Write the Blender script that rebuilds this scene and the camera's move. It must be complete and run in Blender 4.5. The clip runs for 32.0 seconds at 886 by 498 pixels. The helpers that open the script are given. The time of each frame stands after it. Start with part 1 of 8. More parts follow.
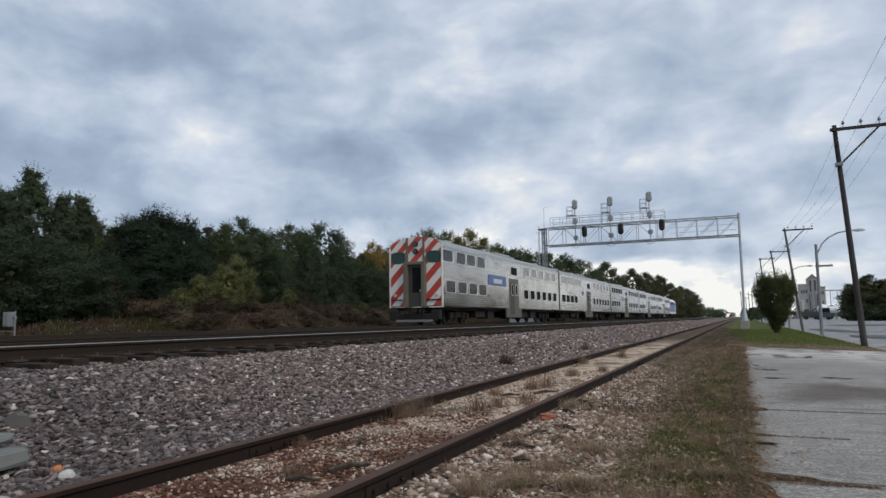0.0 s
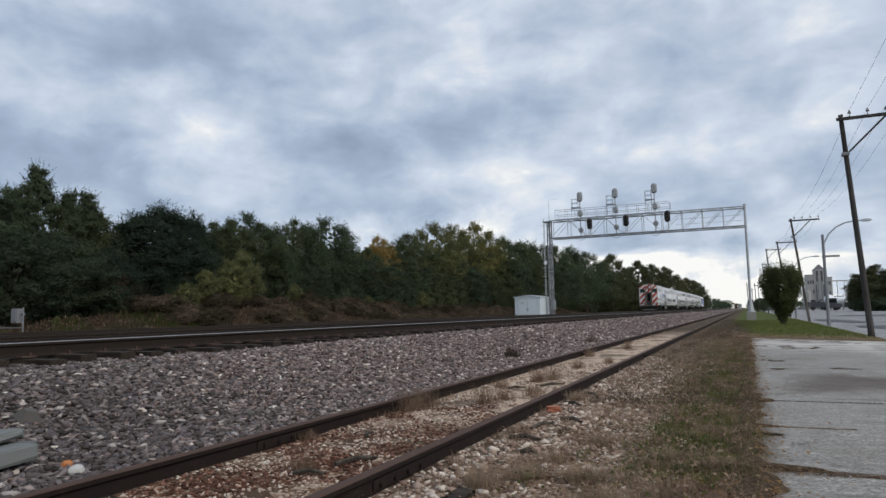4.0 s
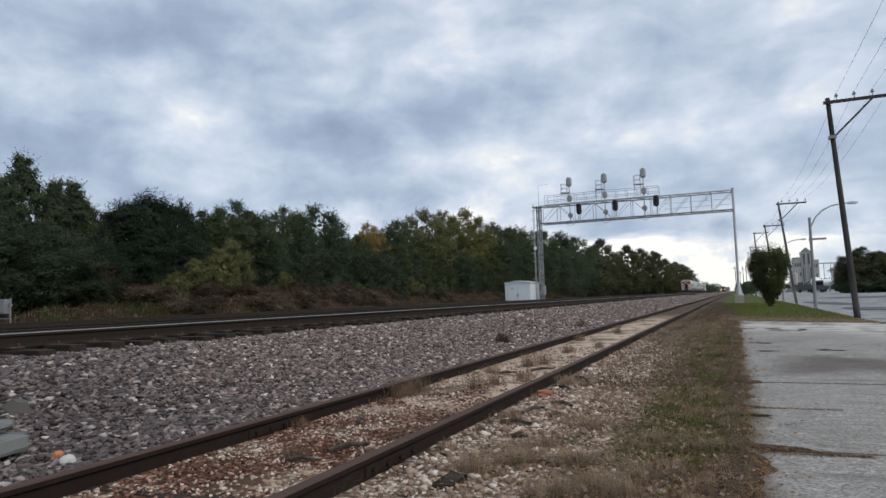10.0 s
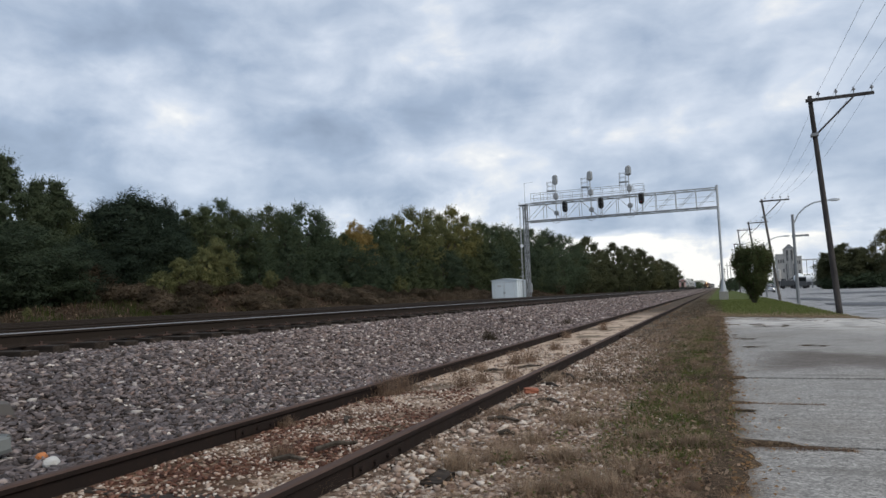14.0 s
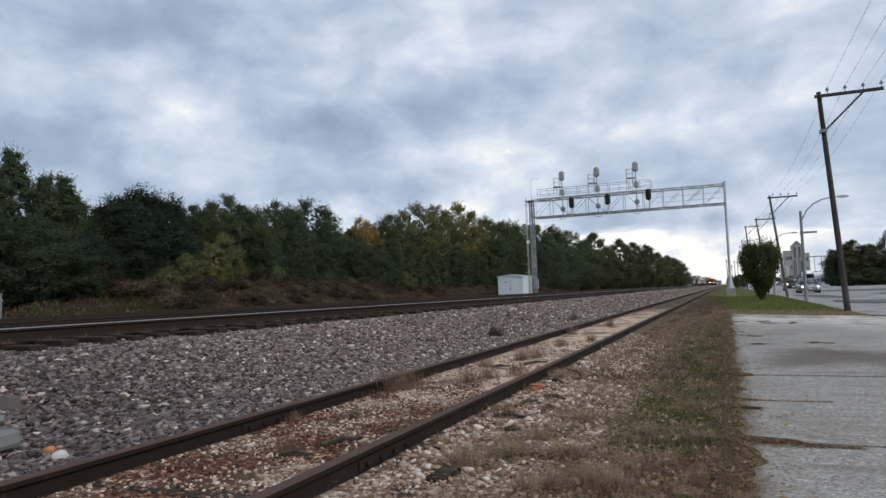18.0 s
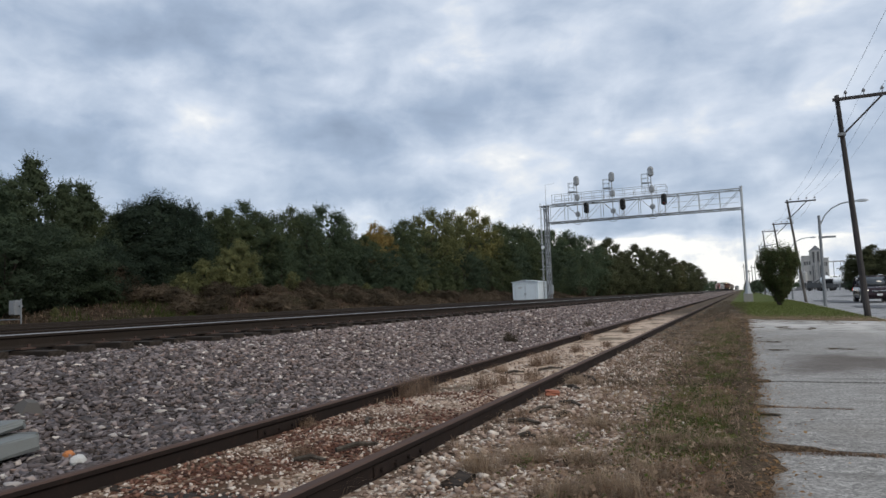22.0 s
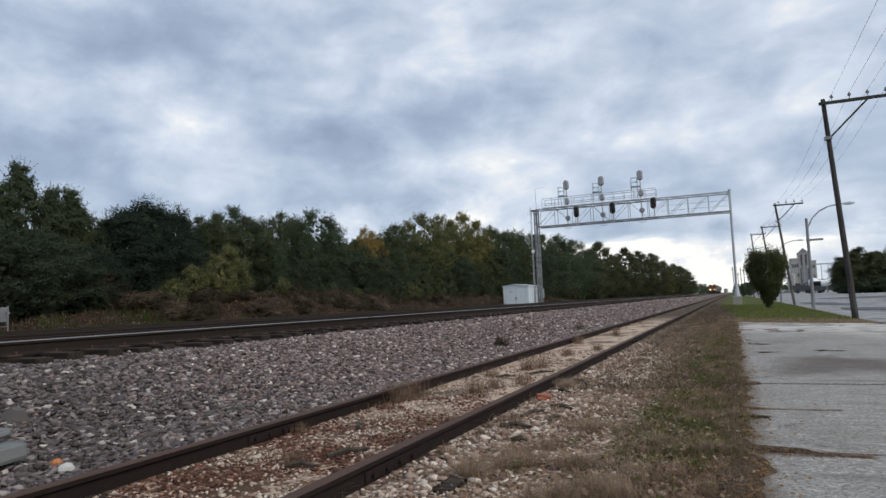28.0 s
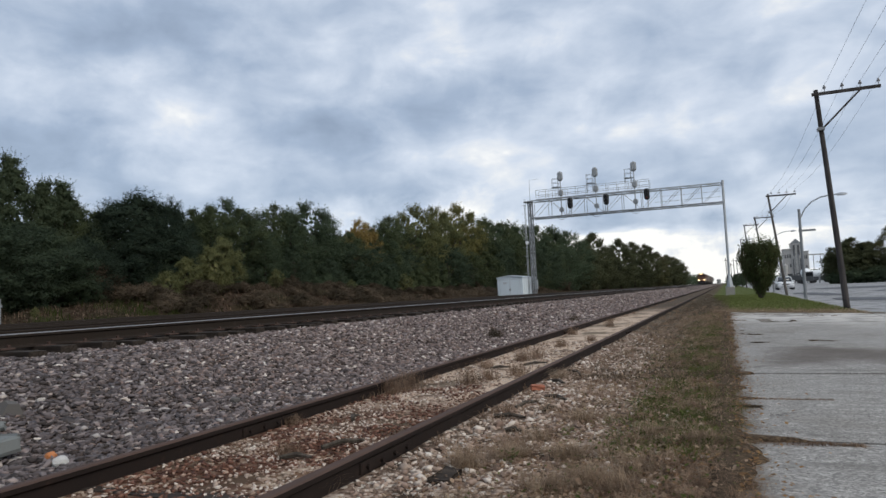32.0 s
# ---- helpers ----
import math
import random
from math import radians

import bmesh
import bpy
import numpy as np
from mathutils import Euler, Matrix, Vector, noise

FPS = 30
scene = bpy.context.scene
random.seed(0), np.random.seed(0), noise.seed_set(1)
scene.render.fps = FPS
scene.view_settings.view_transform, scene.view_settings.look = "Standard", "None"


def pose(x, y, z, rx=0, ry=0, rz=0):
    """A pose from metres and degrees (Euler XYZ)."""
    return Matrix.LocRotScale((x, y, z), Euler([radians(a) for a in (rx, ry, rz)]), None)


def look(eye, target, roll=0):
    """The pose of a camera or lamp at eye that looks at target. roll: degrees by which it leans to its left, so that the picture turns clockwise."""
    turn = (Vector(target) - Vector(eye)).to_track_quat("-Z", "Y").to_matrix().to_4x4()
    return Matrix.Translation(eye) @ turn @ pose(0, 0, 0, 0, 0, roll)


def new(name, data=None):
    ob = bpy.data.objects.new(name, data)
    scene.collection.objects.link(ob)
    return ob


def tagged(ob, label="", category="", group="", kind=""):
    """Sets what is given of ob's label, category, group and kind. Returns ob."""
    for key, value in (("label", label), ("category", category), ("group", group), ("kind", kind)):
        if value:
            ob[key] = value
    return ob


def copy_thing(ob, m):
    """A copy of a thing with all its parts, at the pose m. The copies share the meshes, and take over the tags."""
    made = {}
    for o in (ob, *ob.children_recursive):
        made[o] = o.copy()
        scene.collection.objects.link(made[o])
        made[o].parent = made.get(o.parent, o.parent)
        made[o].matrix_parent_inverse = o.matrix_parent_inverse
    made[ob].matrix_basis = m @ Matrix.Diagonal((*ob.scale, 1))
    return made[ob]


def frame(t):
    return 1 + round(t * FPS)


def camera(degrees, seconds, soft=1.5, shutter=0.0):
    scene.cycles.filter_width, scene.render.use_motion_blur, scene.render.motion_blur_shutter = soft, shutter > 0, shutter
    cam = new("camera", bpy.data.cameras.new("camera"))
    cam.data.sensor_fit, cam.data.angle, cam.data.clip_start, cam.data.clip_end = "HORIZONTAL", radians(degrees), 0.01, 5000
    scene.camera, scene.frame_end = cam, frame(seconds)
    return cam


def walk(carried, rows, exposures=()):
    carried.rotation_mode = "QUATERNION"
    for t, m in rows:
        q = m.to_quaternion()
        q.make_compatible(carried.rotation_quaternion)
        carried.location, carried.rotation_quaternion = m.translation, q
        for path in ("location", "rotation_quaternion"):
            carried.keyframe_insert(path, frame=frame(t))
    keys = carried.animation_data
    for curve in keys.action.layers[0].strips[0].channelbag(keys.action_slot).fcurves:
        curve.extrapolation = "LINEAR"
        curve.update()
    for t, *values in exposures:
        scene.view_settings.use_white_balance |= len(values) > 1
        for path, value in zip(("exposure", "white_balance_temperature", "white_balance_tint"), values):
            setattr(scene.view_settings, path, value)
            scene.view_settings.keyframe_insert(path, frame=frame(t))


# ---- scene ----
cam = camera(66.32, 32.0, soft=1.5)
EYE_Z = 1.06
PATH = [
    (0, 96.016, 0.767, 23.560),
    (0.5, 95.839, 1.071, 23.739),
    (1, 95.706, 0.816, 23.652),
    (1.5, 95.305, 0.665, 23.505),
    (2, 95.360, 0.645, 23.314),
    (2.5, 95.541, 0.804, 23.267),
    (3, 95.619, 0.857, 23.428),
    (3.5, 95.520, 1.028, 23.906),
    (5.5, 95.403, 1.568, 23.913),
    (6, 95.335, 1.723, 23.852),
    (6.5, 95.159, 1.699, 23.725),
    (7, 94.799, 1.522, 23.588),
    (7.5, 94.599, 1.516, 23.496),
    (8, 94.516, 1.705, 23.372),
    (8.5, 94.482, 1.729, 23.359),
    (9, 94.387, 1.656, 23.356),
    (9.5, 94.316, 1.683, 23.381),
    (10, 94.291, 1.790, 23.231),
    (10.5, 94.198, 1.737, 23.073),
    (11, 94.098, 1.627, 22.937),
    (11.5, 94.044, 1.805, 22.770),
    (12, 94.111, 1.941, 22.611),
    (12.5, 94.151, 1.929, 22.429),
    (13, 94.120, 1.951, 22.277),
    (13.5, 94.085, 2.052, 22.234),
    (14, 94.096, 2.120, 22.128),
    (14.5, 94.112, 2.138, 22.098),
    (16.5, 93.885, 2.150, 22.315),
    (17, 93.871, 1.973, 22.435),
    (17.5, 93.785, 1.909, 22.553),
    (18, 93.773, 1.954, 22.641),
    (18.5, 93.845, 2.095, 22.619),
    (19, 93.912, 2.015, 22.632),
    (19.5, 93.873, 2.044, 22.777),
    (20, 93.842, 2.117, 22.899),
    (20.5, 94.143, 2.413, 23.178),
    (21, 94.303, 2.414, 23.483),
    (21.5, 94.439, 2.118, 23.701),
    (22, 94.283, 1.976, 23.866),
    (22.5, 94.158, 1.852, 24.017),
    (23, 94.161, 2.097, 24.136),
    (23.5, 94.433, 1.921, 24.260),
    (24, 94.516, 1.987, 24.244),
    (24.5, 94.518, 2.060, 24.118),
    (25, 94.543, 2.159, 23.892),
    (25.5, 94.550, 2.139, 23.816),
    (27.5, 94.704, 2.366, 23.278),
    (28, 94.631, 2.316, 23.092),
    (28.5, 94.643, 2.489, 22.902),
    (29, 94.676, 2.526, 22.728),
    (29.5, 94.545, 2.370, 22.617),
    (30, 94.345, 2.327, 22.665),
    (30.5, 94.134, 2.361, 22.587),
    (31, 94.024, 2.507, 22.503),
    (31.5, 93.945, 2.580, 22.512),
    (32, 93.903, 2.519, 22.605),
]
walk(cam, [(t, pose(0, 0, EYE_Z, rx, ry, rz)) for t, rx, ry, rz in PATH], [(0, 0.0), (3, 0.03), (6, 0.08), (13, 0.12), (32, 0.12)])

# ---- sky and light ----
CLOUDS = [
    (-0.008, 0.998, 0.057, 0.045, -1.1),
    (0.170, 0.983, 0.060, 0.08, -0.75),
    (0.135, 0.990, 0.032, 0.05, -0.6),
    (-0.760, 0.556, 0.338, 0.09, -0.69),
    (-0.635, 0.682, 0.363, 0.11, -0.86),
    (-0.786, 0.577, 0.223, 0.09, -0.86),
    (-0.730, 0.655, 0.195, 0.07, -0.46),
    (-0.530, 0.819, 0.220, 0.12, -0.69),
    (-0.444, 0.850, 0.284, 0.09, -0.46),
    (-0.302, 0.911, 0.279, 0.10, -0.69),
    (-0.260, 0.951, 0.166, 0.10, -0.20),
    (-0.026, 0.949, 0.315, 0.10, -0.30),
    (0.140, 0.975, 0.174, 0.10, -0.25),
    (-0.162, 0.982, 0.099, 0.08, -0.50),
    (-0.408, 0.899, 0.156, 0.07, -0.57),
    (-0.756, 0.584, 0.296, 0.07, 0.25),
    (-0.678, 0.691, 0.249, 0.11, 0.35),
    (-0.651, 0.736, 0.185, 0.09, 0.40),
    (-0.407, 0.851, 0.332, 0.10, 0.35),
    (-0.368, 0.848, 0.381, 0.08, 0.25),
    (-0.441, 0.875, 0.202, 0.08, 0.25),
    (-0.508, 0.843, 0.174, 0.07, 0.20),
    (-0.279, 0.937, 0.211, 0.12, 0.60),
    (-0.241, 0.910, 0.339, 0.10, 0.50),
    (-0.049, 0.978, 0.204, 0.12, 0.50),
    (-0.096, 0.960, 0.262, 0.10, 0.35),
    (-0.350, 0.928, 0.125, 0.06, 0.45),
    (-0.492, 0.861, 0.130, 0.05, 0.40),
    (0.051, 0.994, 0.096, 0.10, 0.30),
    (0.094, 0.956, 0.278, 0.12, 0.25),
    (-0.537, 0.778, 0.327, 0.09, 0.15),
    (-0.478, 0.870, 0.119, 0.07, 0.60),
    (-0.374, 0.920, 0.115, 0.08, 0.75),
    (-0.304, 0.946, 0.113, 0.08, 0.75),
    (-0.248, 0.962, 0.112, 0.07, 0.5),
    (-0.717, 0.680, 0.155, 0.08, -0.50),
    (-0.620, 0.769, 0.154, 0.08, -0.35),
]


def build_world():
    world = bpy.data.worlds.new("overcast_sky")
    scene.world = world
    world.use_nodes = True
    nt = world.node_tree
    nt.nodes.clear()
    N, L = nt.nodes.new, nt.links.new
    tc = N("ShaderNodeTexCoord")
    sep = N("ShaderNodeSeparateXYZ")
    L(tc.outputs["Generated"], sep.inputs[0])
    # flat cloud deck: direction divided by height
    zc = N("ShaderNodeMath"); zc.operation = "MAXIMUM"; zc.inputs[1].default_value = 0.0
    L(sep.outputs[2], zc.inputs[0])
    za = N("ShaderNodeMath"); za.operation = "ADD"; za.inputs[1].default_value = 0.16
    L(zc.outputs[0], za.inputs[0])
    deck = N("ShaderNodeVectorMath"); deck.operation = "DIVIDE"
    L(tc.outputs["Generated"], deck.inputs[0])
    comb = N("ShaderNodeCombineXYZ")
    for i in range(3):
        L(za.outputs[0], comb.inputs[i])
    L(comb.outputs[0], deck.inputs[1])

    def cloud(src, scale, detail, rough, dist, stretch, shift):
        mp = N("ShaderNodeMapping")
        mp.inputs["Location"].default_value = shift
        mp.inputs["Scale"].default_value = stretch
        L(src, mp.inputs["Vector"])
        n = N("ShaderNodeTexNoise")
        n.inputs["Scale"].default_value = scale
        n.inputs["Detail"].default_value = detail
        n.inputs["Roughness"].default_value = rough
        n.inputs["Distortion"].default_value = dist
        L(mp.outputs[0], n.inputs["Vector"])
        return n.outputs["Fac"]

    def math2(op, a, b):
        m = N("ShaderNodeMath"); m.operation = op
        for i, v in enumerate((a, b)):
            if isinstance(v, (int, float)):
                m.inputs[i].default_value = v
            else:
                L(v, m.inputs[i])
        return m.outputs[0]

    way = tc.outputs["Generated"]
    big = math2("MULTIPLY", math2("SUBTRACT", cloud(deck.outputs[0], 1.1, 6.0, 0.5, 0.4, (1, 1, 1), (3.1, 1.7, 0.4)), 0.5), 0.75)
    mid = math2("MULTIPLY", math2("SUBTRACT", cloud(way, 4.6, 8.0, 0.5, 0.2, (1, 1, 2.0), (7.3, 2.2, 1.1)), 0.5), 0.75)
    puff = math2("MULTIPLY", math2("SUBTRACT", cloud(way, 10.0, 7.0, 0.52, 0.3, (1, 1, 1.9), (1.3, 5.2, 0.6)), 0.5), 1.0)
    total = math2("ADD", math2("ADD", big, math2("ADD", mid, puff)), 0.575)
    # ragged cloud edges: the direction is shifted a little by noise
    fray = N("ShaderNodeTexNoise")
    fray.inputs["Scale"].default_value, fray.inputs["Detail"].default_value, fray.inputs["Roughness"].default_value = 7.0, 6.0, 0.58
    L(way, fray.inputs["Vector"])
    off = N("ShaderNodeVectorMath"); off.operation = "SUBTRACT"
    L(fray.outputs["Color"], off.inputs[0]); off.inputs[1].default_value = (0.5, 0.5, 0.5)
    amount = N("ShaderNodeVectorMath"); amount.operation = "MULTIPLY"
    L(off.outputs[0], amount.inputs[0]); amount.inputs[1].default_value = (0.30, 0.30, 0.16)
    bent = N("ShaderNodeVectorMath"); bent.operation = "ADD"
    L(way, bent.inputs[0]); L(amount.outputs[0], bent.inputs[1])
    for cx, cy, cz, r, amp in CLOUDS:
        sub = N("ShaderNodeVectorMath"); sub.operation = "SUBTRACT"
        L(bent.outputs[0], sub.inputs[0]); sub.inputs[1].default_value = (cx, cy, cz)
        mul = N("ShaderNodeVectorMath"); mul.operation = "MULTIPLY"
        L(sub.outputs[0], mul.inputs[0]); mul.inputs[1].default_value = (0.8, 0.8, 1.6)
        ln = N("ShaderNodeVectorMath"); ln.operation = "LENGTH"
        L(mul.outputs[0], ln.inputs[0])
        mr = N("ShaderNodeMapRange"); mr.interpolation_type = "SMOOTHSTEP"
        mr.inputs["From Min"].default_value = 0.0
        mr.inputs["From Max"].default_value = r * 1.5
        mr.inputs["To Min"].default_value = amp * (0.42 if amp < 0 else 0.30)
        mr.inputs["To Max"].default_value = 0.0
        L(ln.outputs["Value"], mr.inputs["Value"])
        total = math2("ADD", total, mr.outputs[0])
    # rim of light under the cloud deck along the horizon
    rim = N("ShaderNodeMapRange"); rim.interpolation_type = "SMOOTHSTEP"
    rim.inputs["From Min"].default_value = 0.092
    rim.inputs["From Max"].default_value = 0.062
    rim.inputs["To Min"].default_value = 0.0
    rim.inputs["To Max"].default_value = 0.64
    wave = math2("MULTIPLY", math2("SUBTRACT", cloud(way, 5.0, 5.0, 0.5, 0.6, (1, 1, 4.0), (0.3, 2.2, 4.6)), 0.5), 0.07)
    L(math2("ADD", sep.outputs[2], wave), rim.inputs["Value"])
    total = math2("ADD", total, rim.outputs[0])
    ramp = N("ShaderNodeValToRGB")
    e = ramp.color_ramp.elements
    e[0].position, e[0].color = 0.0, (0.275, 0.345, 0.46, 1)
    e[1].position, e[1].color = 1.0, (0.97, 0.97, 0.95, 1)
    for pos, col in ((0.30, (0.36, 0.445, 0.58, 1)), (0.55, (0.495, 0.575, 0.70, 1)), (0.75, (0.63, 0.70, 0.81, 1)), (0.90, (0.79, 0.82, 0.86, 1))):
        k = e.new(pos); k.color = col
    L(total, ramp.inputs[0])
    sky = N("ShaderNodeTexSky")
    sky.sky_type = "NISHITA"
    sky.sun_disc = False
    sky.sun_elevation = radians(38)
    sky.sun_rotation = radians(110)
    thin = N("ShaderNodeMix"); thin.data_type = "RGBA"; thin.blend_type = "MIX"
    dim = N("ShaderNodeMix"); dim.data_type = "RGBA"; dim.blend_type = "MULTIPLY"
    dim.inputs["Factor"].default_value = 1.0
    L(sky.outputs[0], dim.inputs["A"]); dim.inputs["B"].default_value = (0.1, 0.1, 0.1, 1)
    thin.inputs["Factor"].default_value = 0.08
    L(ramp.outputs[0], thin.inputs["A"]); L(dim.outputs["Result"], thin.inputs["B"])
    # ground colour below the horizon
    low = N("ShaderNodeMapRange")
    low.inputs["From Min"].default_value = -0.03
    low.inputs["From Max"].default_value = 0.0
    L(sep.outputs[2], low.inputs["Value"])
    gm = N("ShaderNodeMix"); gm.data_type = "RGBA"
    gm.inputs["A"].default_value = (0.12, 0.12, 0.11, 1)
    L(low.outputs[0], gm.inputs["Factor"]); L(thin.outputs["Result"], gm.inputs["B"])
    bg = N("ShaderNodeBackground")
    bg.inputs["Strength"].default_value = 1.0
    L(gm.outputs["Result"], bg.inputs["Color"])
    out = N("ShaderNodeOutputWorld")
    L(bg.outputs[0], out.inputs[0])


build_world()
sun_data = bpy.data.lights.new("sun", "SUN")
sun_data.energy, sun_data.angle, sun_data.color = 1.5, radians(25), (1.0, 0.92, 0.80)
sun = new("sun", sun_data)
sun.matrix_world = look((0, 0, 50), (-25, 9, 28))

# ---- materials ----
MATS = {}


class Nodes:
    """Short forms for building one node material."""

    def __init__(self, name):
        self.m = bpy.data.materials.new(name)
        self.m.use_nodes = True
        self.nt = self.m.node_tree
        self.b = self.nt.nodes["Principled BSDF"]
        self.pos = self.nt.nodes.new("ShaderNodeNewGeometry").outputs["Position"]
        self.obj = self.nt.nodes.new("ShaderNodeTexCoord").outputs["Object"]

    def put(self, v, socket):
        if isinstance(v, (int, float)):
            socket.default_value = v
        elif isinstance(v, (tuple, list)):
            socket.default_value = tuple(v) + ((1,) if len(v) == 3 and socket.type == "RGBA" else ())
        else:
            self.nt.links.new(v, socket)

    def node(self, kind, **ins):
        n = self.nt.nodes.new(kind)
        for k, v in ins.items():
            self.put(v, n.inputs[k])
        return n

    def noise(self, scale, detail=4, rough=0.6, vec=None, stretch=None, dist=0.0):
        v = self.obj if vec is None else vec
        if stretch:
            mp = self.node("ShaderNodeMapping", Vector=v)
            mp.inputs["Scale"].default_value = stretch
            v = mp.outputs[0]
        return self.node("ShaderNodeTexNoise", Vector=v, Scale=scale, Detail=detail, Roughness=rough, Distortion=dist).outputs["Fac"]

    def voronoi(self, scale, vec=None, what="Color", feature="F1", rnd=1.0):
        n = self.nt.nodes.new("ShaderNodeTexVoronoi")
        n.feature = feature
        self.put(self.obj if vec is None else vec, n.inputs["Vector"])
        n.inputs["Scale"].default_value = scale
        n.inputs["Randomness"].default_value = rnd
        return n.outputs[what]

    def step(self, v, lo, hi, a=0.0, b=1.0):
        n = self.nt.nodes.new("ShaderNodeMapRange")
        n.interpolation_type = "SMOOTHSTEP"
        for k, x in (("Value", v), ("From Min", lo), ("From Max", hi), ("To Min", a), ("To Max", b)):
            self.put(x, n.inputs[k])
        return n.outputs[0]

    def math(self, op, a, b=0.0):
        n = self.nt.nodes.new("ShaderNodeMath")
        n.operation = op
        self.put(a, n.inputs[0]); self.put(b, n.inputs[1])
        return n.outputs[0]

    def mix(self, f, a, b, blend="MIX"):
        n = self.nt.nodes.new("ShaderNodeMix")
        n.data_type, n.blend_type = "RGBA", blend
        self.put(f, n.inputs["Factor"]); self.put(a, n.inputs["A"]); self.put(b, n.inputs["B"])
        return n.outputs["Result"]

    def ramp(self, f, *stops):
        n = self.nt.nodes.new("ShaderNodeValToRGB")
        e = n.color_ramp.elements
        e[0].position, e[0].color = stops[0][0], (*stops[0][1], 1)
        e[1].position, e[1].color = stops[-1][0], (*stops[-1][1], 1)
        for p, c in stops[1:-1]:
            e.new(p).color = (*c, 1)
        self.put(f, n.inputs[0])
        return n.outputs[0]

    def island(self):
        return self.nt.nodes.new("ShaderNodeNewGeometry").outputs["Random Per Island"]

    def random(self):
        return self.nt.nodes.new("ShaderNodeObjectInfo").outputs["Random"]

    def axis(self, v, i):
        return self.node("ShaderNodeSeparateXYZ", Vector=v).outputs[i]

    def done(self, color, rough=0.7, metal=0.0, bump=None, depth=0.01, strength=0.6, spec=None):
        self.put(color, self.b.inputs["Base Color"])
        self.put(rough, self.b.inputs["Roughness"])
        self.put(metal, self.b.inputs["Metallic"])
        if spec is not None:
            self.put(spec, self.b.inputs["Specular IOR Level"])
        if bump is not None:
            n = self.node("ShaderNodeBump", Height=bump, Strength=strength, Distance=depth)
            self.nt.links.new(n.outputs[0], self.b.inputs["Normal"])
        return self.m


def plain(name, color, rough=0.6, metal=0.0, vary=0.18, scale=3.0, grime=0.25, bump=0.002, dirt=(0.09, 0.075, 0.06)):
    """Painted or bare surface with broad blotches, fine grain and some grime."""
    k = Nodes(name)
    big = k.noise(scale, 5, 0.6)
    fine = k.noise(scale * 14, 3, 0.6)
    dark = tuple(c * (1 - vary) for c in color)
    light = tuple(min(1, c * (1 + vary)) for c in color)
    c = k.mix(big, dark, light)
    c = k.mix(k.math("MULTIPLY", fine, 0.22), c, light)
    c = k.mix(k.math("MULTIPLY", k.step(k.noise(scale * 2.3, 6, 0.7), 0.52, 0.8), grime), c, dirt)
    return k.done(c, k.step(big, 0.3, 0.7, max(0.03, rough - 0.08), min(1, rough + 0.08)), metal, fine, bump, 0.4)


def glow(name, color, strength):
    k = Nodes(name)
    k.put(color, k.b.inputs["Base Color"])
    k.put(color, k.b.inputs["Emission Color"])
    k.put(strength, k.b.inputs["Emission Strength"])
    return k.m


def stones_mat(name, stops, bumpy=0.004):
    k = Nodes(name)
    c = k.ramp(k.island(), *stops)
    n = k.noise(45, 4, 0.7)
    c = k.mix(k.math("MULTIPLY", n, 0.35), c, (0.09, 0.066, 0.056))
    return k.done(c, 0.85, 0, n, bumpy, 0.35, 0.2)


def leaf_mat(name, dark, mid, light, patch=0.35, mottle=0.25):
    k = Nodes(name)
    c = k.ramp(k.island(), (0.0, tuple((a + b) / 2 for a, b in zip(dark, mid))), (0.55, mid), (1.0, tuple((a + b) / 2 for a, b in zip(light, mid))))
    c = k.mix(k.math("MULTIPLY", k.random(), 0.45), c, dark)
    c = k.mix(k.step(k.noise(patch, 3, 0.6), 0.42, 0.72, 0, mottle), c, light)
    if patch > 1:
        c = k.mix(k.step(k.noise(patch * 1.7, 4, 0.6), 0.45, 0.60, 0, 0.45), c, tuple(0.5 * a for a in dark))
    m = k.done(c, 0.9, 0, None, spec=0.08)
    # thin leaves let some light through
    thin = k.node("ShaderNodeBsdfTranslucent", Color=c)
    both = k.node("ShaderNodeMixShader", Fac=0.46)
    out = k.nt.nodes["Material Output"]
    k.nt.links.new(k.b.outputs[0], both.inputs[1])
    k.nt.links.new(thin.outputs[0], both.inputs[2])
    k.nt.links.new(both.outputs[0], out.inputs["Surface"])
    return m


def wood_mat(name, dark, light, grain=(14, 14, 0.8)):
    k = Nodes(name)
    g = k.noise(2.2, 7, 0.65, stretch=grain)
    c = k.mix(k.step(g, 0.3, 0.7), dark, light)
    c = k.mix(k.step(k.noise(1.4, 4), 0.5, 0.75, 0, 0.5), c, tuple(0.5 * a for a in dark))
    return k.done(c, 0.85, 0, g, 0.008, 0.8)


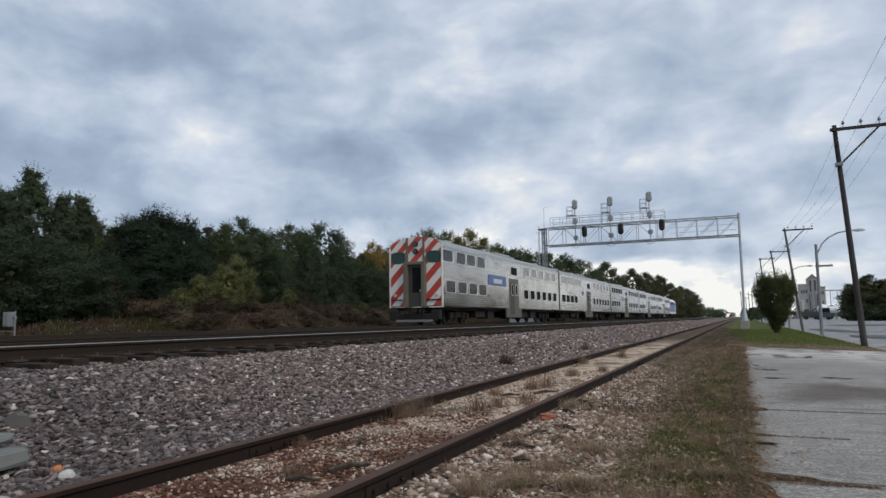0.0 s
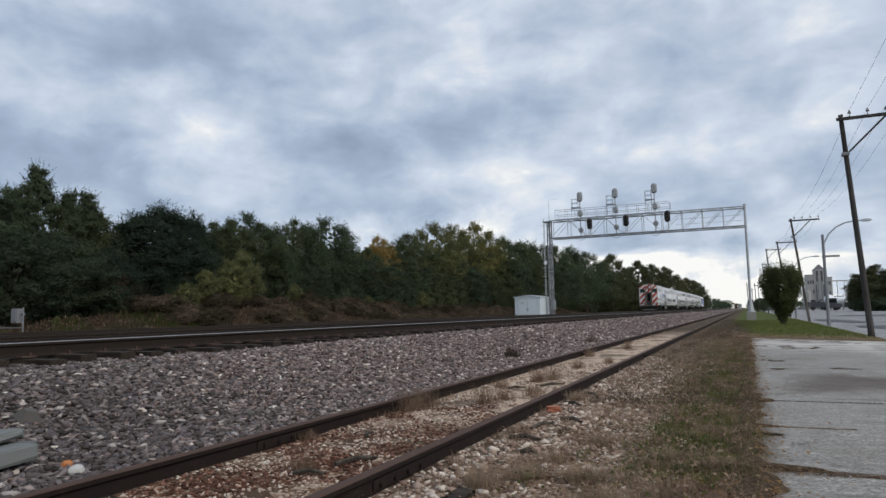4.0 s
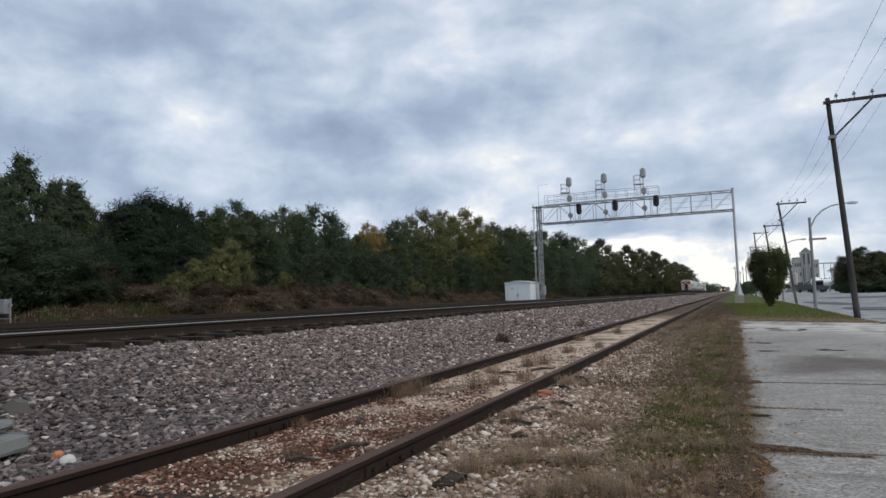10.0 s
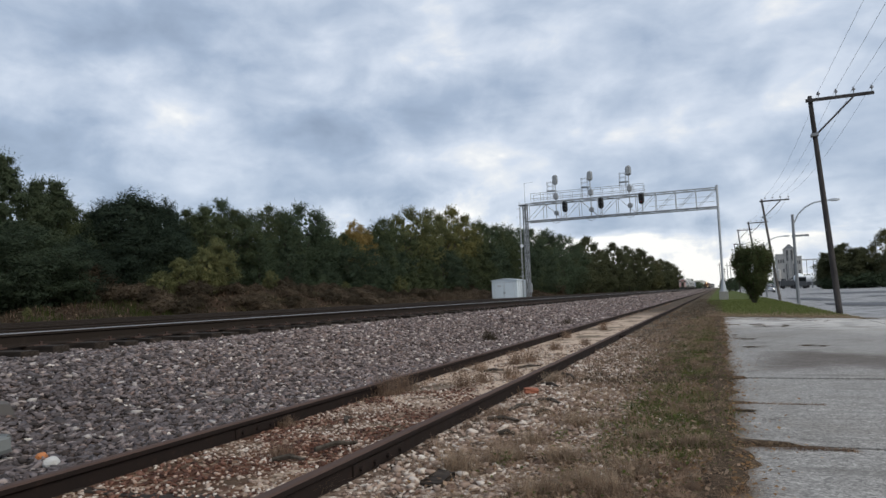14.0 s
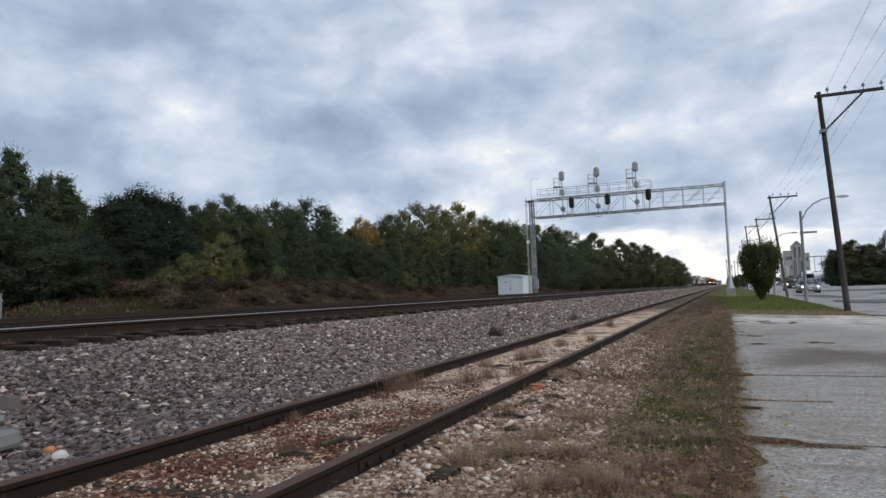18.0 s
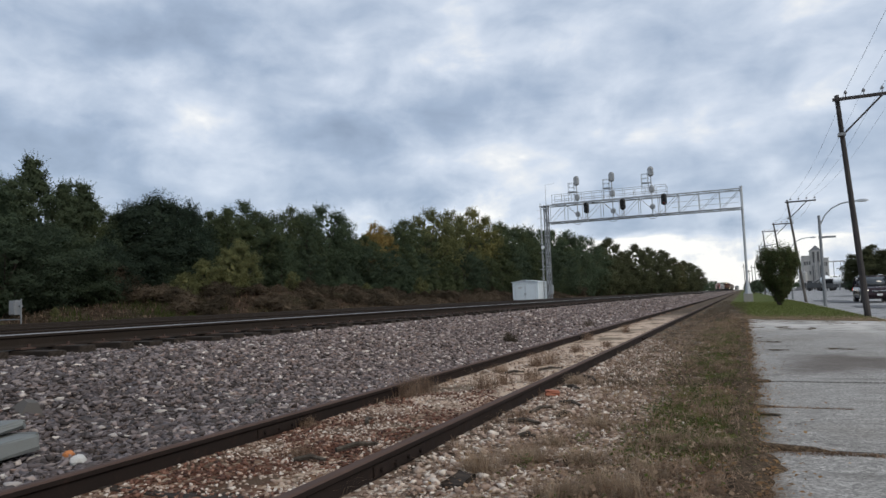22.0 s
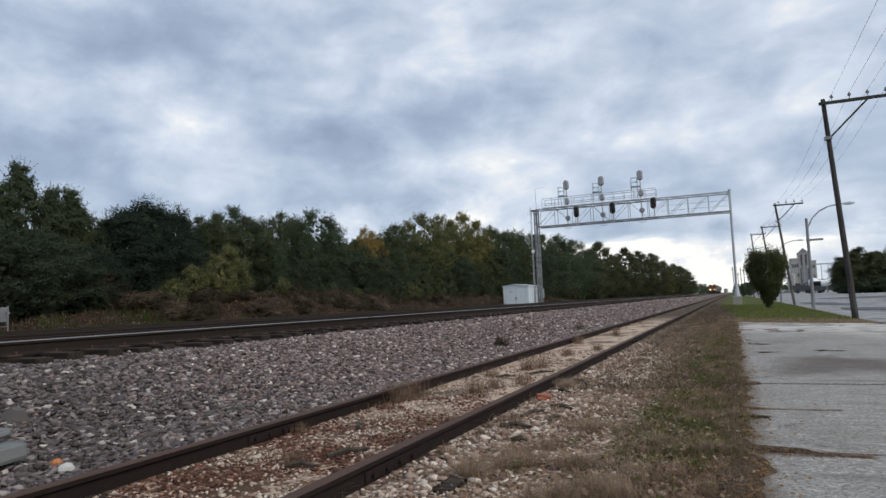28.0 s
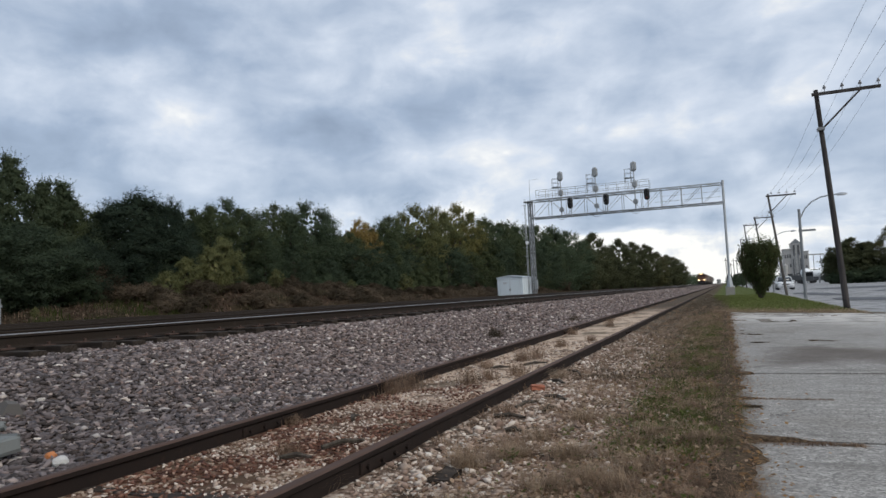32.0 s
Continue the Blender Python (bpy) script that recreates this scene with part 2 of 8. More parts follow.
def make_ground_mat():
    k = Nodes("ground_soil")
    x, y = k.axis(k.pos, 0), k.axis(k.pos, 1)
    wob = k.math("MULTIPLY", k.math("SUBTRACT", k.noise(0.7, 5, 0.6, k.pos), 0.5), 1.6)
    wob2 = k.math("MULTIPLY", k.math("SUBTRACT", k.noise(0.16, 4, 0.6, k.pos), 0.5), 9.0)
    xw = k.math("ADD", x, wob)
    fine = k.noise(38, 4, 0.7, k.pos)
    grit = k.voronoi(24, k.pos)
    gritv = k.node("ShaderNodeSeparateColor", Color=grit).outputs[0]
    # coarse stone of the ballast
    stone = k.voronoi(15, k.pos)
    sv = k.node("ShaderNodeSeparateColor", Color=stone).outputs[1]
    ballast = k.ramp(sv, (0, (0.02, 0.015, 0.013)), (0.45, (0.085, 0.065, 0.057)), (0.85, (0.22, 0.175, 0.157)), (1, (0.48, 0.41, 0.37)))
    ballast = k.mix(k.step(k.noise(1.1, 4, 0.6, k.pos), 0.5, 0.75, 0, 0.35), ballast, (0.16, 0.124, 0.108))
    ballast = k.mix(k.step(xw, -7.7, -8.1, 0, 0.8), ballast, k.mix(fine, (0.02, 0.015, 0.012), (0.055, 0.042, 0.034)))
    # bed of the siding: rusty chips near, pale sand farther on
    rusty = k.ramp(gritv, (0, (0.085, 0.042, 0.026)), (0.5, (0.21, 0.13, 0.085)), (1, (0.46, 0.37, 0.28)))
    rusty = k.mix(k.step(k.noise(2.2, 5, 0.65, k.pos), 0.42, 0.56, 0, 0.85), rusty, (0.075, 0.03, 0.019))
    sand = k.mix(fine, (0.38, 0.28, 0.205), (0.63, 0.50, 0.39))
    bed = k.mix(k.step(k.math("ADD", y, k.math("MULTIPLY", wob2, 0.25)), 5.4, 6.8), rusty, sand)
    bed = k.mix(k.step(k.noise(0.5, 5, 0.6, k.pos), 0.54, 0.64, 0, 0.85), bed, (0.13, 0.105, 0.075))
    bed = k.mix(k.step(k.noise(1.9, 6, 0.68, k.pos), 0.53, 0.60, 0, 0.85), bed, (0.10, 0.07, 0.048))
    bed = k.mix(k.step(k.math("ADD", y, wob2), 25, 36, 0, 0.9), bed, k.mix(fine, (0.035, 0.027, 0.02), (0.09, 0.07, 0.052)))
    # verge: gravel, dead grass litter
    chips = k.ramp(gritv, (0, (0.12, 0.08, 0.058)), (0.5, (0.27, 0.195, 0.148)), (0.8, (0.45, 0.36, 0.29)), (1, (0.74, 0.65, 0.56)))
    chips = k.mix(k.step(k.noise(1.3, 5, 0.65, k.pos), 0.46, 0.6, 0, 0.85), chips, (0.095, 0.066, 0.047))
    litter = k.mix(fine, (0.045, 0.033, 0.023), (0.20, 0.15, 0.105))
    verge = k.mix(k.step(k.math("ADD", x, k.math("MULTIPLY", wob, 0.9)), -1.15, -0.55), chips, litter)
    verge = k.mix(k.step(y, 9, 15, 0, 0.85), verge, litter)
    verge = k.mix(k.step(k.noise(2.6, 6, 0.7, k.pos), 0.50, 0.60, 0, 0.8), verge, (0.05, 0.035, 0.025))
    verge = k.mix(k.math("MULTIPLY", k.step(gritv, 0.86, 0.92), k.step(k.noise(1.7, 4, 0.6, k.pos), 0.62, 0.42)), verge, (0.5, 0.44, 0.37))
    verge = k.mix(k.step(y, 16, 30, 0, 0.8), verge, k.mix(fine, (0.04, 0.03, 0.02), (0.105, 0.085, 0.055)))
    # grass and soil
    green = k.mix(fine, (0.05, 0.066, 0.02), (0.11, 0.13, 0.042))
    green = k.mix(k.step(k.noise(0.6, 5, 0.6, k.pos), 0.5, 0.7, 0, 0.35), green, (0.13, 0.12, 0.045))
    slant = k.math("ADD", k.math("ADD", y, k.math("MULTIPLY", x, 0.95)), wob)
    green = k.mix(k.step(slant, 33.5, 27.5, 0, 0.8), green, k.mix(fine, (0.10, 0.078, 0.04), (0.25, 0.19, 0.10)))
    right = k.mix(k.math("MULTIPLY", k.step(k.math("ADD", k.math("ADD", y, k.math("MULTIPLY", x, 0.95)), wob), 25.6, 27.6), k.step(k.math("ADD", k.math("ADD", x, k.math("MULTIPLY", k.step(y, 30, 66), 0.95)), k.math("MULTIPLY", wob, 0.5)), -0.35, 0.25)), verge, green)
    # far side of the line
    dirt = k.mix(k.noise(1.5, 7, 0.7, k.pos), (0.022, 0.014, 0.010), (0.085, 0.055, 0.038))
    weeds = k.mix(fine, (0.02, 0.02, 0.010), (0.06, 0.05, 0.026))
    left = k.mix(k.step(k.noise(0.3, 5, 0.6, k.pos), 0.46, 0.62), dirt, weeds)
    c = k.mix(k.step(xw, -4.35, -3.95), ballast, bed)
    c = k.mix(k.step(x, -2.35, -2.15), c, right)
    c = k.mix(k.step(xw, -20.2, -19.4), left, c)
    c = k.mix(k.step(y, 350, 800, 0, 0.8), c, (0.085, 0.08, 0.055))
    h = k.math("ADD", k.math("MULTIPLY", k.voronoi(15, k.pos, "Distance"), -1.0), fine)
    return k.done(c, 0.95, 0, h, 0.03, 0.7, 0.06)


def make_concrete_mat(name, base, stain):
    k = Nodes(name)
    n = k.noise(0.5, 6, 0.62, k.pos)
    agg = k.voronoi(70, k.pos)
    av = k.node("ShaderNodeSeparateColor", Color=agg).outputs[0]
    c = k.mix(av, tuple(0.40 * a for a in base), tuple(min(1, 1.55 * a) for a in base))
    c = k.mix(k.step(n, 0.42, 0.75, 0, 0.7), c, stain)
    c = k.mix(k.step(k.noise(1.1, 5, 0.6, k.pos, stretch=(0.35, 1.6, 1)), 0.56, 0.72, 0, 0.6), c, tuple(0.5 * a for a in stain))
    mott = k.noise(7, 6, 0.7, k.pos, stretch=(0.7, 1.4, 1))
    c = k.mix(k.step(mott, 0.40, 0.64, 0.55, 0), c, tuple(0.55 * a for a in base))
    c = k.mix(k.step(k.noise(19, 5, 0.75, k.pos), 0.52, 0.70, 0, 0.5), c, tuple(1.55 * a for a in base))
    # hairline cracks
    edge = k.voronoi(0.55, k.node("ShaderNodeVectorMath", Vector=k.pos).outputs[0], "Distance", "DISTANCE_TO_EDGE")
    warp = k.math("ADD", edge, k.math("MULTIPLY", k.math("SUBTRACT", k.noise(5, 5, 0.6, k.pos), 0.5), 0.12))
    crack = k.math("MULTIPLY", k.step(k.math("ABSOLUTE", warp), 0.001, 0.010, 0.8, 0), k.step(k.noise(0.5, 3, 0.5, k.pos), 0.5, 0.58))
    c = k.mix(crack, c, (0.04, 0.035, 0.03))
    # dark damp smear
    wander = k.noise(0.55, 4, 0.55, k.pos, stretch=(1.0, 0.5, 1))
    x, y = k.axis(k.pos, 0), k.axis(k.pos, 1)
    blot = k.math("MULTIPLY", k.step(k.math("ABSOLUTE", k.math("SUBTRACT", k.math("ADD", y, k.math("MULTIPLY", wander, 5.0)), 13.0)), 0.3, 1.7, 1, 0), k.step(x, 0.15, 0.75))
    blot = k.math("MULTIPLY", blot, k.step(k.noise(0.9, 5, 0.6, k.pos, stretch=(0.5, 1.5, 1)), 0.34, 0.50))
    c = k.mix(k.math("MULTIPLY", blot, 0.72), c, (0.075, 0.056, 0.044))
    # bleached, sandy strip before the lawn
    c = k.mix(k.math("MULTIPLY", k.step(k.math("ADD", y, x), 17.5, 23.0), k.step(k.noise(0.9, 5, 0.65, k.pos), 0.36, 0.58, 0, 0.75)), c, tuple(1.9 * a for a in base))
    # soil washed over the edge of the lot
    soil = k.math("ADD", k.step(k.math("ADD", x, k.math("MULTIPLY", k.noise(2.5, 4, 0.6, k.pos), -0.4)), 0.0, -0.2), k.math("MULTIPLY", k.step(y, 22.5, 25.6), k.step(y, 25.75, 25.7)))
    soil = k.math("MULTIPLY", soil, k.step(k.noise(1.6, 6, 0.65, k.pos), 0.36, 0.54))
    c = k.mix(k.math("MULTIPLY", soil, 0.85), c, (0.12, 0.09, 0.062))
    rough = k.step(n, 0.3, 0.7, 0.72, 0.95)
    return k.done(c, rough, 0, k.math("SUBTRACT", av, k.math("MULTIPLY", crack, 2.0)), 0.006, 0.6, 0.25)


def make_steel_side():
    """Fluted stainless steel with weathering."""
    k = Nodes("fluted_stainless_steel")
    z = k.axis(k.obj, 2)
    streak = k.noise(1.2, 6, 0.65, stretch=(0.6, 0.6, 5))
    c = k.mix(streak, (0.34, 0.335, 0.325), (0.64, 0.635, 0.62))
    c = k.mix(k.step(k.noise(0.45, 5, 0.6), 0.5, 0.72, 0, 0.5), c, (0.36, 0.34, 0.31))
    c = k.mix(k.step(k.noise(0.9, 5, 0.65, stretch=(1, 0.35, 3)), 0.52, 0.7, 0, 0.5), c, (0.22, 0.19, 0.16))
    rough = k.step(k.noise(0.8, 5, 0.6), 0.3, 0.7, 0.10, 0.24)
    flute = k.math("SINE", k.math("MULTIPLY", z, 48.0))
    where = k.math("ADD", k.step(z, 1.66, 1.62), k.math("MULTIPLY", k.step(z, 2.46, 2.5), k.step(z, 3.34, 3.28)))
    dents = k.math("MULTIPLY", k.noise(0.9, 4, 0.6), 1.6)
    h = k.math("ADD", k.math("MULTIPLY", k.math("MULTIPLY", flute, where), 0.3), dents)
    return k.done(c, rough, 1.0, h, 0.008, 0.34)


def build_materials():
    M = MATS
    fill_materials(M)
    # old iron and creosoted wood hardly shine
    for key in ("rust", "railside", "siding", "tie", "bark", "darkmetal"):
        M[key].node_tree.nodes["Principled BSDF"].inputs["Specular IOR Level"].default_value = 0.15


def fill_materials(M):
    M["ground"] = make_ground_mat()
    M["concrete"] = make_concrete_mat("lot_concrete", (0.308, 0.292, 0.269), (0.19, 0.17, 0.145))
    M["road"] = make_concrete_mat("road_surface", (0.19, 0.19, 0.19), (0.13, 0.13, 0.128))
    k = Nodes("dark_leafy_soil")
    crumb = k.noise(30, 5, 0.7, k.pos)
    M["darksoil"] = k.done(k.mix(k.step(crumb, 0.35, 0.68), (0.035, 0.025, 0.017), k.mix(k.noise(5, 4, 0.6, k.pos), (0.09, 0.062, 0.04), (0.20, 0.145, 0.095))), 0.95, 0, crumb, 0.02, 0.8, 0.05)
    M["tar"] = plain("tar_patch", (0.075, 0.078, 0.085), 0.8)
    M["kerb"] = plain("kerb_concrete", (0.27, 0.26, 0.235), 0.9)
    M["ballast"] = stones_mat("crushed_stone", ((0, (0.025, 0.02, 0.018)), (0.14, (0.075, 0.058, 0.052)), (0.28, (0.165, 0.138, 0.136)), (0.42, (0.115, 0.085, 0.074)), (0.54, (0.21, 0.18, 0.18)), (0.68, (0.225, 0.155, 0.13)), (0.82, (0.28, 0.24, 0.235)), (0.94, (0.38, 0.31, 0.275)), (1, (0.80, 0.73, 0.66))))
    M["greyballast"] = stones_mat("grey_crushed_stone", ((0, (0.02, 0.018, 0.018)), (0.2, (0.07, 0.062, 0.061)), (0.4, (0.128, 0.114, 0.120)), (0.6, (0.09, 0.074, 0.073)), (0.78, (0.185, 0.162, 0.164)), (0.95, (0.25, 0.212, 0.205)), (1, (0.55, 0.51, 0.47))))
    M["darkballast"] = stones_mat("oily_ballast", ((0, (0.02, 0.015, 0.012)), (0.5, (0.045, 0.034, 0.028)), (1, (0.11, 0.085, 0.07))))
    M["chips"] = stones_mat("limestone_chips", ((0, (0.14, 0.085, 0.06)), (0.3, (0.30, 0.21, 0.16)), (0.65, (0.50, 0.39, 0.31)), (1, (0.80, 0.72, 0.63))))
    M["rustchips"] = stones_mat("rusty_chips", ((0, (0.045, 0.02, 0.014)), (0.45, (0.13, 0.055, 0.035)), (0.8, (0.27, 0.14, 0.095)), (1, (0.55, 0.42, 0.33))))
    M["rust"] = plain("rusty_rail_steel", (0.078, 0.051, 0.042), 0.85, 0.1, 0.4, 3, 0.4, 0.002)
    M["railside"] = plain("brown_rail_steel", (0.024, 0.018, 0.014), 0.85, 0.05, 0.3, 3)
    # siding rails: web and sides coloured darker than the head top
    M["siding"] = plain("dark_rail_web", (0.019, 0.0135, 0.0115), 0.85, 0.05, 0.35, 5, 0.4, 0.003, (0.07, 0.04, 0.028))
    M["railhead"] = plain("polished_rail_head", (0.27, 0.26, 0.255), 0.5, 0.8, 0.15, 4, 0.2)
    M["tie"] = wood_mat("creosoted_oak", (0.02, 0.016, 0.013), (0.058, 0.045, 0.036), (0.8, 14, 14))
    M["pole"] = wood_mat("dark_pole_wood", (0.018, 0.016, 0.016), (0.058, 0.050, 0.047))
    M["greypole"] = wood_mat("grey_pole_wood", (0.05, 0.045, 0.04), (0.14, 0.125, 0.11))
    M["bark"] = wood_mat("bark", (0.03, 0.024, 0.018), (0.10, 0.085, 0.07), (8, 8, 1.2))
    M["galv"] = plain("galvanised_steel", (0.40, 0.42, 0.44), 0.5, 0.55, 0.14, 2.0, 0.2)
    M["galvdark"] = plain("weathered_steel", (0.22, 0.23, 0.24), 0.6, 0.4, 0.2, 2.0, 0.3)
    M["alu"] = plain("grey_aluminium", (0.30, 0.315, 0.325), 0.55, 0.3, 0.1, 2.0, 0.15)
    M["black"] = plain("black_paint", (0.012, 0.012, 0.013), 0.55, 0, 0.3)
    M["darkmetal"] = plain("dark_underframe", (0.030, 0.027, 0.025), 0.75, 0.2, 0.35, 2, 0.4)
    M["rubber"] = plain("rubber", (0.018, 0.018, 0.019), 0.85)
    M["whitepaint"] = plain("white_paint", (0.74, 0.76, 0.77), 0.55, 0, 0.06, 1.2, 0.12)
    M["shed"] = plain("white_shed_metal", (0.62, 0.69, 0.73), 0.5, 0.0, 0.06, 0.9, 0.12)
    M["shedtrim"] = plain("shed_seam", (0.50, 0.53, 0.55), 0.5)
    M["steelside"] = make_steel_side()
    M["roof"] = plain("train_roof_steel", (0.36, 0.365, 0.365), 0.5, 0.5, 0.15, 0.8, 0.35)
    M["endgrey"] = plain("end_door_grey", (0.15, 0.13, 0.10), 0.6, 0.2, 0.15, 2, 0.3)
    # brown-grey door colour, darkened to stand for shade in the door recesses
    M["doorshade"] = plain("shaded_door_brown", (0.07, 0.062, 0.05), 0.6, 0.2, 0.15, 2, 0.3)
    M["doorgrey"] = plain("side_door_grey", (0.135, 0.122, 0.10), 0.5, 0.4, 0.12, 2, 0.3)
    M["red"] = plain("red_stripe", (0.46, 0.052, 0.03), 0.5, 0, 0.15, 1.5, 0.3)
    M["stripewhite"] = plain("white_stripe", (0.70, 0.68, 0.65), 0.5, 0, 0.1, 1.5, 0.3)
    M["blue"] = plain("blue_panel", (0.07, 0.13, 0.32), 0.45, 0, 0.12, 1.5, 0.15)
    M["orange"] = plain("orange_locomotive_paint", (0.075, 0.036, 0.022), 0.6, 0, 0.2, 1.2, 0.3)
    M["brownfreight"] = plain("brown_freight_paint", (0.15, 0.10, 0.075), 0.7, 0, 0.2, 1.0, 0.4)
    M["greyfreight"] = plain("grey_freight_paint", (0.26, 0.25, 0.23), 0.7, 0, 0.2, 1.0, 0.4)
    k = Nodes("dark_window_glass")
    M["glass"] = k.done(k.mix(k.noise(3, 3), (0.010, 0.011, 0.012), (0.024, 0.026, 0.028)), 0.3, 0.0, spec=0.05)
    k.b.inputs["IOR"].default_value = 1.08
    # cab coach panes: a slightly paler grey than the dark glass
    k = Nodes("grey_window_glass")
    M["paleglass"] = k.done(k.mix(k.noise(3, 3), (0.018, 0.021, 0.024), (0.05, 0.055, 0.058)), 0.15, 0.0, spec=0.2)
    # paler base colour paints in the sky mirrored by the upper-row windows
    k = Nodes("sky_mirroring_window_glass")
    M["skyglass"] = k.done(k.mix(k.noise(3, 3), (0.06, 0.065, 0.07), (0.14, 0.15, 0.15)), 0.18, 0.0, spec=0.9)
    k = Nodes("car_window_glass")
    M["carglass"] = k.done(k.mix(k.noise(3, 3), (0.02, 0.024, 0.028), (0.04, 0.046, 0.05)), 0.06, 0.0, spec=0.9)
    k = Nodes("green_tinted_glass")
    M["greenglass"] = k.done(k.mix(k.noise(3, 3), (0.008, 0.035, 0.032), (0.02, 0.06, 0.055)), 0.12, 0.0, spec=0.3)
    M["gasket"] = plain("pale_window_frame", (0.62, 0.62, 0.60), 0.4, 0.5)
    M["lamp"] = glow("headlamp_glow", (1.0, 0.93, 0.80), 7.0)
    M["trainlamp"] = glow("locomotive_headlamp_glow", (1.0, 0.62, 0.26), 22.0)
    M["redlamp"] = glow("red_signal_glow", (0.16, 0.012, 0.01), 0.1)
    M["marker"] = glow("red_marker_lens", (0.7, 0.02, 0.02), 0.6)
    M["lampglass"] = plain("lamp_glass", (0.45, 0.46, 0.45), 0.25)
    M["silver"] = plain("silver_car_paint", (0.33, 0.35, 0.375), 0.25, 0.7, 0.05, 1, 0.05)
    M["darkcar"] = plain("dark_car_paint", (0.027, 0.014, 0.018), 0.22, 0.3, 0.1, 1, 0.08)
    M["whitecar"] = plain("white_car_paint", (0.68, 0.69, 0.70), 0.3, 0.0, 0.05, 1, 0.06)
    M["plate"] = plain("plate_bar", (0.62, 0.63, 0.62), 0.5)
    M["chrome"] = plain("chrome_trim", (0.7, 0.7, 0.7), 0.2, 0.9, 0.05)
    M["silo"] = plain("plant_concrete", (0.36, 0.355, 0.34), 0.85, 0, 0.25, 0.5, 0.6, 0.01)
    M["silodark"] = plain("plant_louvre", (0.085, 0.085, 0.088), 0.8, 0, 0.2, 0.3)
    M["slab"] = plain("grey_green_stone", (0.15, 0.16, 0.155), 0.8, 0, 0.14, 4, 0.2, 0.004)
    M["stone"] = plain("dark_grey_stone", (0.085, 0.078, 0.072), 0.85, 0, 0.2, 6, 0.2, 0.006)
    M["palestone"] = plain("pale_limestone", (0.48, 0.47, 0.445), 0.85, 0, 0.12, 8, 0.15, 0.006)
    M["brickred"] = plain("broken_brick", (0.33, 0.12, 0.07), 0.9, 0, 0.2, 8, 0.2, 0.006)
    M["brickorange"] = plain("orange_brick", (0.45, 0.17, 0.06), 0.9, 0, 0.2, 8, 0.2, 0.006)
    M["wire"] = plain("wire", (0.05, 0.055, 0.06), 0.7)
    M["porcelain"] = plain("insulator_glaze", (0.20, 0.20, 0.21), 0.4)
    M["cardark"] = plain("parked_truck_paint", (0.05, 0.055, 0.06), 0.5)
    M["leafdark"] = leaf_mat("dark_green_leaves", (0.060, 0.082, 0.051), (0.075, 0.101, 0.059), (0.094, 0.120, 0.069))
    M["leafdeep"] = leaf_mat("deep_green_leaves", (0.031, 0.046, 0.033), (0.041, 0.058, 0.040), (0.055, 0.074, 0.046))
    M["leafblue"] = leaf_mat("blue_green_leaves", (0.049, 0.067, 0.045), (0.062, 0.084, 0.052), (0.084, 0.108, 0.064))
    M["leafash"] = leaf_mat("grey_green_leaves", (0.066, 0.086, 0.054), (0.086, 0.111, 0.064), (0.115, 0.139, 0.078))
    M["leafmid"] = leaf_mat("mid_green_leaves", (0.067, 0.084, 0.045), (0.084, 0.103, 0.052), (0.107, 0.125, 0.058))
    M["leafyellow"] = leaf_mat("yellowing_leaves", (0.10, 0.11, 0.056), (0.15, 0.157, 0.07), (0.31, 0.29, 0.12))
    M["leafolive"] = leaf_mat("olive_yellow_leaves", (0.088, 0.104, 0.054), (0.118, 0.130, 0.06), (0.27, 0.23, 0.08))
    M["leaffar"] = leaf_mat("dull_dark_leaves", (0.070, 0.078, 0.044), (0.092, 0.100, 0.053), (0.124, 0.126, 0.062))
    M["leafgold"] = leaf_mat("golden_leaves", (0.12, 0.125, 0.056), (0.18, 0.17, 0.066), (0.36, 0.29, 0.09))
    M["leafdull"] = leaf_mat("olive_brown_leaves", (0.085, 0.09, 0.046), (0.115, 0.112, 0.052), (0.16, 0.14, 0.06))
    M["leaforange"] = leaf_mat("autumn_leaves", (0.19, 0.145, 0.06), (0.29, 0.205, 0.072), (0.42, 0.29, 0.095))
    M["leafbush"] = leaf_mat("shrub_leaves", (0.058, 0.076, 0.032), (0.080, 0.104, 0.042), (0.112, 0.136, 0.056))
    M["leafred"] = leaf_mat("bronzed_shrub_leaves", (0.05, 0.042, 0.024), (0.08, 0.066, 0.034), (0.12, 0.095, 0.045))
    M["drygrass"] = leaf_mat("dead_grass", (0.21, 0.15, 0.104), (0.37, 0.27, 0.188), (0.64, 0.51, 0.36), 4.0, 0.6)
    M["brownweed"] = leaf_mat("brown_weeds", (0.13, 0.084, 0.058), (0.28, 0.188, 0.13), (0.56, 0.41, 0.29), 5.0, 0.75)
    M["brownbrush"] = leaf_mat("brown_brush", (0.055, 0.045, 0.032), (0.085, 0.068, 0.047), (0.13, 0.10, 0.068))
    M["tanbrush"] = leaf_mat("tan_brush", (0.085, 0.066, 0.046), (0.135, 0.104, 0.072), (0.22, 0.165, 0.118))
    M["bankgreen"] = leaf_mat("dark_green_weeds", (0.03, 0.04, 0.014), (0.055, 0.07, 0.022), (0.10, 0.11, 0.035))
    M["greengrass"] = leaf_mat("green_grass", (0.075, 0.09, 0.03), (0.14, 0.165, 0.052), (0.24, 0.25, 0.09))
    M["vergegreen"] = leaf_mat("dull_green_grass", (0.046, 0.06, 0.019), (0.11, 0.142, 0.04), (0.24, 0.25, 0.075), 3.0, 0.5)
    M["litter"] = leaf_mat("fallen_leaves", (0.13, 0.066, 0.036), (0.28, 0.16, 0.08), (0.50, 0.34, 0.15))


build_materials()


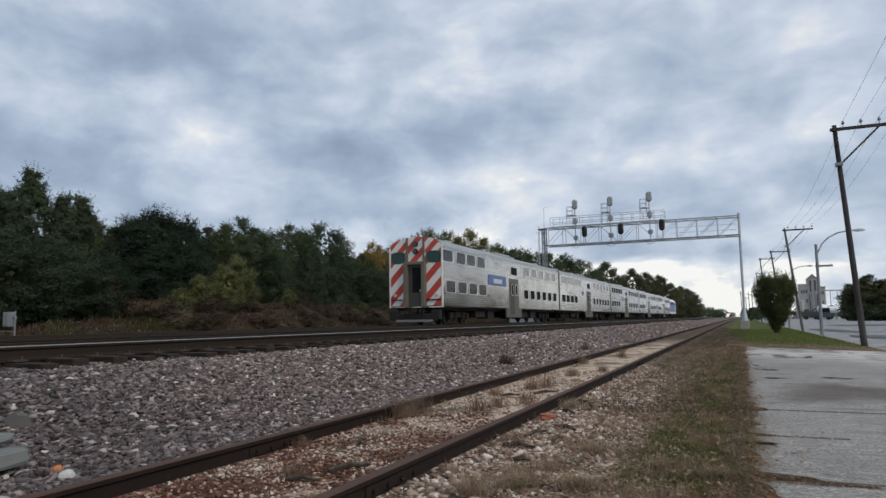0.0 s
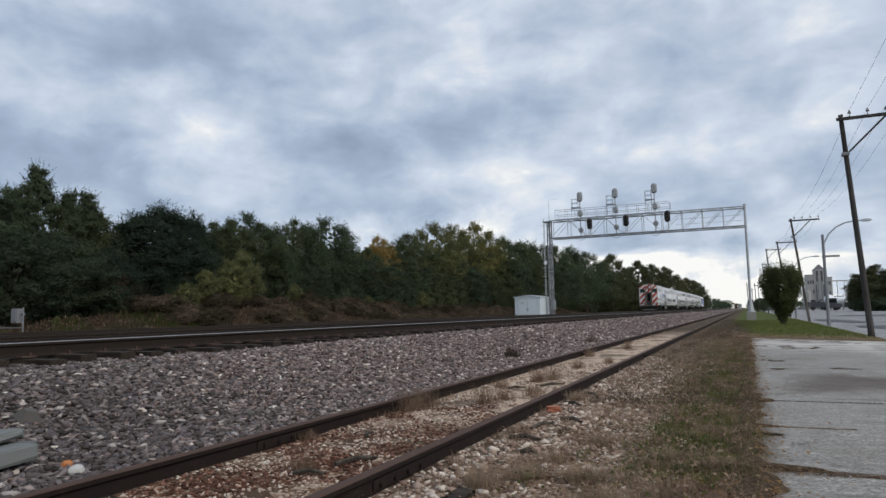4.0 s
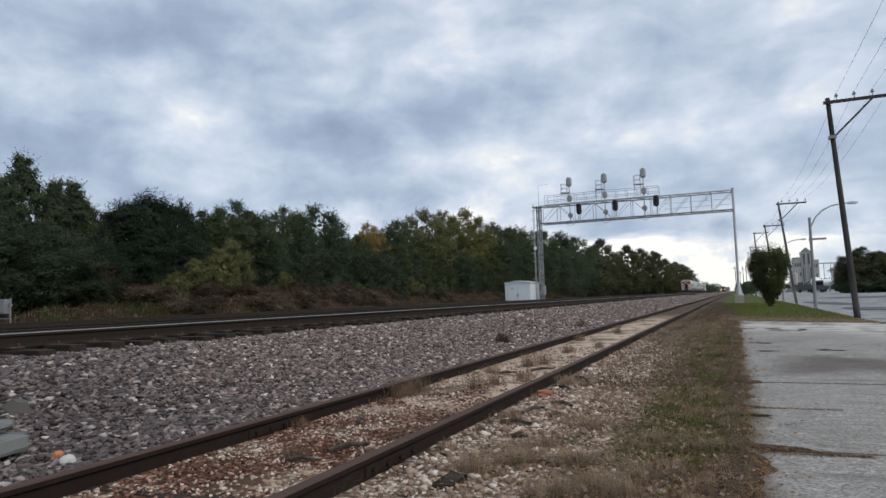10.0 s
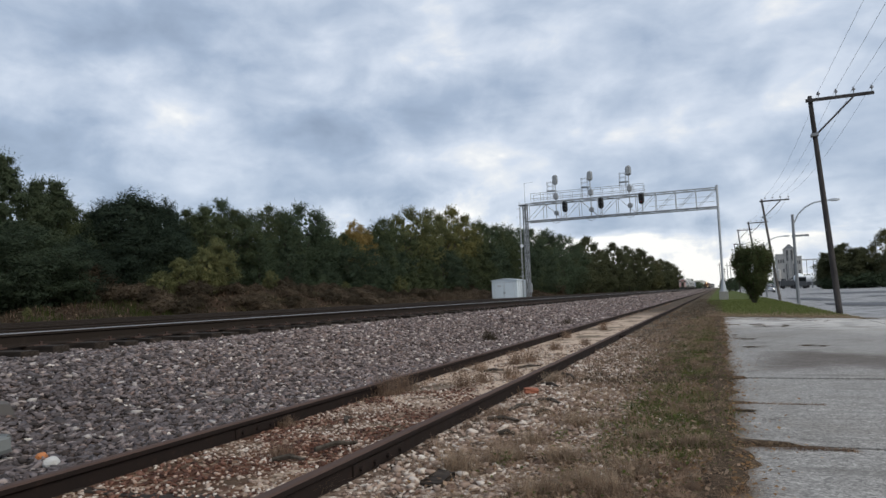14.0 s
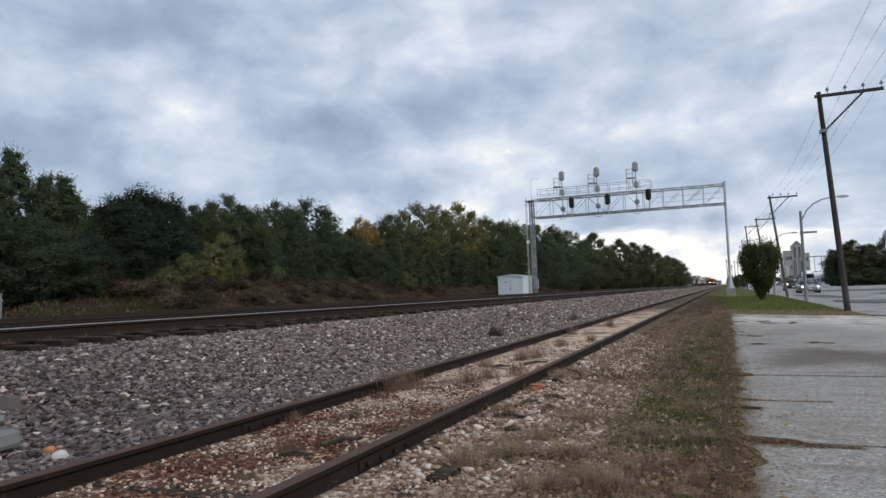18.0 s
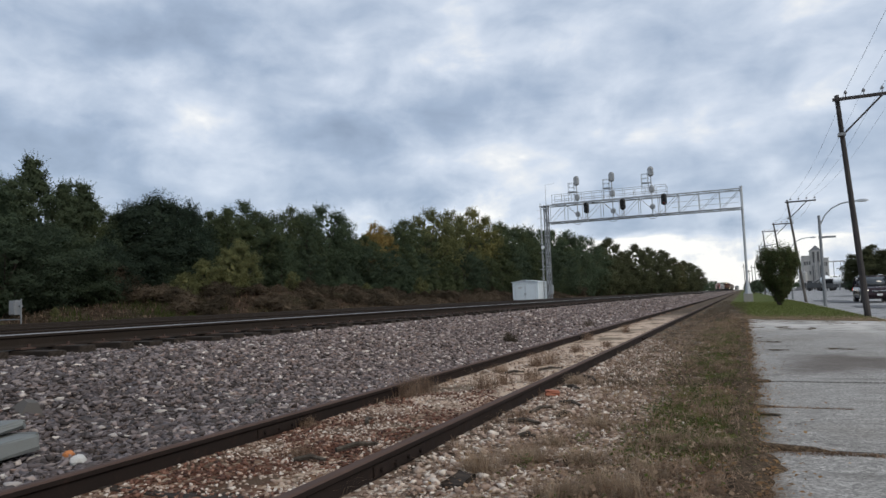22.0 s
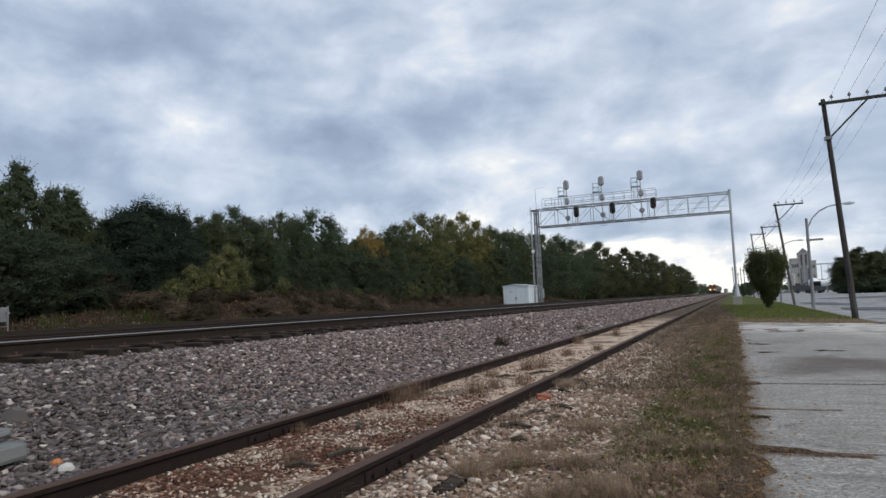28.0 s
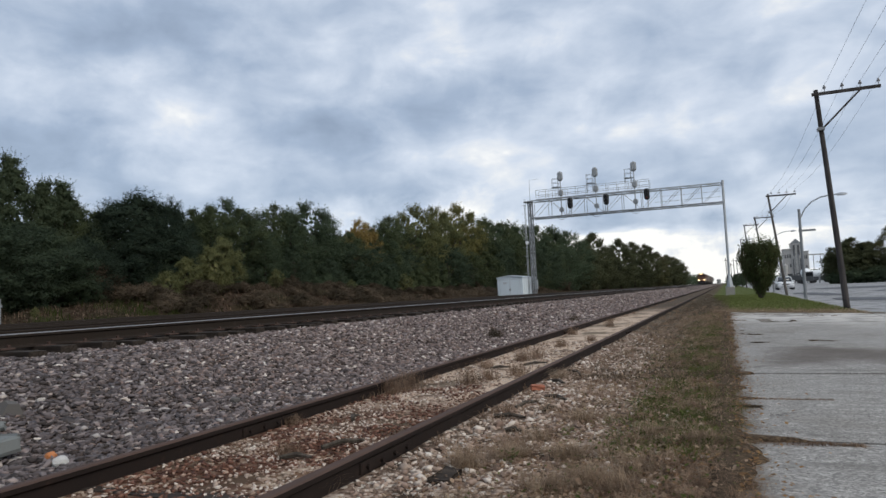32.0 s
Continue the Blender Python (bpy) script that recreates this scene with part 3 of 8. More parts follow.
# ---- mesh helpers ----
def part(name, bm, material, parent=None, label="", smooth=False):
    """Links a bmesh (or a mesh) as one object, under a thing or a part."""
    if isinstance(bm, bmesh.types.BMesh):
        me = bpy.data.meshes.new(name)
        bm.to_mesh(me)
        bm.free()
    else:
        me = bm
    if material is not None and not me.materials:
        me.materials.append(MATS[material])
    if smooth:
        me.shade_smooth()
    ob = new(name, me)
    if parent is not None:
        ob.parent = parent
    if label:
        ob["label"] = label
    return ob


def thing(name, m, label, category, group="", kind=""):
    ob = new(name)
    ob.empty_display_size = 0.2
    ob.matrix_world = m
    return tagged(ob, label, category, group, kind)


def box(bm, c, s, bevel=0.0, rot=None):
    g = bmesh.ops.create_cube(bm, size=1)
    vs = g["verts"]
    bmesh.ops.scale(bm, vec=s, verts=vs)
    if bevel:
        es = {e for v in vs for e in v.link_edges}
        r = bmesh.ops.bevel(bm, geom=list(es), offset=bevel, segments=2, affect="EDGES", profile=0.6)
        vs = list({v for f in r["faces"] for v in f.verts} | {v for v in vs if v.is_valid})
        vs = list({w for v in vs for e in v.link_edges for w in e.verts} | set(vs))
    if rot is not None:
        bmesh.ops.rotate(bm, cent=(0, 0, 0), matrix=rot, verts=vs)
    bmesh.ops.translate(bm, vec=c, verts=vs)
    return vs


def tube(bm, a, b, r0, r1=None, seg=8, caps=True):
    a, b = Vector(a), Vector(b)
    r1 = r0 if r1 is None else r1
    d = (b - a).normalized()
    u = d.orthogonal().normalized()
    w = d.cross(u)
    rings = []
    for p, r in ((a, r0), (b, r1)):
        rings.append([bm.verts.new(p + (u * math.cos(2 * math.pi * i / seg) + w * math.sin(2 * math.pi * i / seg)) * r) for i in range(seg)])
    for i in range(seg):
        j = (i + 1) % seg
        bm.faces.new((rings[0][i], rings[0][j], rings[1][j], rings[1][i]))
    if caps:
        bm.faces.new(rings[0][::-1])
        bm.faces.new(rings[1])


def sweep(bm, profile, path, close=True, caps=True):
    """Profile: points (x, z); path: (origin, scale x, scale z) along y."""
    rings = []
    for (ox, oy, oz), sx, sz in path:
        rings.append([bm.verts.new((ox + x * sx, oy, oz + z * sz)) for x, z in profile])
    n = len(profile)
    for a, b in zip(rings, rings[1:]):
        for i in range(n if close else n - 1):
            j = (i + 1) % n
            bm.faces.new((a[i], a[j], b[j], b[i]))
    if caps and close:
        bm.faces.new(rings[0])
        bm.faces.new(rings[-1][::-1])
    bmesh.ops.recalc_face_normals(bm, faces=bm.faces[:])


def boxes(*items):
    bm = bmesh.new()
    for it in items:
        box(bm, *it)
    return bm


def tubes(*items):
    bm = bmesh.new()
    for it in items:
        tube(bm, *it)
    return bm


def mesh_np(name, verts, faces, material, smooth=False, normals=None):
    """A mesh from arrays of vertices and equal-sized faces."""
    me = bpy.data.meshes.new(name)
    nv, (nf, k) = len(verts), faces.shape
    me.vertices.add(nv)
    me.vertices.foreach_set("co", np.ascontiguousarray(verts, dtype=np.float32).ravel())
    me.loops.add(nf * k)
    me.loops.foreach_set("vertex_index", np.ascontiguousarray(faces, dtype=np.int32).ravel())
    me.polygons.add(nf)
    me.polygons.foreach_set("loop_start", np.arange(0, nf * k, k, dtype=np.int32))
    me.update(calc_edges=True)
    me.materials.append(MATS[material])
    if smooth or normals is not None:
        me.shade_smooth()
    if normals is not None:
        me.normals_split_custom_set_from_vertices(normals.astype(np.float32))
    return me


def turn_matrices(rng, n, tilt=math.pi):
    """n random rotations: any heading, leaning up to tilt."""
    a = rng.uniform(0, 2 * np.pi, n)
    b = rng.uniform(-tilt, tilt, n)
    c = rng.uniform(0, 2 * np.pi, n)
    ca, sa, cb, sb, cc, sc = np.cos(a), np.sin(a), np.cos(b), np.sin(b), np.cos(c), np.sin(c)
    o, z = np.ones(n), np.zeros(n)
    A = np.stack([ca, -sa, z, sa, ca, z, z, z, o], 1).reshape(n, 3, 3)
    B = np.stack([o, z, z, z, cb, -sb, z, sb, cb], 1).reshape(n, 3, 3)
    C = np.stack([cc, -sc, z, sc, cc, z, z, z, o], 1).reshape(n, 3, 3)
    return A @ B @ C


def rock_forms(rng, k=12):
    """Angular stones: hulls of a few random points."""
    forms = []
    for _ in range(k):
        bm = bmesh.new()
        p = rng.normal(size=(9, 3))
        p /= np.linalg.norm(p, axis=1, keepdims=True)
        p *= np.array([rng.uniform(1.05, 1.6), rng.uniform(0.8, 1.1), rng.uniform(0.5, 0.85)]) * rng.uniform(0.85, 1.15, (9, 1))
        for q in p:
            bm.verts.new(q)
        r = bmesh.ops.convex_hull(bm, input=bm.verts[:])
        loose = [v for v in bm.verts if not v.link_faces]
        bmesh.ops.delete(bm, geom=loose, context="VERTS")
        bmesh.ops.recalc_face_normals(bm, faces=bm.faces[:])
        bmesh.ops.triangulate(bm, faces=bm.faces[:])
        bm.verts.index_update()
        forms.append((np.array([v.co for v in bm.verts]), np.array([[v.index for v in f.verts] for f in bm.faces])))
        bm.free()
    return forms


def scatter_rocks(rng, pts, size):
    """Joined angular stones at pts with radius size."""
    forms = rock_forms(rng)
    n = len(pts)
    R = turn_matrices(rng, n, 0.9)
    pick = rng.integers(0, len(forms), n)
    V, F, off = [], [], 0
    for i, (base, f) in enumerate(forms):
        on = np.nonzero(pick == i)[0]
        if not len(on):
            continue
        v = np.einsum("nij,kj->nki", R[on], base) * size[on][:, None, None]
        v[:, :, 2] *= 0.8
        v += pts[on][:, None, :]
        F.append((f[None] + (np.arange(len(on)) * len(base))[:, None, None]).reshape(-1, 3) + off)
        V.append(v.reshape(-1, 3))
        off += len(on) * len(base)
    return np.concatenate(V), np.concatenate(F)


def blades(rng, pts, length, width, lean=0.5):
    """Bent grass blades: two quads each, rooted at pts."""
    n = len(pts)
    h = rng.uniform(0, 2 * np.pi, n)
    side = np.stack([np.cos(h), np.sin(h), np.zeros(n)], 1)
    out = np.stack([-np.sin(h), np.cos(h), np.zeros(n)], 1) * (rng.uniform(0.1, 1, n) * lean)[:, None]
    L = length[:, None]
    up = np.array([0, 0, 1.0])
    flat = 1.0 / np.sqrt(1.0 + 0.5 * (out ** 2).sum(1))[:, None]
    m = pts + (up * 0.55 + out * 0.42) * L * flat
    t = pts + (up * (0.92 - 0.12 * lean) + out * 1.1) * L * flat
    w = (side * width[:, None]) * 0.5
    V = np.stack([pts - w, pts + w, m + w * 0.8, m - w * 0.8, t + w * 0.15, t - w * 0.15], 1)
    q = np.array([[0, 1, 2, 3], [3, 2, 4, 5]])
    F = q[None] + (np.arange(n) * 6)[:, None, None]
    return V.reshape(-1, 3), F.reshape(-1, 4)


def leaf_facing(rng, pts, size, nor, jitter=0.4):
    """Diamond leaves, each turned to face roughly along its given direction."""
    n = len(pts)
    w = nor + rng.normal(size=(n, 3)) * jitter
    w /= np.linalg.norm(w, axis=1, keepdims=True) + 1e-6
    u = np.cross(w, rng.normal(size=(n, 3)))
    u /= np.linalg.norm(u, axis=1, keepdims=True) + 1e-6
    v = np.cross(w, u)
    s = size[:, None]
    V = np.stack([pts - v * s * 0.5, pts + u * s * 0.36 - w * s * 0.06, pts + v * s * 0.5, pts - u * s * 0.36 - w * s * 0.06], 1)
    return V.reshape(-1, 3), np.arange(n * 4).reshape(n, 4)


def leaf_quads(rng, pts, size, tilt=1.2):
    """Diamond leaves, slightly folded, one face each."""
    n = len(pts)
    R = turn_matrices(rng, n, tilt)
    base = np.array([[0, -0.5, 0], [0.36, 0.0, 0.06], [0, 0.5, -0.05], [-0.36, 0.0, 0.06]])
    v = np.einsum("nij,kj->nki", R, base) * size[:, None, None] + pts[:, None, :]
    F = np.arange(n * 4).reshape(n, 4)
    return v.reshape(-1, 3), F


# ---- ground, track bed, pavement ----
def sstep(a, b, x):
    t = np.clip((np.asarray(x, float) - a) / (b - a), 0, 1)
    return t * t * (3 - 2 * t)


def lot_end(x):
    """The far edge of the concrete lot, cut off at a slant by the lawn."""
    return 26.35 - 0.95 * np.clip(x, 0.0, 4.1)


def gz(x, y):
    """Height of the ground."""
    x, y = np.asarray(x, float), np.asarray(y, float)
    z = 0.53 * sstep(-4.2, -7.35, x) + 0.045 * sstep(-7.62, -7.85, x)
    z = z - 0.30 * sstep(-17.9, -20.2, x)
    bank = 0.35 + 1.35 * np.exp(-((y - 34) / 13.0) ** 2) + 0.65 * sstep(35, 60, y) * sstep(130, 85, y)
    z = z + bank * sstep(-21.6, -26.5, x) * sstep(5, 20, y)
    lump = 0.12 * np.sin(x * 1.7 + y * 0.9) * np.sin(y * 0.63 - x * 0.4) + 0.08 * np.sin(y * 2.1 + x)
    z = z + lump * sstep(-21, -23, x)
    z = z - 0.14 * sstep(38, 60, y) * sstep(-1.6, -0.4, x) * sstep(3.9, 2.6, x)
    z = z - 0.05 * sstep(-0.05, 0.25, x) * sstep(0.3, -0.3, y - lot_end(x))
    z = z - 0.14 * sstep(3.75, 3.95, x)
    z = z + 0.015 * np.sin(x * 3.1) * np.sin(y * 2.3) * sstep(-4, -2.5, x) * sstep(0.2, -0.2, x)
    return z


def build_ground():
    xs = np.concatenate([[-3000, -1200, -500, -220, -120, -80, -60, -48, -42, -38, -35, -32.5], np.arange(-31, 4.3, 0.3), [5, 7, 10, 15, 25, 45, 90, 200, 500, 1200, 3000]])
    ys = np.concatenate([[-1500, -400, -120, -50, -25, -12, -6], np.arange(-3, 30, 0.4), np.arange(30, 90, 1.2), [92, 96, 100, 106, 112, 120, 130, 145, 160, 180, 210, 250, 300, 380, 500, 700, 1000, 1500, 2200, 3200]])
    X, Y = np.meshgrid(xs, ys)
    Z = gz(X, Y)
    V = np.stack([X, Y, Z], -1).reshape(-1, 3)
    ny, nx = X.shape
    i = (np.arange(ny - 1)[:, None] * nx + np.arange(nx - 1)[None]).ravel()
    F = np.stack([i, i + 1, i + nx + 1, i + nx], 1)
    ob = part("ground", mesh_np("ground", V, F, "ground", True), "ground")
    tagged(ob, "gravelly railway ground with dirt bank and grass verge", "ground", kind="structure")


RAIL = [(-0.07, 0), (0.07, 0), (0.07, 0.012), (0.02, 0.03), (0.01, 0.045), (0.01, 0.125), (0.034, 0.14), (0.036, 0.168), (0.028, 0.178), (0.014, 0.18),
        (-0.014, 0.18), (-0.028, 0.178), (-0.036, 0.168), (-0.034, 0.14), (-0.01, 0.125), (-0.01, 0.045), (-0.02, 0.03), (-0.07, 0.012)]


def rail_mesh(y0, y1, side, head, step=6.0, wob=0.0):
    bm = bmesh.new()
    n = max(2, int((y1 - y0) / step))
    ys = [y0 + (y1 - y0) * i / n for i in range(n + 1)]
    sweep(bm, RAIL, [((wob * math.sin(y * 0.21) + wob * math.sin(y * 0.083 + 1), y, 0), 1, 1) for y in ys])
    me = bpy.data.meshes.new("rail")
    bm.to_mesh(me)
    bm.free()
    me.materials.append(MATS[side])
    me.materials.append(MATS[head])
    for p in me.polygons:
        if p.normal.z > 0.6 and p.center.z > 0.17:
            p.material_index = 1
    return me


SIDING_X, NEAR_X, MID_X, FAR_X = (-3.63, -2.12), -8.9, -12.5, -16.1
RAIL_TOP = 0.82


def build_tracks():
    rng = np.random.default_rng(4)
    for cx, label in ((NEAR_X, "main line track with bright worn rail head on ballast"), (MID_X, "middle main line track on dark wooden ties"), (FAR_X, "farthest main line track on dark wooden ties")):
        tr = thing("railway_track", pose(cx, 0, RAIL_TOP - 0.18), label, "track", "main line tracks", "structure")
        me = rail_mesh(-70, 1600, "railside", "railhead", 40)
        # heads in the web's brown: dark trees mirrored there are put into the colour
        dull = rail_mesh(-70, 1600, "railside", "railside", 40)
        for s in (-0.755, 0.755):
            bright = cx == NEAR_X and s > 0
            part("rail", me if bright else dull, None, tr, "steel rail with polished head" if bright else "brown steel rail with dark tree reflection coloured into its head").location = (s, 0, 0)
        tie = boxes(((0, 0, -0.085), (2.6, 0.23, 0.17), 0.008))
        tie_me = bpy.data.meshes.new("sleeper")
        tie.to_mesh(tie_me); tie.free()
        tie_me.materials.append(MATS["tie"])
        plate = boxes(((0, 0, 0.008), (0.36, 0.18, 0.02)), ((0.11, 0.05, 0.03), (0.03, 0.03, 0.05)), ((-0.11, -0.05, 0.03), (0.03, 0.03, 0.05)))
        plate_me = bpy.data.meshes.new("tie_plate")
        plate.to_mesh(plate_me); plate.free()
        plate_me.materials.append(MATS["rust"])
        lo, hi = (-4, 150) if cx == NEAR_X else (2, 90)
        y = lo
        while y < hi:
            ob = part("sleeper", tie_me, None, tr)
            ob.location = (rng.uniform(-0.12, 0.22), y, rng.uniform(-0.03, 0.008))
            ob.rotation_euler = (0, 0, rng.uniform(-0.02, 0.02))
            if cx == NEAR_X and y < 45:
                q = part("tie_plate", plate_me, None, tr)
                q.location = (0.755, y, -0.002)
            y += 0.53 if cx == NEAR_X else 0.55
    tr = thing("railway_siding", pose(0, 0, -0.04), "old rusty siding with rails half sunk in gravel", "track", "", "structure")
    for i, s in enumerate(SIDING_X):
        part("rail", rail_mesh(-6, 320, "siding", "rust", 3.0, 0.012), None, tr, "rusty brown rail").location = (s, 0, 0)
    # joint bars and a few rotten ties that show at the surface
    for s, y in ((SIDING_X[1], 3.95), (SIDING_X[0], 4.75), (SIDING_X[1], 15.8), (SIDING_X[0], 16.4)):
        bm = boxes(((0.03, 0, 0.085), (0.025, 0.7, 0.07), 0.006), ((-0.03, 0, 0.085), (0.025, 0.7, 0.07), 0.006))
        for k in (-0.27, -0.09, 0.09, 0.27):
            tube(bm, (0.03, k, 0.085), (0.062, k, 0.085), 0.016, None, 6)
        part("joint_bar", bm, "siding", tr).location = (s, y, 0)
    for i in range(34):
        y = 2.4 + 0.62 * i + rng.uniform(-0.1, 0.1)
        bm = boxes(((0, 0, 0), (2.5 + rng.uniform(-0.2, 0.2), 0.22, 0.15), 0.02))
        for v in bm.verts:
            v.co += Vector(rng.uniform(-0.012, 0.012, 3))
        ob = part("sleeper", bm, "tie", tr, "rotten half-buried tie")
        ob.location = (-2.87 + rng.uniform(-0.1, 0.1), y, -0.06 + (rng.uniform(0.0, 0.045) if i in (1, 3, 6, 13) else -0.02 if i < 9 else -0.075 + rng.uniform(0, 0.03)))
        ob.rotation_euler = (0, rng.uniform(-0.01, 0.01), rng.uniform(-0.03, 0.03))


def build_pavement():
    rng = np.random.default_rng(9)
    lot = thing("pavement", pose(0, 0, 0), "weathered pale concrete lot with cracks and grass in its joints", "pavement", "", "structure")
    joints = [-6, -2.2, 1.4, 3.2, 5.02, 6.72, 8.58, 12.4, 15.3, 18.8, 22.4, 26.5]
    cols = [0.0, 3.75, 7.5, 12.0, 17.0]
    for a, b in zip(joints, joints[1:]):
        for ci, (c, d) in enumerate(zip(cols, cols[1:])):
            if b > 26 and ci > 0:
                continue
            bm = bmesh.new()
            n = 10
            left = [(c + 0.012 + (rng.uniform(-0.012, 0.012) if ci == 0 else 0), a + (b - a) * i / n) for i in range(n + 1)]
            g = 0.018
            far = b - g
            top = [(x, min(max(y, a + g), far)) for x, y in left]
            ring = [(c + (d - c) * i / 8, a + g + rng.uniform(-0.012, 0.012)) for i in range(1, 8)]
            ring2 = [(c + (d - c) * i / 8, far + rng.uniform(-0.012, 0.012)) for i in range(7, 0, -1)]
            pts = [top[0]] + ring + [(d - 0.012, a + g), (d - 0.012, far)] + ring2 + top[:0:-1]
            pts = [(x, min(y, lot_end(x).item() + 0.05 * math.sin(9 * x))) for x, y in pts] if b > 26 else pts
            lo = [bm.verts.new((x, y, -0.16)) for x, y in pts]
            hi = [bm.verts.new((x, y, 0.0)) for x, y in pts]
            bm.faces.new(hi)
            for i in range(len(pts)):
                j = (i + 1) % len(pts)
                bm.faces.new((lo[i], lo[j], hi[j], hi[i]))
            bmesh.ops.recalc_face_normals(bm, faces=bm.faces[:])
            ob = part("concrete_slab", bm, "concrete", lot)
            ob.location = (0, 0, 0.012 + rng.uniform(-0.006, 0.008))
    road = bmesh.new()
    ys = [22.42, 40, 60, 90, 140, 220, 320, 500, 900]
    xa = [4.02] * len(ys)
    xb = [25, 30, 38, 55, 70, 70, 70, 70, 70]
    va = [(road.verts.new((x, y, -0.085)), road.verts.new(((x + z) / 2, y, -0.06)), road.verts.new((z, y, -0.05))) for x, z, y in zip(xa, xb, ys)]
    for p, q in zip(va, va[1:]):
        for i in range(2):
            road.faces.new((p[i], p[i + 1], q[i + 1], q[i]))
    tagged(part("road", road, "road"), "wide grey worn road surface beside the railway", "road", kind="structure")
    kb = thing("kerb", pose(0, 0, 0), "low worn concrete kerb along the grass strip", "kerb", "", "structure")
    y = 23.6
    while y < 150:
        bm = boxes(((0, 0, 0), (0.18, 2.94, 0.22), 0.02))
        part("kerb_stone", bm, "kerb", kb).location = (3.93, y + 1.5, -0.11 + rng.uniform(-0.008, 0.008))
        y += 3.0
    # tar patches lying on the road
    for (cx, cy, sx, sy, r) in ((7.4, 40.0, 3.6, 9.0, 0.35), (15.5, 86.0, 13.0, 16.0, 0.0), (10.5, 47.5, 2.4, 11.0, -0.2), (6.4, 58.0, 2.2, 16.0, 0.1), (13.0, 62.0, 5.0, 6.0, 0.0)):
        bm = bmesh.new()
        n = 22
        bm.faces.new([bm.verts.new((math.cos(2 * math.pi * i / n) * sx * 0.5 * rng.uniform(0.82, 1.1), math.sin(2 * math.pi * i / n) * sy * 0.5 * rng.uniform(0.82, 1.1), 0)) for i in range(n)])
        ob = part("tar_patch", bm, "tar")
        ob.matrix_world = pose(cx, cy, -0.055, 0, 0, math.degrees(r))
        tagged(ob, "dark tar patch on the grey road", "patch", "tar patches", "structure")


build_ground()
build_tracks()
build_pavement()


# ---- signal gantry ----
def build_gantry():
    Y = 70.0
    g = thing("signal_gantry", pose(0, Y, 0), "galvanised steel signal gantry spanning the railway tracks", "signal gantry")
    xl, xr = -18.55, 0.34
    zb, zt = 8.80, 10.66
    depth = 1.5
    # right column with flared foot
    bm = bmesh.new()
    tube(bm, (xr + 0.05, 0.4, 0.95), (xr + 0.05, 0.4, 10.85), 0.115, 0.115, 16)
    tube(bm, (xr + 0.05, 0.4, 10.85), (xr + 0.05, 0.4, 10.93), 0.14, 0.14, 16)
    part("column", bm, "galv", g, "round galvanised column")
    part("column_foot", tubes(((xr + 0.05, 0.4, 0.72), (xr + 0.05, 0.4, 1.8), 0.30, 0.125, 8), ((xr + 0.05, 0.4, 0.64), (xr + 0.05, 0.4, 0.72), 0.42, 0.42, 8)), "galv", g)
    part("foundation", boxes(((xr + 0.05, 0.4, 0.2), (0.82, 0.82, 0.9), 0.04)), "kerb", g, "pale concrete foundation")
    # left lattice tower: four posts
    px, py = (xl - 0.40, xl - 0.12), (0.3, depth - 0.45)
    for x in px:
        for y in py:
            part("tower_post", tubes(((x, y, 0.2), (x, y, 10.75), 0.065, 0.065, 10)), "galvdark", g)
    bm = bmesh.new()
    z, flip = 0.9, 0
    while z < 10.2:
        for y in py:
            tube(bm, (px[0], y, z), (px[1], y, z), 0.03, None, 6)
            tube(bm, (px[flip], y, z), (px[1 - flip], y, z + 1.1), 0.028, None, 6)
        for x in px:
            tube(bm, (x, py[0], z), (x, py[1], z), 0.03, None, 6)
            tube(bm, (x, py[flip], z), (x, py[1 - flip], z + 1.1), 0.028, None, 6)
        z += 1.1
        flip = 1 - flip
    part("tower_bracing", bm, "galv", g)["kind"] = "stuff"
    bm = bmesh.new()
    lx = px[0] - 0.26
    for y in (-0.25, 0.15):
        tube(bm, (lx, y, 0.6), (lx, y, 10.9), 0.03, None, 6)
    z = 0.9
    while z < 10.8:
        tube(bm, (lx, -0.25, z), (lx, 0.15, z), 0.018, None, 5)
        z += 0.32
    for z in (2.0, 4.2, 6.4, 8.6, 10.3):
        tube(bm, (lx, -0.05, z), (px[0], 0.0, z), 0.022, None, 5)
    part("ladder", bm, "galv", g)
    bm = bmesh.new()
    for z in np.arange(3.0, 10.6, 0.9):
        pts = [(lx - 0.38 * math.sin(a), -0.05 - 0.4 * math.cos(a), z) for a in np.linspace(-0.6, math.pi + 0.6, 9)]
        for p, q in zip(pts, pts[1:]):
            tube(bm, p, q, 0.012, None, 4)
    part("ladder_cage", bm, "galv", g)
    part("control_box", boxes(((px[1] + 0.32, -0.2, 1.75), (0.3, 0.35, 0.95), 0.02)), "alu", g, "small grey metal box on the tower")
    part("dish", tubes(((lx + 0.15, -0.45, 6.2), (lx + 0.15, -0.32, 6.2), 0.19, 0.15, 14)), "whitepaint", g, "small round white dish")
    # truss chords, posts and diagonals
    for y in (0.0, depth):
        for z, r in ((zb, 0.062), (zt, 0.055)):
            # the lower front chord is coloured darker than the other three
            part("chord", boxes((((xl + xr) / 2, y, z + 0.0), (xr - xl, 0.12, 2 * r))), "galvdark" if z == zb and y == 0.0 else "galv", g)
    n = 10
    xs = [xl + (xr - xl) * i / n for i in range(n + 1)]
    for y in (0.0, depth):
        for i, x in enumerate(xs):
            part("truss_post", tubes(((x, y, zb), (x, y, zt), 0.032, None, 6)), "galv", g)
            if i < n:
                a, b = ((zb, zt) if i % 2 == 0 else (zt, zb))
                if x > -7:
                    a, b = zb, zt
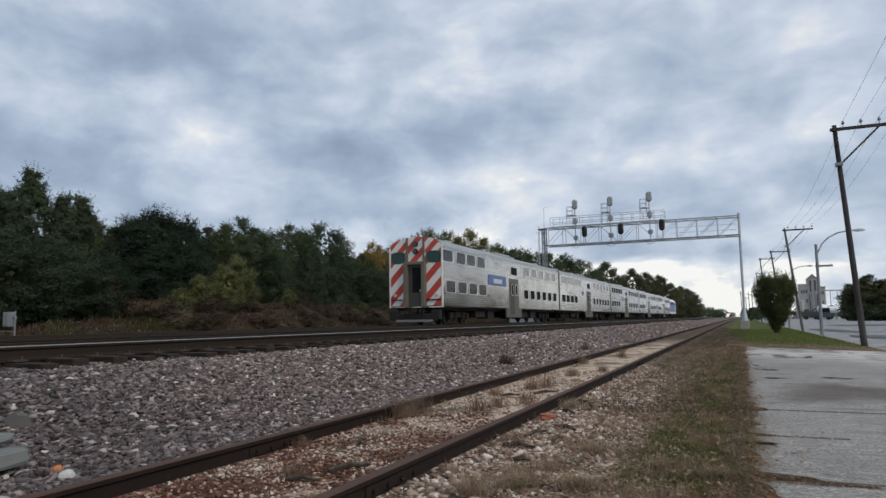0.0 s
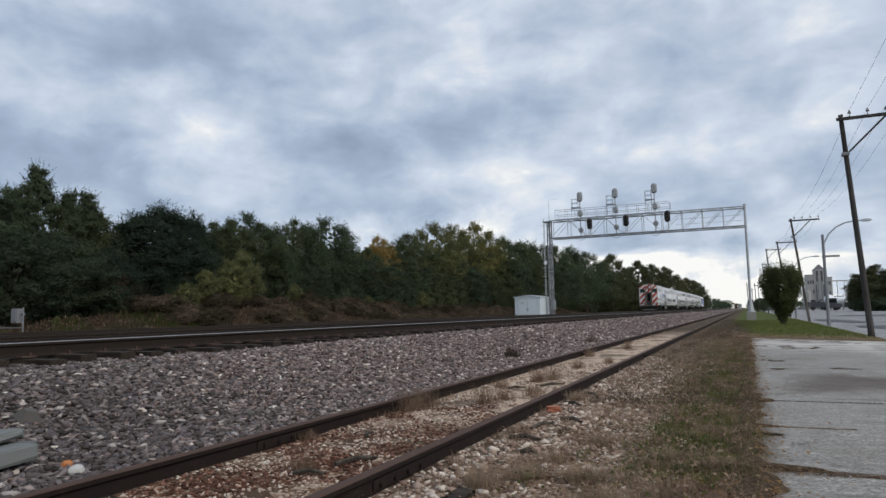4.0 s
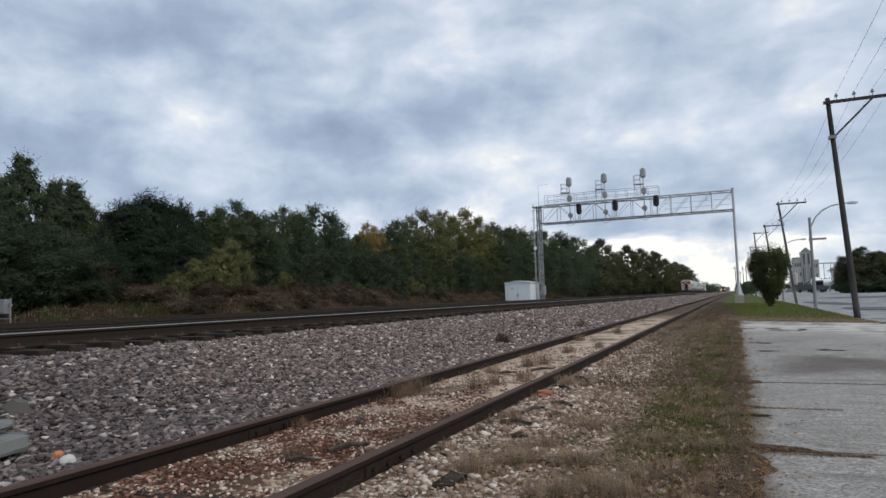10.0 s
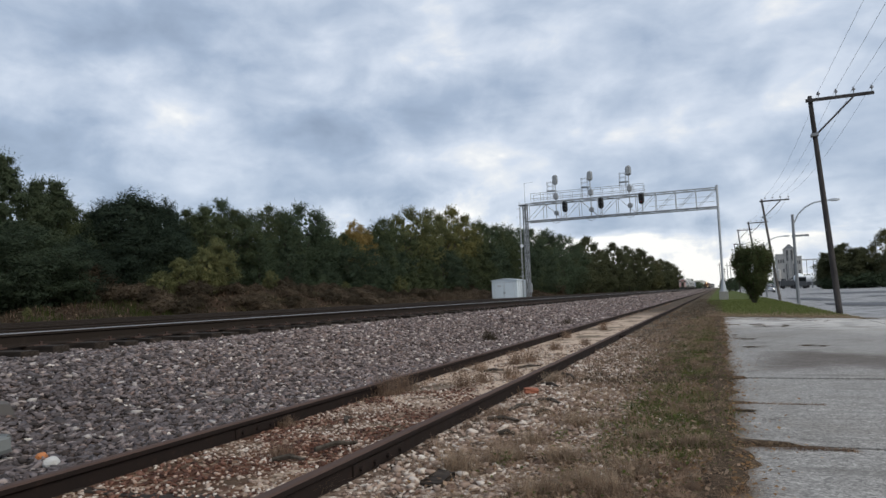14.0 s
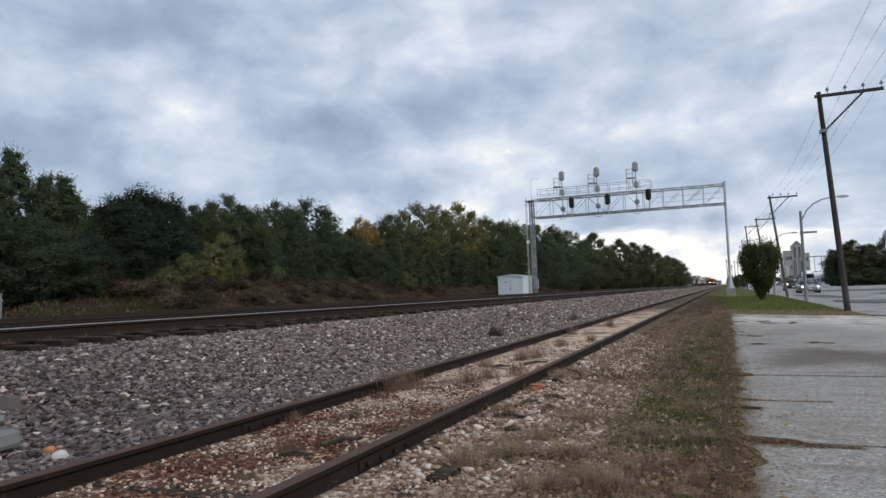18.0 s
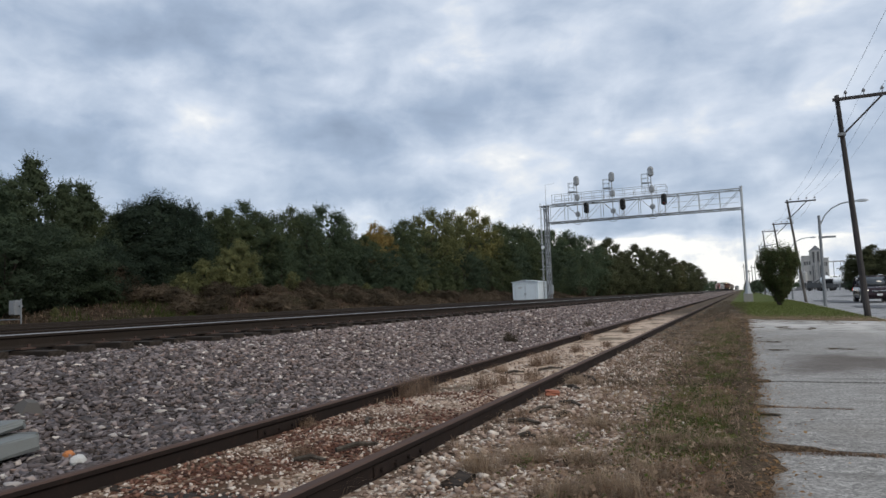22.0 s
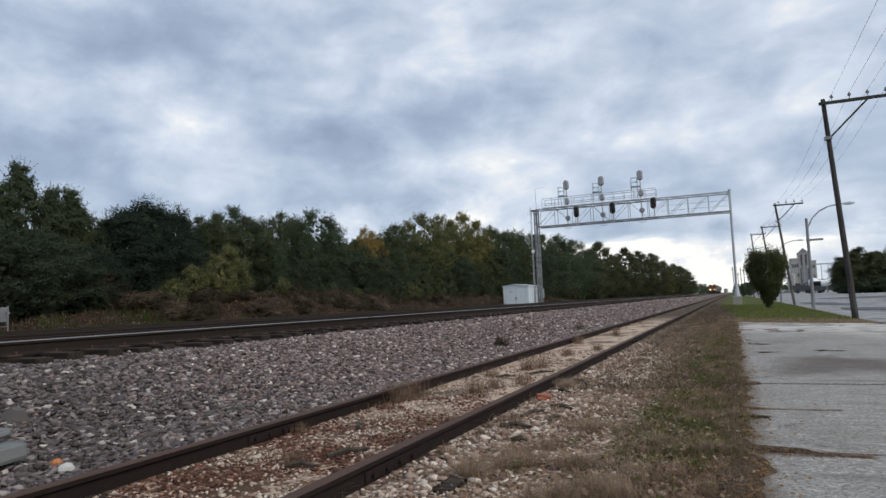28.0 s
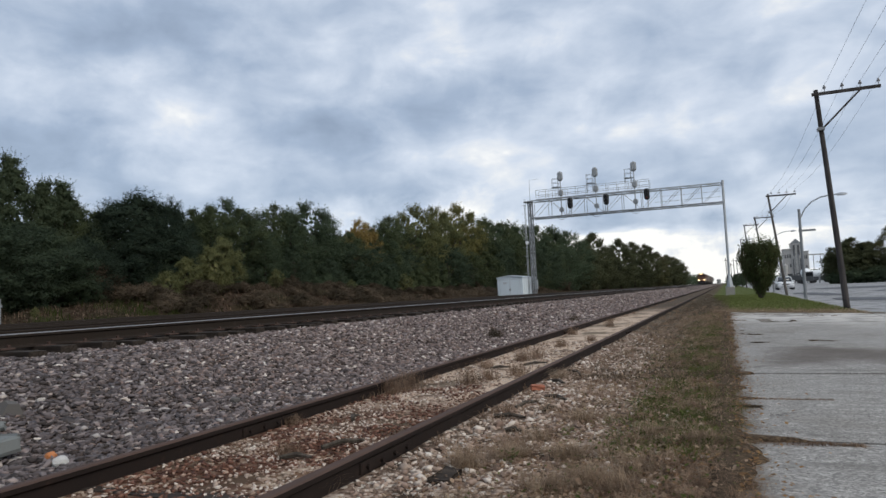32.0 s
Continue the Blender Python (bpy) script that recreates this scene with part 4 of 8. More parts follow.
                part("truss_diagonal", tubes(((x, y, a), (xs[i + 1], y, b), 0.022, None, 6)), "galv", g)
    for z in (zb, zt):
        for i, x in enumerate(xs):
            part("cross_bar", tubes(((x, 0, z), (x, depth, z), 0.035, None, 6)), "galv", g)
            if i < n:
                part("cross_brace", tubes(((x, 0, z), (xs[i + 1], depth, z), 0.03, None, 6)), "galv", g)
    for dz in (0.62, 1.15):
        part("guard_rail", tubes(((-6.0, depth * 0.5, zb + dz), (xr - 0.2, depth * 0.5, zb + dz), 0.018, None, 5)), "galv", g)
    part("tower_cap", boxes((((px[0] + px[1]) / 2 - 0.2, depth * 0.4, 10.62), (0.8, depth * 0.8, 0.05))), "galvdark", g, "small grating platform on the tower")
    part("walkway", boxes(((-12.2, depth * 0.5, zt + 0.13), (11.6, 0.9, 0.05))), "galvdark", g, "open grating walkway")
    for y in (0.15, depth - 0.1):
        bm = bmesh.new()
        for x in np.linspace(-18.0, -6.4, 12):
            tube(bm, (x, y, zt), (x, y, zt + 1.1), 0.024, None, 5)
        for dz in (0.55, 1.1):
            tube(bm, (-18.0, y, zt + dz), (-6.4, y, zt + dz), 0.024, None, 5)
        part("handrail", bm, "galv", g)
    bm = bmesh.new()
    tube(bm, (xl - 0.15, 0.3, 10.7), (xl - 0.15, 0.3, 12.7), 0.03, 0.02, 6)
    tube(bm, (xl - 0.15, 0.3, 12.95), (xl + 0.85, 0.3, 13.0), 0.012, None, 4)
    tube(bm, (xl - 0.15, 0.3, 12.7), (xl - 0.15, 0.3, 12.95), 0.018, None, 5)
    part("antenna", bm, "galv", g)
    part("cable", tubes(((xl + 0.6, -0.12, zb - 0.14), (-6.4, -0.12, zb - 0.14), 0.035, None, 6)), "galvdark", g)

    # three masts, each with heads whose backs are grey, and three black heads
    def head(x, z, r, h, mat, front, parent):
        """Oval signal head: back shell and rim."""
        bm = bmesh.new()
        prof = []
        for i in range(20):
            a = 2 * math.pi * i / 20
            sx, sz = math.cos(a) * r, math.sin(a) * r
            sz += (h / 2 - r) * (1 if sz > 0 else -1)
            prof.append((sx, sz))
        yy = -0.55 if front else -0.05
        path = [((x, yy, z), 1, 1), ((x, yy + 0.05, z), 1, 1)]
        sweep(bm, prof, path)
        part("signal_head" if not front else "signal_backboard", bm, mat, parent)
        bm = bmesh.new()
        sweep(bm, prof, [((x, yy - 0.16, z), 0.62, 0.78), ((x, yy - 0.10, z), 0.8, 0.88), ((x, yy + 0.0, z), 0.86, 0.92)])
        return part("housing", bm, mat, parent)

    for x, zs in ((-15.28, (12.95, 11.2, 9.45)), (-11.65, (13.0, 11.3, 9.5)), (-7.78, (13.15, 11.35, 9.6))):
        part("mast", tubes(((x, 0.0, zb - 0.2), (x, 0.0, zs[0]), 0.06, 0.05, 8)), "galv", g)
        head(x, zs[0], 0.29, 1.05, "alu", False, g)
        for zz in zs[1:]:
            head(x + 0.02, zz, 0.26, 0.72 if zz > 10 else 0.55, "alu", False, g)
        bm = bmesh.new()
        for dx in (-0.95, -0.35):
            tube(bm, (x + dx, 0.25, zt), (x + dx, 0.25, zs[0] - 0.1), 0.025, None, 5)
            tube(bm, (x + dx, 0.75, zt + 1), (x + dx, 0.75, zs[0] - 0.1), 0.02, None, 5)
        for zz in (zs[0] - 1.0, zs[0] - 0.55, zs[0] - 0.12):
            tube(bm, (x - 0.95, 0.25, zz), (x - 0.3, 0.25, zz), 0.02, None, 5)
            tube(bm, (x - 0.95, 0.75, zz), (x - 0.3, 0.75, zz), 0.02, None, 5)
            tube(bm, (x - 0.95, 0.25, zz), (x - 0.95, 0.75, zz), 0.02, None, 5)
        box(bm, (x - 0.5, 0.5, zs[0] - 1.05), (1.0, 0.6, 0.04))
        for k in range(9):
            tube(bm, (x - 0.35, 0.25, zt + 0.3 * k), (x - 0.05, 0.25, zt + 0.3 * k), 0.012, None, 4)
        part("service_cage", bm, "galv", g, "small railed service cage")
        pts = [(x + 0.45 * math.cos(a), -0.1, zb - 0.1 - 0.32 * math.sin(a)) for a in np.linspace(0, math.pi, 8)]
        bm = bmesh.new()
        for p, q in zip(pts, pts[1:]):
            tube(bm, p, q, 0.02, None, 5)
        part("cable_loop", bm, "galvdark", g)
    for i, (x, z) in enumerate(((-14.25, 9.98), (-10.58, 10.03), (-6.6, 10.17))):
        part("signal_bracket", tubes(((x + 0.08, -0.45, z - 1.35), (x + 0.08, -0.45, z), 0.05, None, 8), ((x + 0.08, -0.45, z - 1.3), (x + 0.08, 0.1, z - 1.3), 0.05, None, 8)), "galv", g)
        head(x, z, 0.28, 1.16, "black", True, g)
        for k in (0.36, 0.0, -0.36):
            bm = bmesh.new()
            for a in np.linspace(-0.4, math.pi + 0.4, 10):
                p = (x + 0.115 * math.cos(a), z + k + 0.115 * math.sin(a))
                box(bm, (p[0], -0.80, p[1]), (0.03, 0.22, 0.03))
            part("signal_hood", bm, "black", g)
        if i == 2:
            part("signal_lens", tubes(((x, -0.74, z - 0.36), (x, -0.715, z - 0.36), 0.085, None, 12)), "redlamp", g, "glowing red signal lens")


def build_shed():
    s = thing("equipment_shed", pose(-20.66, 69.75, gz(-20.8, 68.5).item()), "white metal equipment shed with double doors beside track", "shed")
    w, d, h = 2.72, 3.8, 2.35
    prof = [(-w / 2, 0), (w / 2, 0), (w / 2, h - 0.12), (0, h + 0.05), (-w / 2, h - 0.12)]
    bm = bmesh.new()
    sweep(bm, prof, [((0, -d / 2, 0.12), 1, 1), ((0, d / 2, 0.12), 1, 1)])
    part("body", bm, "shed", s)
    bm = bmesh.new()
    for sx in (-1, 1):
        v = [bm.verts.new(p) for p in ((0, -d / 2 - 0.1, h + 0.20), (sx * (w / 2 + 0.1), -d / 2 - 0.1, h + 0.0), (sx * (w / 2 + 0.1), d / 2 + 0.1, h + 0.0), (0, d / 2 + 0.1, h + 0.20))]
        u = [bm.verts.new(q.co - Vector((0, 0, 0.06))) for q in v]
        bm.faces.new(v); bm.faces.new(u[::-1])
        for i in range(4):
            bm.faces.new((v[i], v[(i + 1) % 4], u[(i + 1) % 4], u[i]))
    bmesh.ops.recalc_face_normals(bm, faces=bm.faces[:])
    part("roof", bm, "shed", s)
    for sx in (-0.53, 0.53):
        door = part("door", boxes(((sx, -d / 2 - 0.015, 1.15), (0.98, 0.03, 1.85), 0.008)), "shed", s)
        part("handle", boxes(((sx * 0.12, -d / 2 - 0.05, 1.05), (0.05, 0.05, 0.2), 0.01)), "galvdark", door)
    for x in (-1.06, 0, 1.06):
        part("seam", boxes(((x, -d / 2 - 0.02, 1.15), (0.035, 0.03, 1.9))), "shedtrim", s)
    part("seam", boxes(((0, -d / 2 - 0.02, 2.1), (2.15, 0.03, 0.035))), "shedtrim", s)
    for y in (-1.3, -0.45, 0.45, 1.3):
        part("seam", boxes(((w / 2 + 0.008, y, 1.15), (0.02, 0.03, 2.1))), "shedtrim", s)
    part("vent", boxes(((-0.55, -d / 2 - 0.035, 1.75), (0.4, 0.02, 0.2), 0.005)), "shedtrim", s)
    part("plinth", boxes(((0, 0, 0.05), (w + 0.15, d + 0.15, 0.22))), "kerb", s)
    c = thing("trackside_cabinet", pose(-19.2, 12.95, gz(-19.2, 12.95).item()), "small grey metal cabinet on a post by the track", "cabinet")
    part("box", boxes(((-0.02, 0, 0.86), (0.26, 0.2, 0.42), 0.02)), "galvdark", c)
    part("door", boxes(((-0.02, -0.11, 0.86), (0.2, 0.02, 0.34), 0.006)), "galvdark", c)
    part("post", tubes(((0.24, 0, -0.2), (0.24, 0, 1.1), 0.02, None, 8)), "galvdark", c)
    part("rail", tubes(((-1.3, 0, 0.52), (0.24, 0, 0.52), 0.015, None, 6)), "galvdark", c)
    part("bracket", boxes(((0.12, 0.03, 0.9), (0.26, 0.04, 0.06))), "galvdark", c)


# ---- poles, wires, street lamps ----
POLES = [(3.75, 26.4, 3.33, 7.58), (4.25, 57.0, 3.42, 7.8), (4.2, 80.0, 3.36, 8.15), (3.7, 105.0, 2.98, 9.2), (3.6, 136.0, 3.1, 9.0)]
ARM_W = 2.05


def pole_top(i):
    bx, y, tx, h = POLES[i]
    return Vector((tx, y, h))


def build_poles():
    for i, (bx, y, tx, h) in enumerate(POLES):
        p = thing("utility_pole", pose(bx, y, gz(bx, y).item()), "dark leaning wooden utility pole with one-sided crossarm", "utility pole", "roadside poles")
        lean = tx - bx
        bm = bmesh.new()
        n = 10
        for k in range(n):
            a, b = k / n, (k + 1) / n
            tube(bm, (lean * a, 0, -0.3 + (h + 0.3) * a), (lean * b, 0, -0.3 + (h + 0.3) * b), 0.105 - 0.033 * a, 0.105 - 0.033 * b, 12, k in (0, n - 1))
        bmesh.ops.remove_doubles(bm, verts=bm.verts[:], dist=0.001)
        part("pole", bm, "pole" if i == 0 or i > 1 else "greypole", p, "", True)
        za = h - 0.18
        part("crossarm", boxes(((lean + ARM_W / 2 - 0.15, -0.14, za), (ARM_W, 0.09, 0.105), 0.01)), "pole", p)
        part("brace", tubes(((lean + 0.12, -0.16, za - 1.2), (lean + 1.3, -0.16, za - 0.04), 0.033, None, 6)), "pole", p)
        part("brace_bracket", boxes(((lean + 0.05, -0.1, za - 1.22), (0.22, 0.3, 0.1))), "galvdark", p)
        for k in range(4):
            x = lean + 0.25 + 0.53 * k
            part("insulator", tubes(((x, -0.14, za + 0.06), (x, -0.14, za + 0.16), 0.014, None, 6), ((x, -0.14, za + 0.16), (x, -0.14, za + 0.21), 0.05, 0.06, 8), ((x, -0.14, za + 0.21), (x, -0.14, za + 0.27), 0.035, 0.03, 8)), "porcelain", p)


def build_wires():
    ends = []
    for i in range(len(POLES)):
        t = pole_top(i)
        ends.append([t + Vector((0.25 + 0.53 * k, -0.14, 0.08)) for k in range(4)])
    # the line goes on past the camera to a pole behind it
    ends.insert(0, [Vector((3.6 + 0.53 * k, -6.0, 8.25)) for k in range(4)])
    for i in range(len(ends) - 1):
        for k in range(4):
            a, b = ends[i][k], ends[i + 1][k]
            cu = bpy.data.curves.new("overhead_wire", "CURVE")
            cu.dimensions = "3D"
            cu.bevel_depth = 0.0045 if i < 2 else 0.007
            cu.bevel_resolution = 1
            sp = cu.splines.new("POLY")
            n = 14
            sp.points.add(n)
            for j in range(n + 1):
                f = j / n
                q = a.lerp(b, f) - Vector((0, 0, (0.12 if i == 0 else 0.5) * 4 * f * (1 - f)))
                sp.points[j].co = (*q, 1)
            cu.materials.append(MATS["wire"])
            ob = new("overhead_wire", cu)
            tagged(ob, "thin sagging overhead wire between wooden poles", "wire", "overhead wires")


def build_street_lamp(x, y, h, sign=True):
    s = thing("street_lamp", pose(x, y, gz(min(x, 3.7), y).item()), "grey street lamp with curved arm and side panel" if sign else "grey street lamp with long curved arm", "street lamp", "street lamps")
    part("pole", tubes(((0, 0, -0.2), (0, 0, h), 0.095, 0.07, 12), ((0, 0, h), (0, 0, h + 0.05), 0.09, 0.05, 12)), "galvdark", s)
    pts = [(0.05, 0, h - 0.45), (0.3, 0, h + 0.05), (0.65, 0, h + 0.4), (1.1, 0, h + 0.62), (1.6, 0, h + 0.7), (1.85, 0, h + 0.7)]
    bm = bmesh.new()
    for a, b in zip(pts, pts[1:]):
        tube(bm, a, b, 0.04, None, 8)
    part("arm", bm, "galv", s)
    bm = bmesh.new()
    prof = [(-0.09, 0), (0.09, 0), (0.07, 0.09), (0.02, 0.12), (-0.02, 0.12), (-0.07, 0.09)]
    rings = []
    for yy, k in ((1.75, 0.4), (1.9, 0.9), (2.15, 1.1), (2.35, 0.8), (2.42, 0.3)):
        rings.append([bm.verts.new((yy, a * k, h + 0.66 + b * k)) for a, b in prof])
    for a, b in zip(rings, rings[1:]):
        for i in range(6):
            bm.faces.new((a[i], a[(i + 1) % 6], b[(i + 1) % 6], b[i]))
    bm.faces.new(rings[0]); bm.faces.new(rings[-1][::-1])
    bmesh.ops.recalc_face_normals(bm, faces=bm.faces[:])
    part("lamp_head", bm, "galv", s)
    part("lens", boxes(((2.12, 0, h + 0.65), (0.38, 0.15, 0.05), 0.015)), "lampglass", s)
    if sign:
        part("sign_panel", boxes(((0.42, -0.03, h - 1.17), (0.66, 0.04, 0.11), 0.006)), "galvdark", s, "narrow plain panel")
        part("sign_bracket", tubes(((0, -0.03, h - 1.17), (0.2, -0.03, h - 1.17), 0.025, None, 6)), "galvdark", s)
        part("clamp", tubes(((0, 0, h - 1.25), (0, 0, h - 1.1), 0.1, 0.1, 12)), "galvdark", s)


# ---- trees and shrubs ----
def crown_cloud(rng, h, w, base, lobes, leaves, spiky=0.0, leaf=(0.10, 0.22), round_top=False, lump=1.0):
    """Rounded lobes of foliage round the limbs; each lobe is a shell of leafy clumps with twigs that stick out."""
    if spiky:
        ts, rs = [0, 0.1, 0.35, 0.6, 0.8, 0.93, 1.0], [0.75, 1.0, 0.95, 0.72, 0.42, 0.16, 0.03]
    elif round_top:
        ts, rs = [0, 0.1, 0.3, 0.55, 0.78, 0.92, 1.0], [0.72, 0.92, 1.0, 0.98, 0.80, 0.50, 0.18]
    else:
        ts, rs = [0, 0.1, 0.3, 0.55, 0.78, 0.92, 1.0], [0.8, 0.98, 1.0, 0.86, 0.58, 0.30, 0.06]
    t = np.clip((np.arange(lobes) + rng.uniform(0.1, 0.9, lobes)) / lobes, 0, 1)
    a = np.arange(lobes) * 2.399 + rng.uniform(-0.6, 0.6, lobes)
    r = lump * w * rng.uniform(0.105, 0.20, lobes) * (1.12 - 0.5 * t) * (0.72 if spiky else 1.0)
    edge = np.maximum(0, np.interp(t, ts, rs) * w * 0.5 * rng.uniform(0.86, 1.08, lobes) - r * 0.75)
    cen = np.stack([edge * np.cos(a), edge * np.sin(a), base + r * 0.7 + t * (h - base - 1.6 * r)], 1)
    # the topmost lobe reaches the full height
    top = np.argmax(cen[:, 2])
    cen[top] = (0.03 * w, 0, h - r[top] * 0.86)
    m = 15
    d = rng.normal(size=(lobes, m, 3)) + np.array([0, 0, 0.35])
    d /= np.linalg.norm(d, axis=2, keepdims=True)
    rad = rng.uniform(0.62, 1.04, (lobes, m))
    clump = cen[:, None] + d * (r[:, None] * rad)[..., None] * np.array([1.08, 1.08, 0.76])
    spread = (r[:, None] * rng.uniform(0.17, 0.34, (lobes, m))).ravel()
    clump, out = clump.reshape(-1, 3), d.reshape(-1, 3)
    n = len(clump) * leaves
    g = rng.normal(size=(n, 3))
    g = np.clip(g, -1.9, 1.9)
    pts = np.repeat(clump, leaves, 0) + g * np.repeat(spread, leaves)[:, None] * np.array([1, 1, 0.7])
    nor = np.repeat(out, leaves, 0) * 0.75 + g * 0.24 + np.array([0, 0, 0.42])
    size = rng.uniform(leaf[0], leaf[1], n)
    # twigs that break the outline
    k = len(clump)
    tw = out * np.array([0.8, 0.8, 0.5]) + np.array([0, 0, 0.75]) + rng.normal(size=(k, 3)) * 0.3
    tw /= np.linalg.norm(tw, axis=1, keepdims=True)
    q = 12
    f = np.tile(np.linspace(0.3, 1.0, q), k)
    long = rng.uniform(0.1, 1.0, k) ** 1.6 * (0.36 + 0.4 * spiky) * (w / 8.0)
    p2 = np.repeat(clump, q, 0) + np.repeat(tw * (long + spread)[:, None], q, 0) * f[:, None] * 1.25 + rng.normal(size=(k * q, 3)) * (0.09 * (1.15 - f))[:, None]
    n2 = np.repeat(out, q, 0) * 0.6 + rng.normal(size=(k * q, 3)) * 0.35 + np.array([0, 0, 0.5])
    s2 = rng.uniform(leaf[0], leaf[1], k * q) * (1.0 - 0.35 * f)
    # coarse foliage filling each lobe
    c = 60
    p3 = np.repeat(cen, c, 0) + rng.normal(size=(lobes * c, 3)) * np.repeat(r, c)[:, None] * 0.30
    n3 = rng.normal(size=(lobes * c, 3)) + np.array([0, 0, 0.4])
    s3 = rng.uniform(leaf[1] * 0.9, leaf[1] * 1.4, lobes * c)
    # and the heart of the crown
    c4 = 260
    z4 = rng.uniform(base, 0.84 * h, c4)
    e4 = np.interp((z4 - base) / (h - base), ts, rs) * w * 0.22
    a4 = rng.uniform(0, 2 * np.pi, c4)
    p4 = np.stack([e4 * np.cos(a4), e4 * np.sin(a4), z4], 1)
    n4 = np.stack([np.cos(a4), np.sin(a4), np.full(c4, 0.3)], 1)
    s4 = rng.uniform(leaf[1] * 2.0, leaf[1] * 3.4, c4)
    pts = np.concatenate([pts, p2, p3, p4])
    pts[:, 2] = np.maximum(pts[:, 2], 0.02)
    nor = np.concatenate([nor, n2, n3, n4])
    nor /= np.linalg.norm(nor, axis=1, keepdims=True) + 1e-6
    return cen, leaf_facing(rng, pts, np.concatenate([size, s2, s3, s4]), nor, 0.20)


def trunk_mesh(rng, h, base, cen, r):
    bm = bmesh.new()
    n = 7
    pts = [Vector((0.12 * i * rng.uniform(-1, 1), 0.12 * i * rng.uniform(-1, 1), -0.3 + (h * 0.82 + 0.3) * i / n)) for i in range(n + 1)]
    for i in range(n):
        tube(bm, pts[i], pts[i + 1], r * (1 - 0.85 * i / n), r * (1 - 0.85 * (i + 1) / n), 8, i in (0, n - 1))
    pick = rng.choice(len(cen), min(12, len(cen)), replace=False)
    for j in pick:
        c = Vector(cen[j])
        k = min(n - 1, max(1, int(n * 0.6 * c.z / h)))
        m = pts[k].lerp(c, 0.5) + Vector((0, 0, 0.25))
        tube(bm, pts[k], m, r * 0.32, r * 0.2, 6, False)
        tube(bm, m, c, r * 0.2, r * 0.07, 5, False)
    me = bpy.data.meshes.new("trunk")
    bm.to_mesh(me)
    bm.free()
    me.materials.append(MATS["bark"])
    return me


TREE_FORMS = {}


def tree_form(key, seed, h, w, base, lobes, leaves, mat, spiky=0.0, leaf=(0.10, 0.22), round_top=False, lump=1.0):
    rng = np.random.default_rng(seed)
    cen, (v, f) = crown_cloud(rng, h, w, base, lobes, leaves, spiky, leaf, round_top, lump)
    TREE_FORMS[key] = (trunk_mesh(rng, h, base, cen, 0.10 + 0.012 * h), mesh_np("crown", v, f, mat), h, w)


def plant(key, x, y, height, turn, label, category="tree", group="", z=None, wide=1.0, name="tree", width=0.0):
    trunk, crown, h, w = TREE_FORMS[key]
    t = thing(name, pose(x, y, gz(x, y).item() - 0.05 if z is None else z, 0, 0, turn), label, category, group)
    s = (height - (t.location.z if z is None else 0)) / h
    wide = width / (w * s) if width else wide
    for nm, me in (("trunk", trunk), ("crown", crown)):
        ob = part(nm, me, None, t)
        ob.scale = (s * wide, s * wide, s)


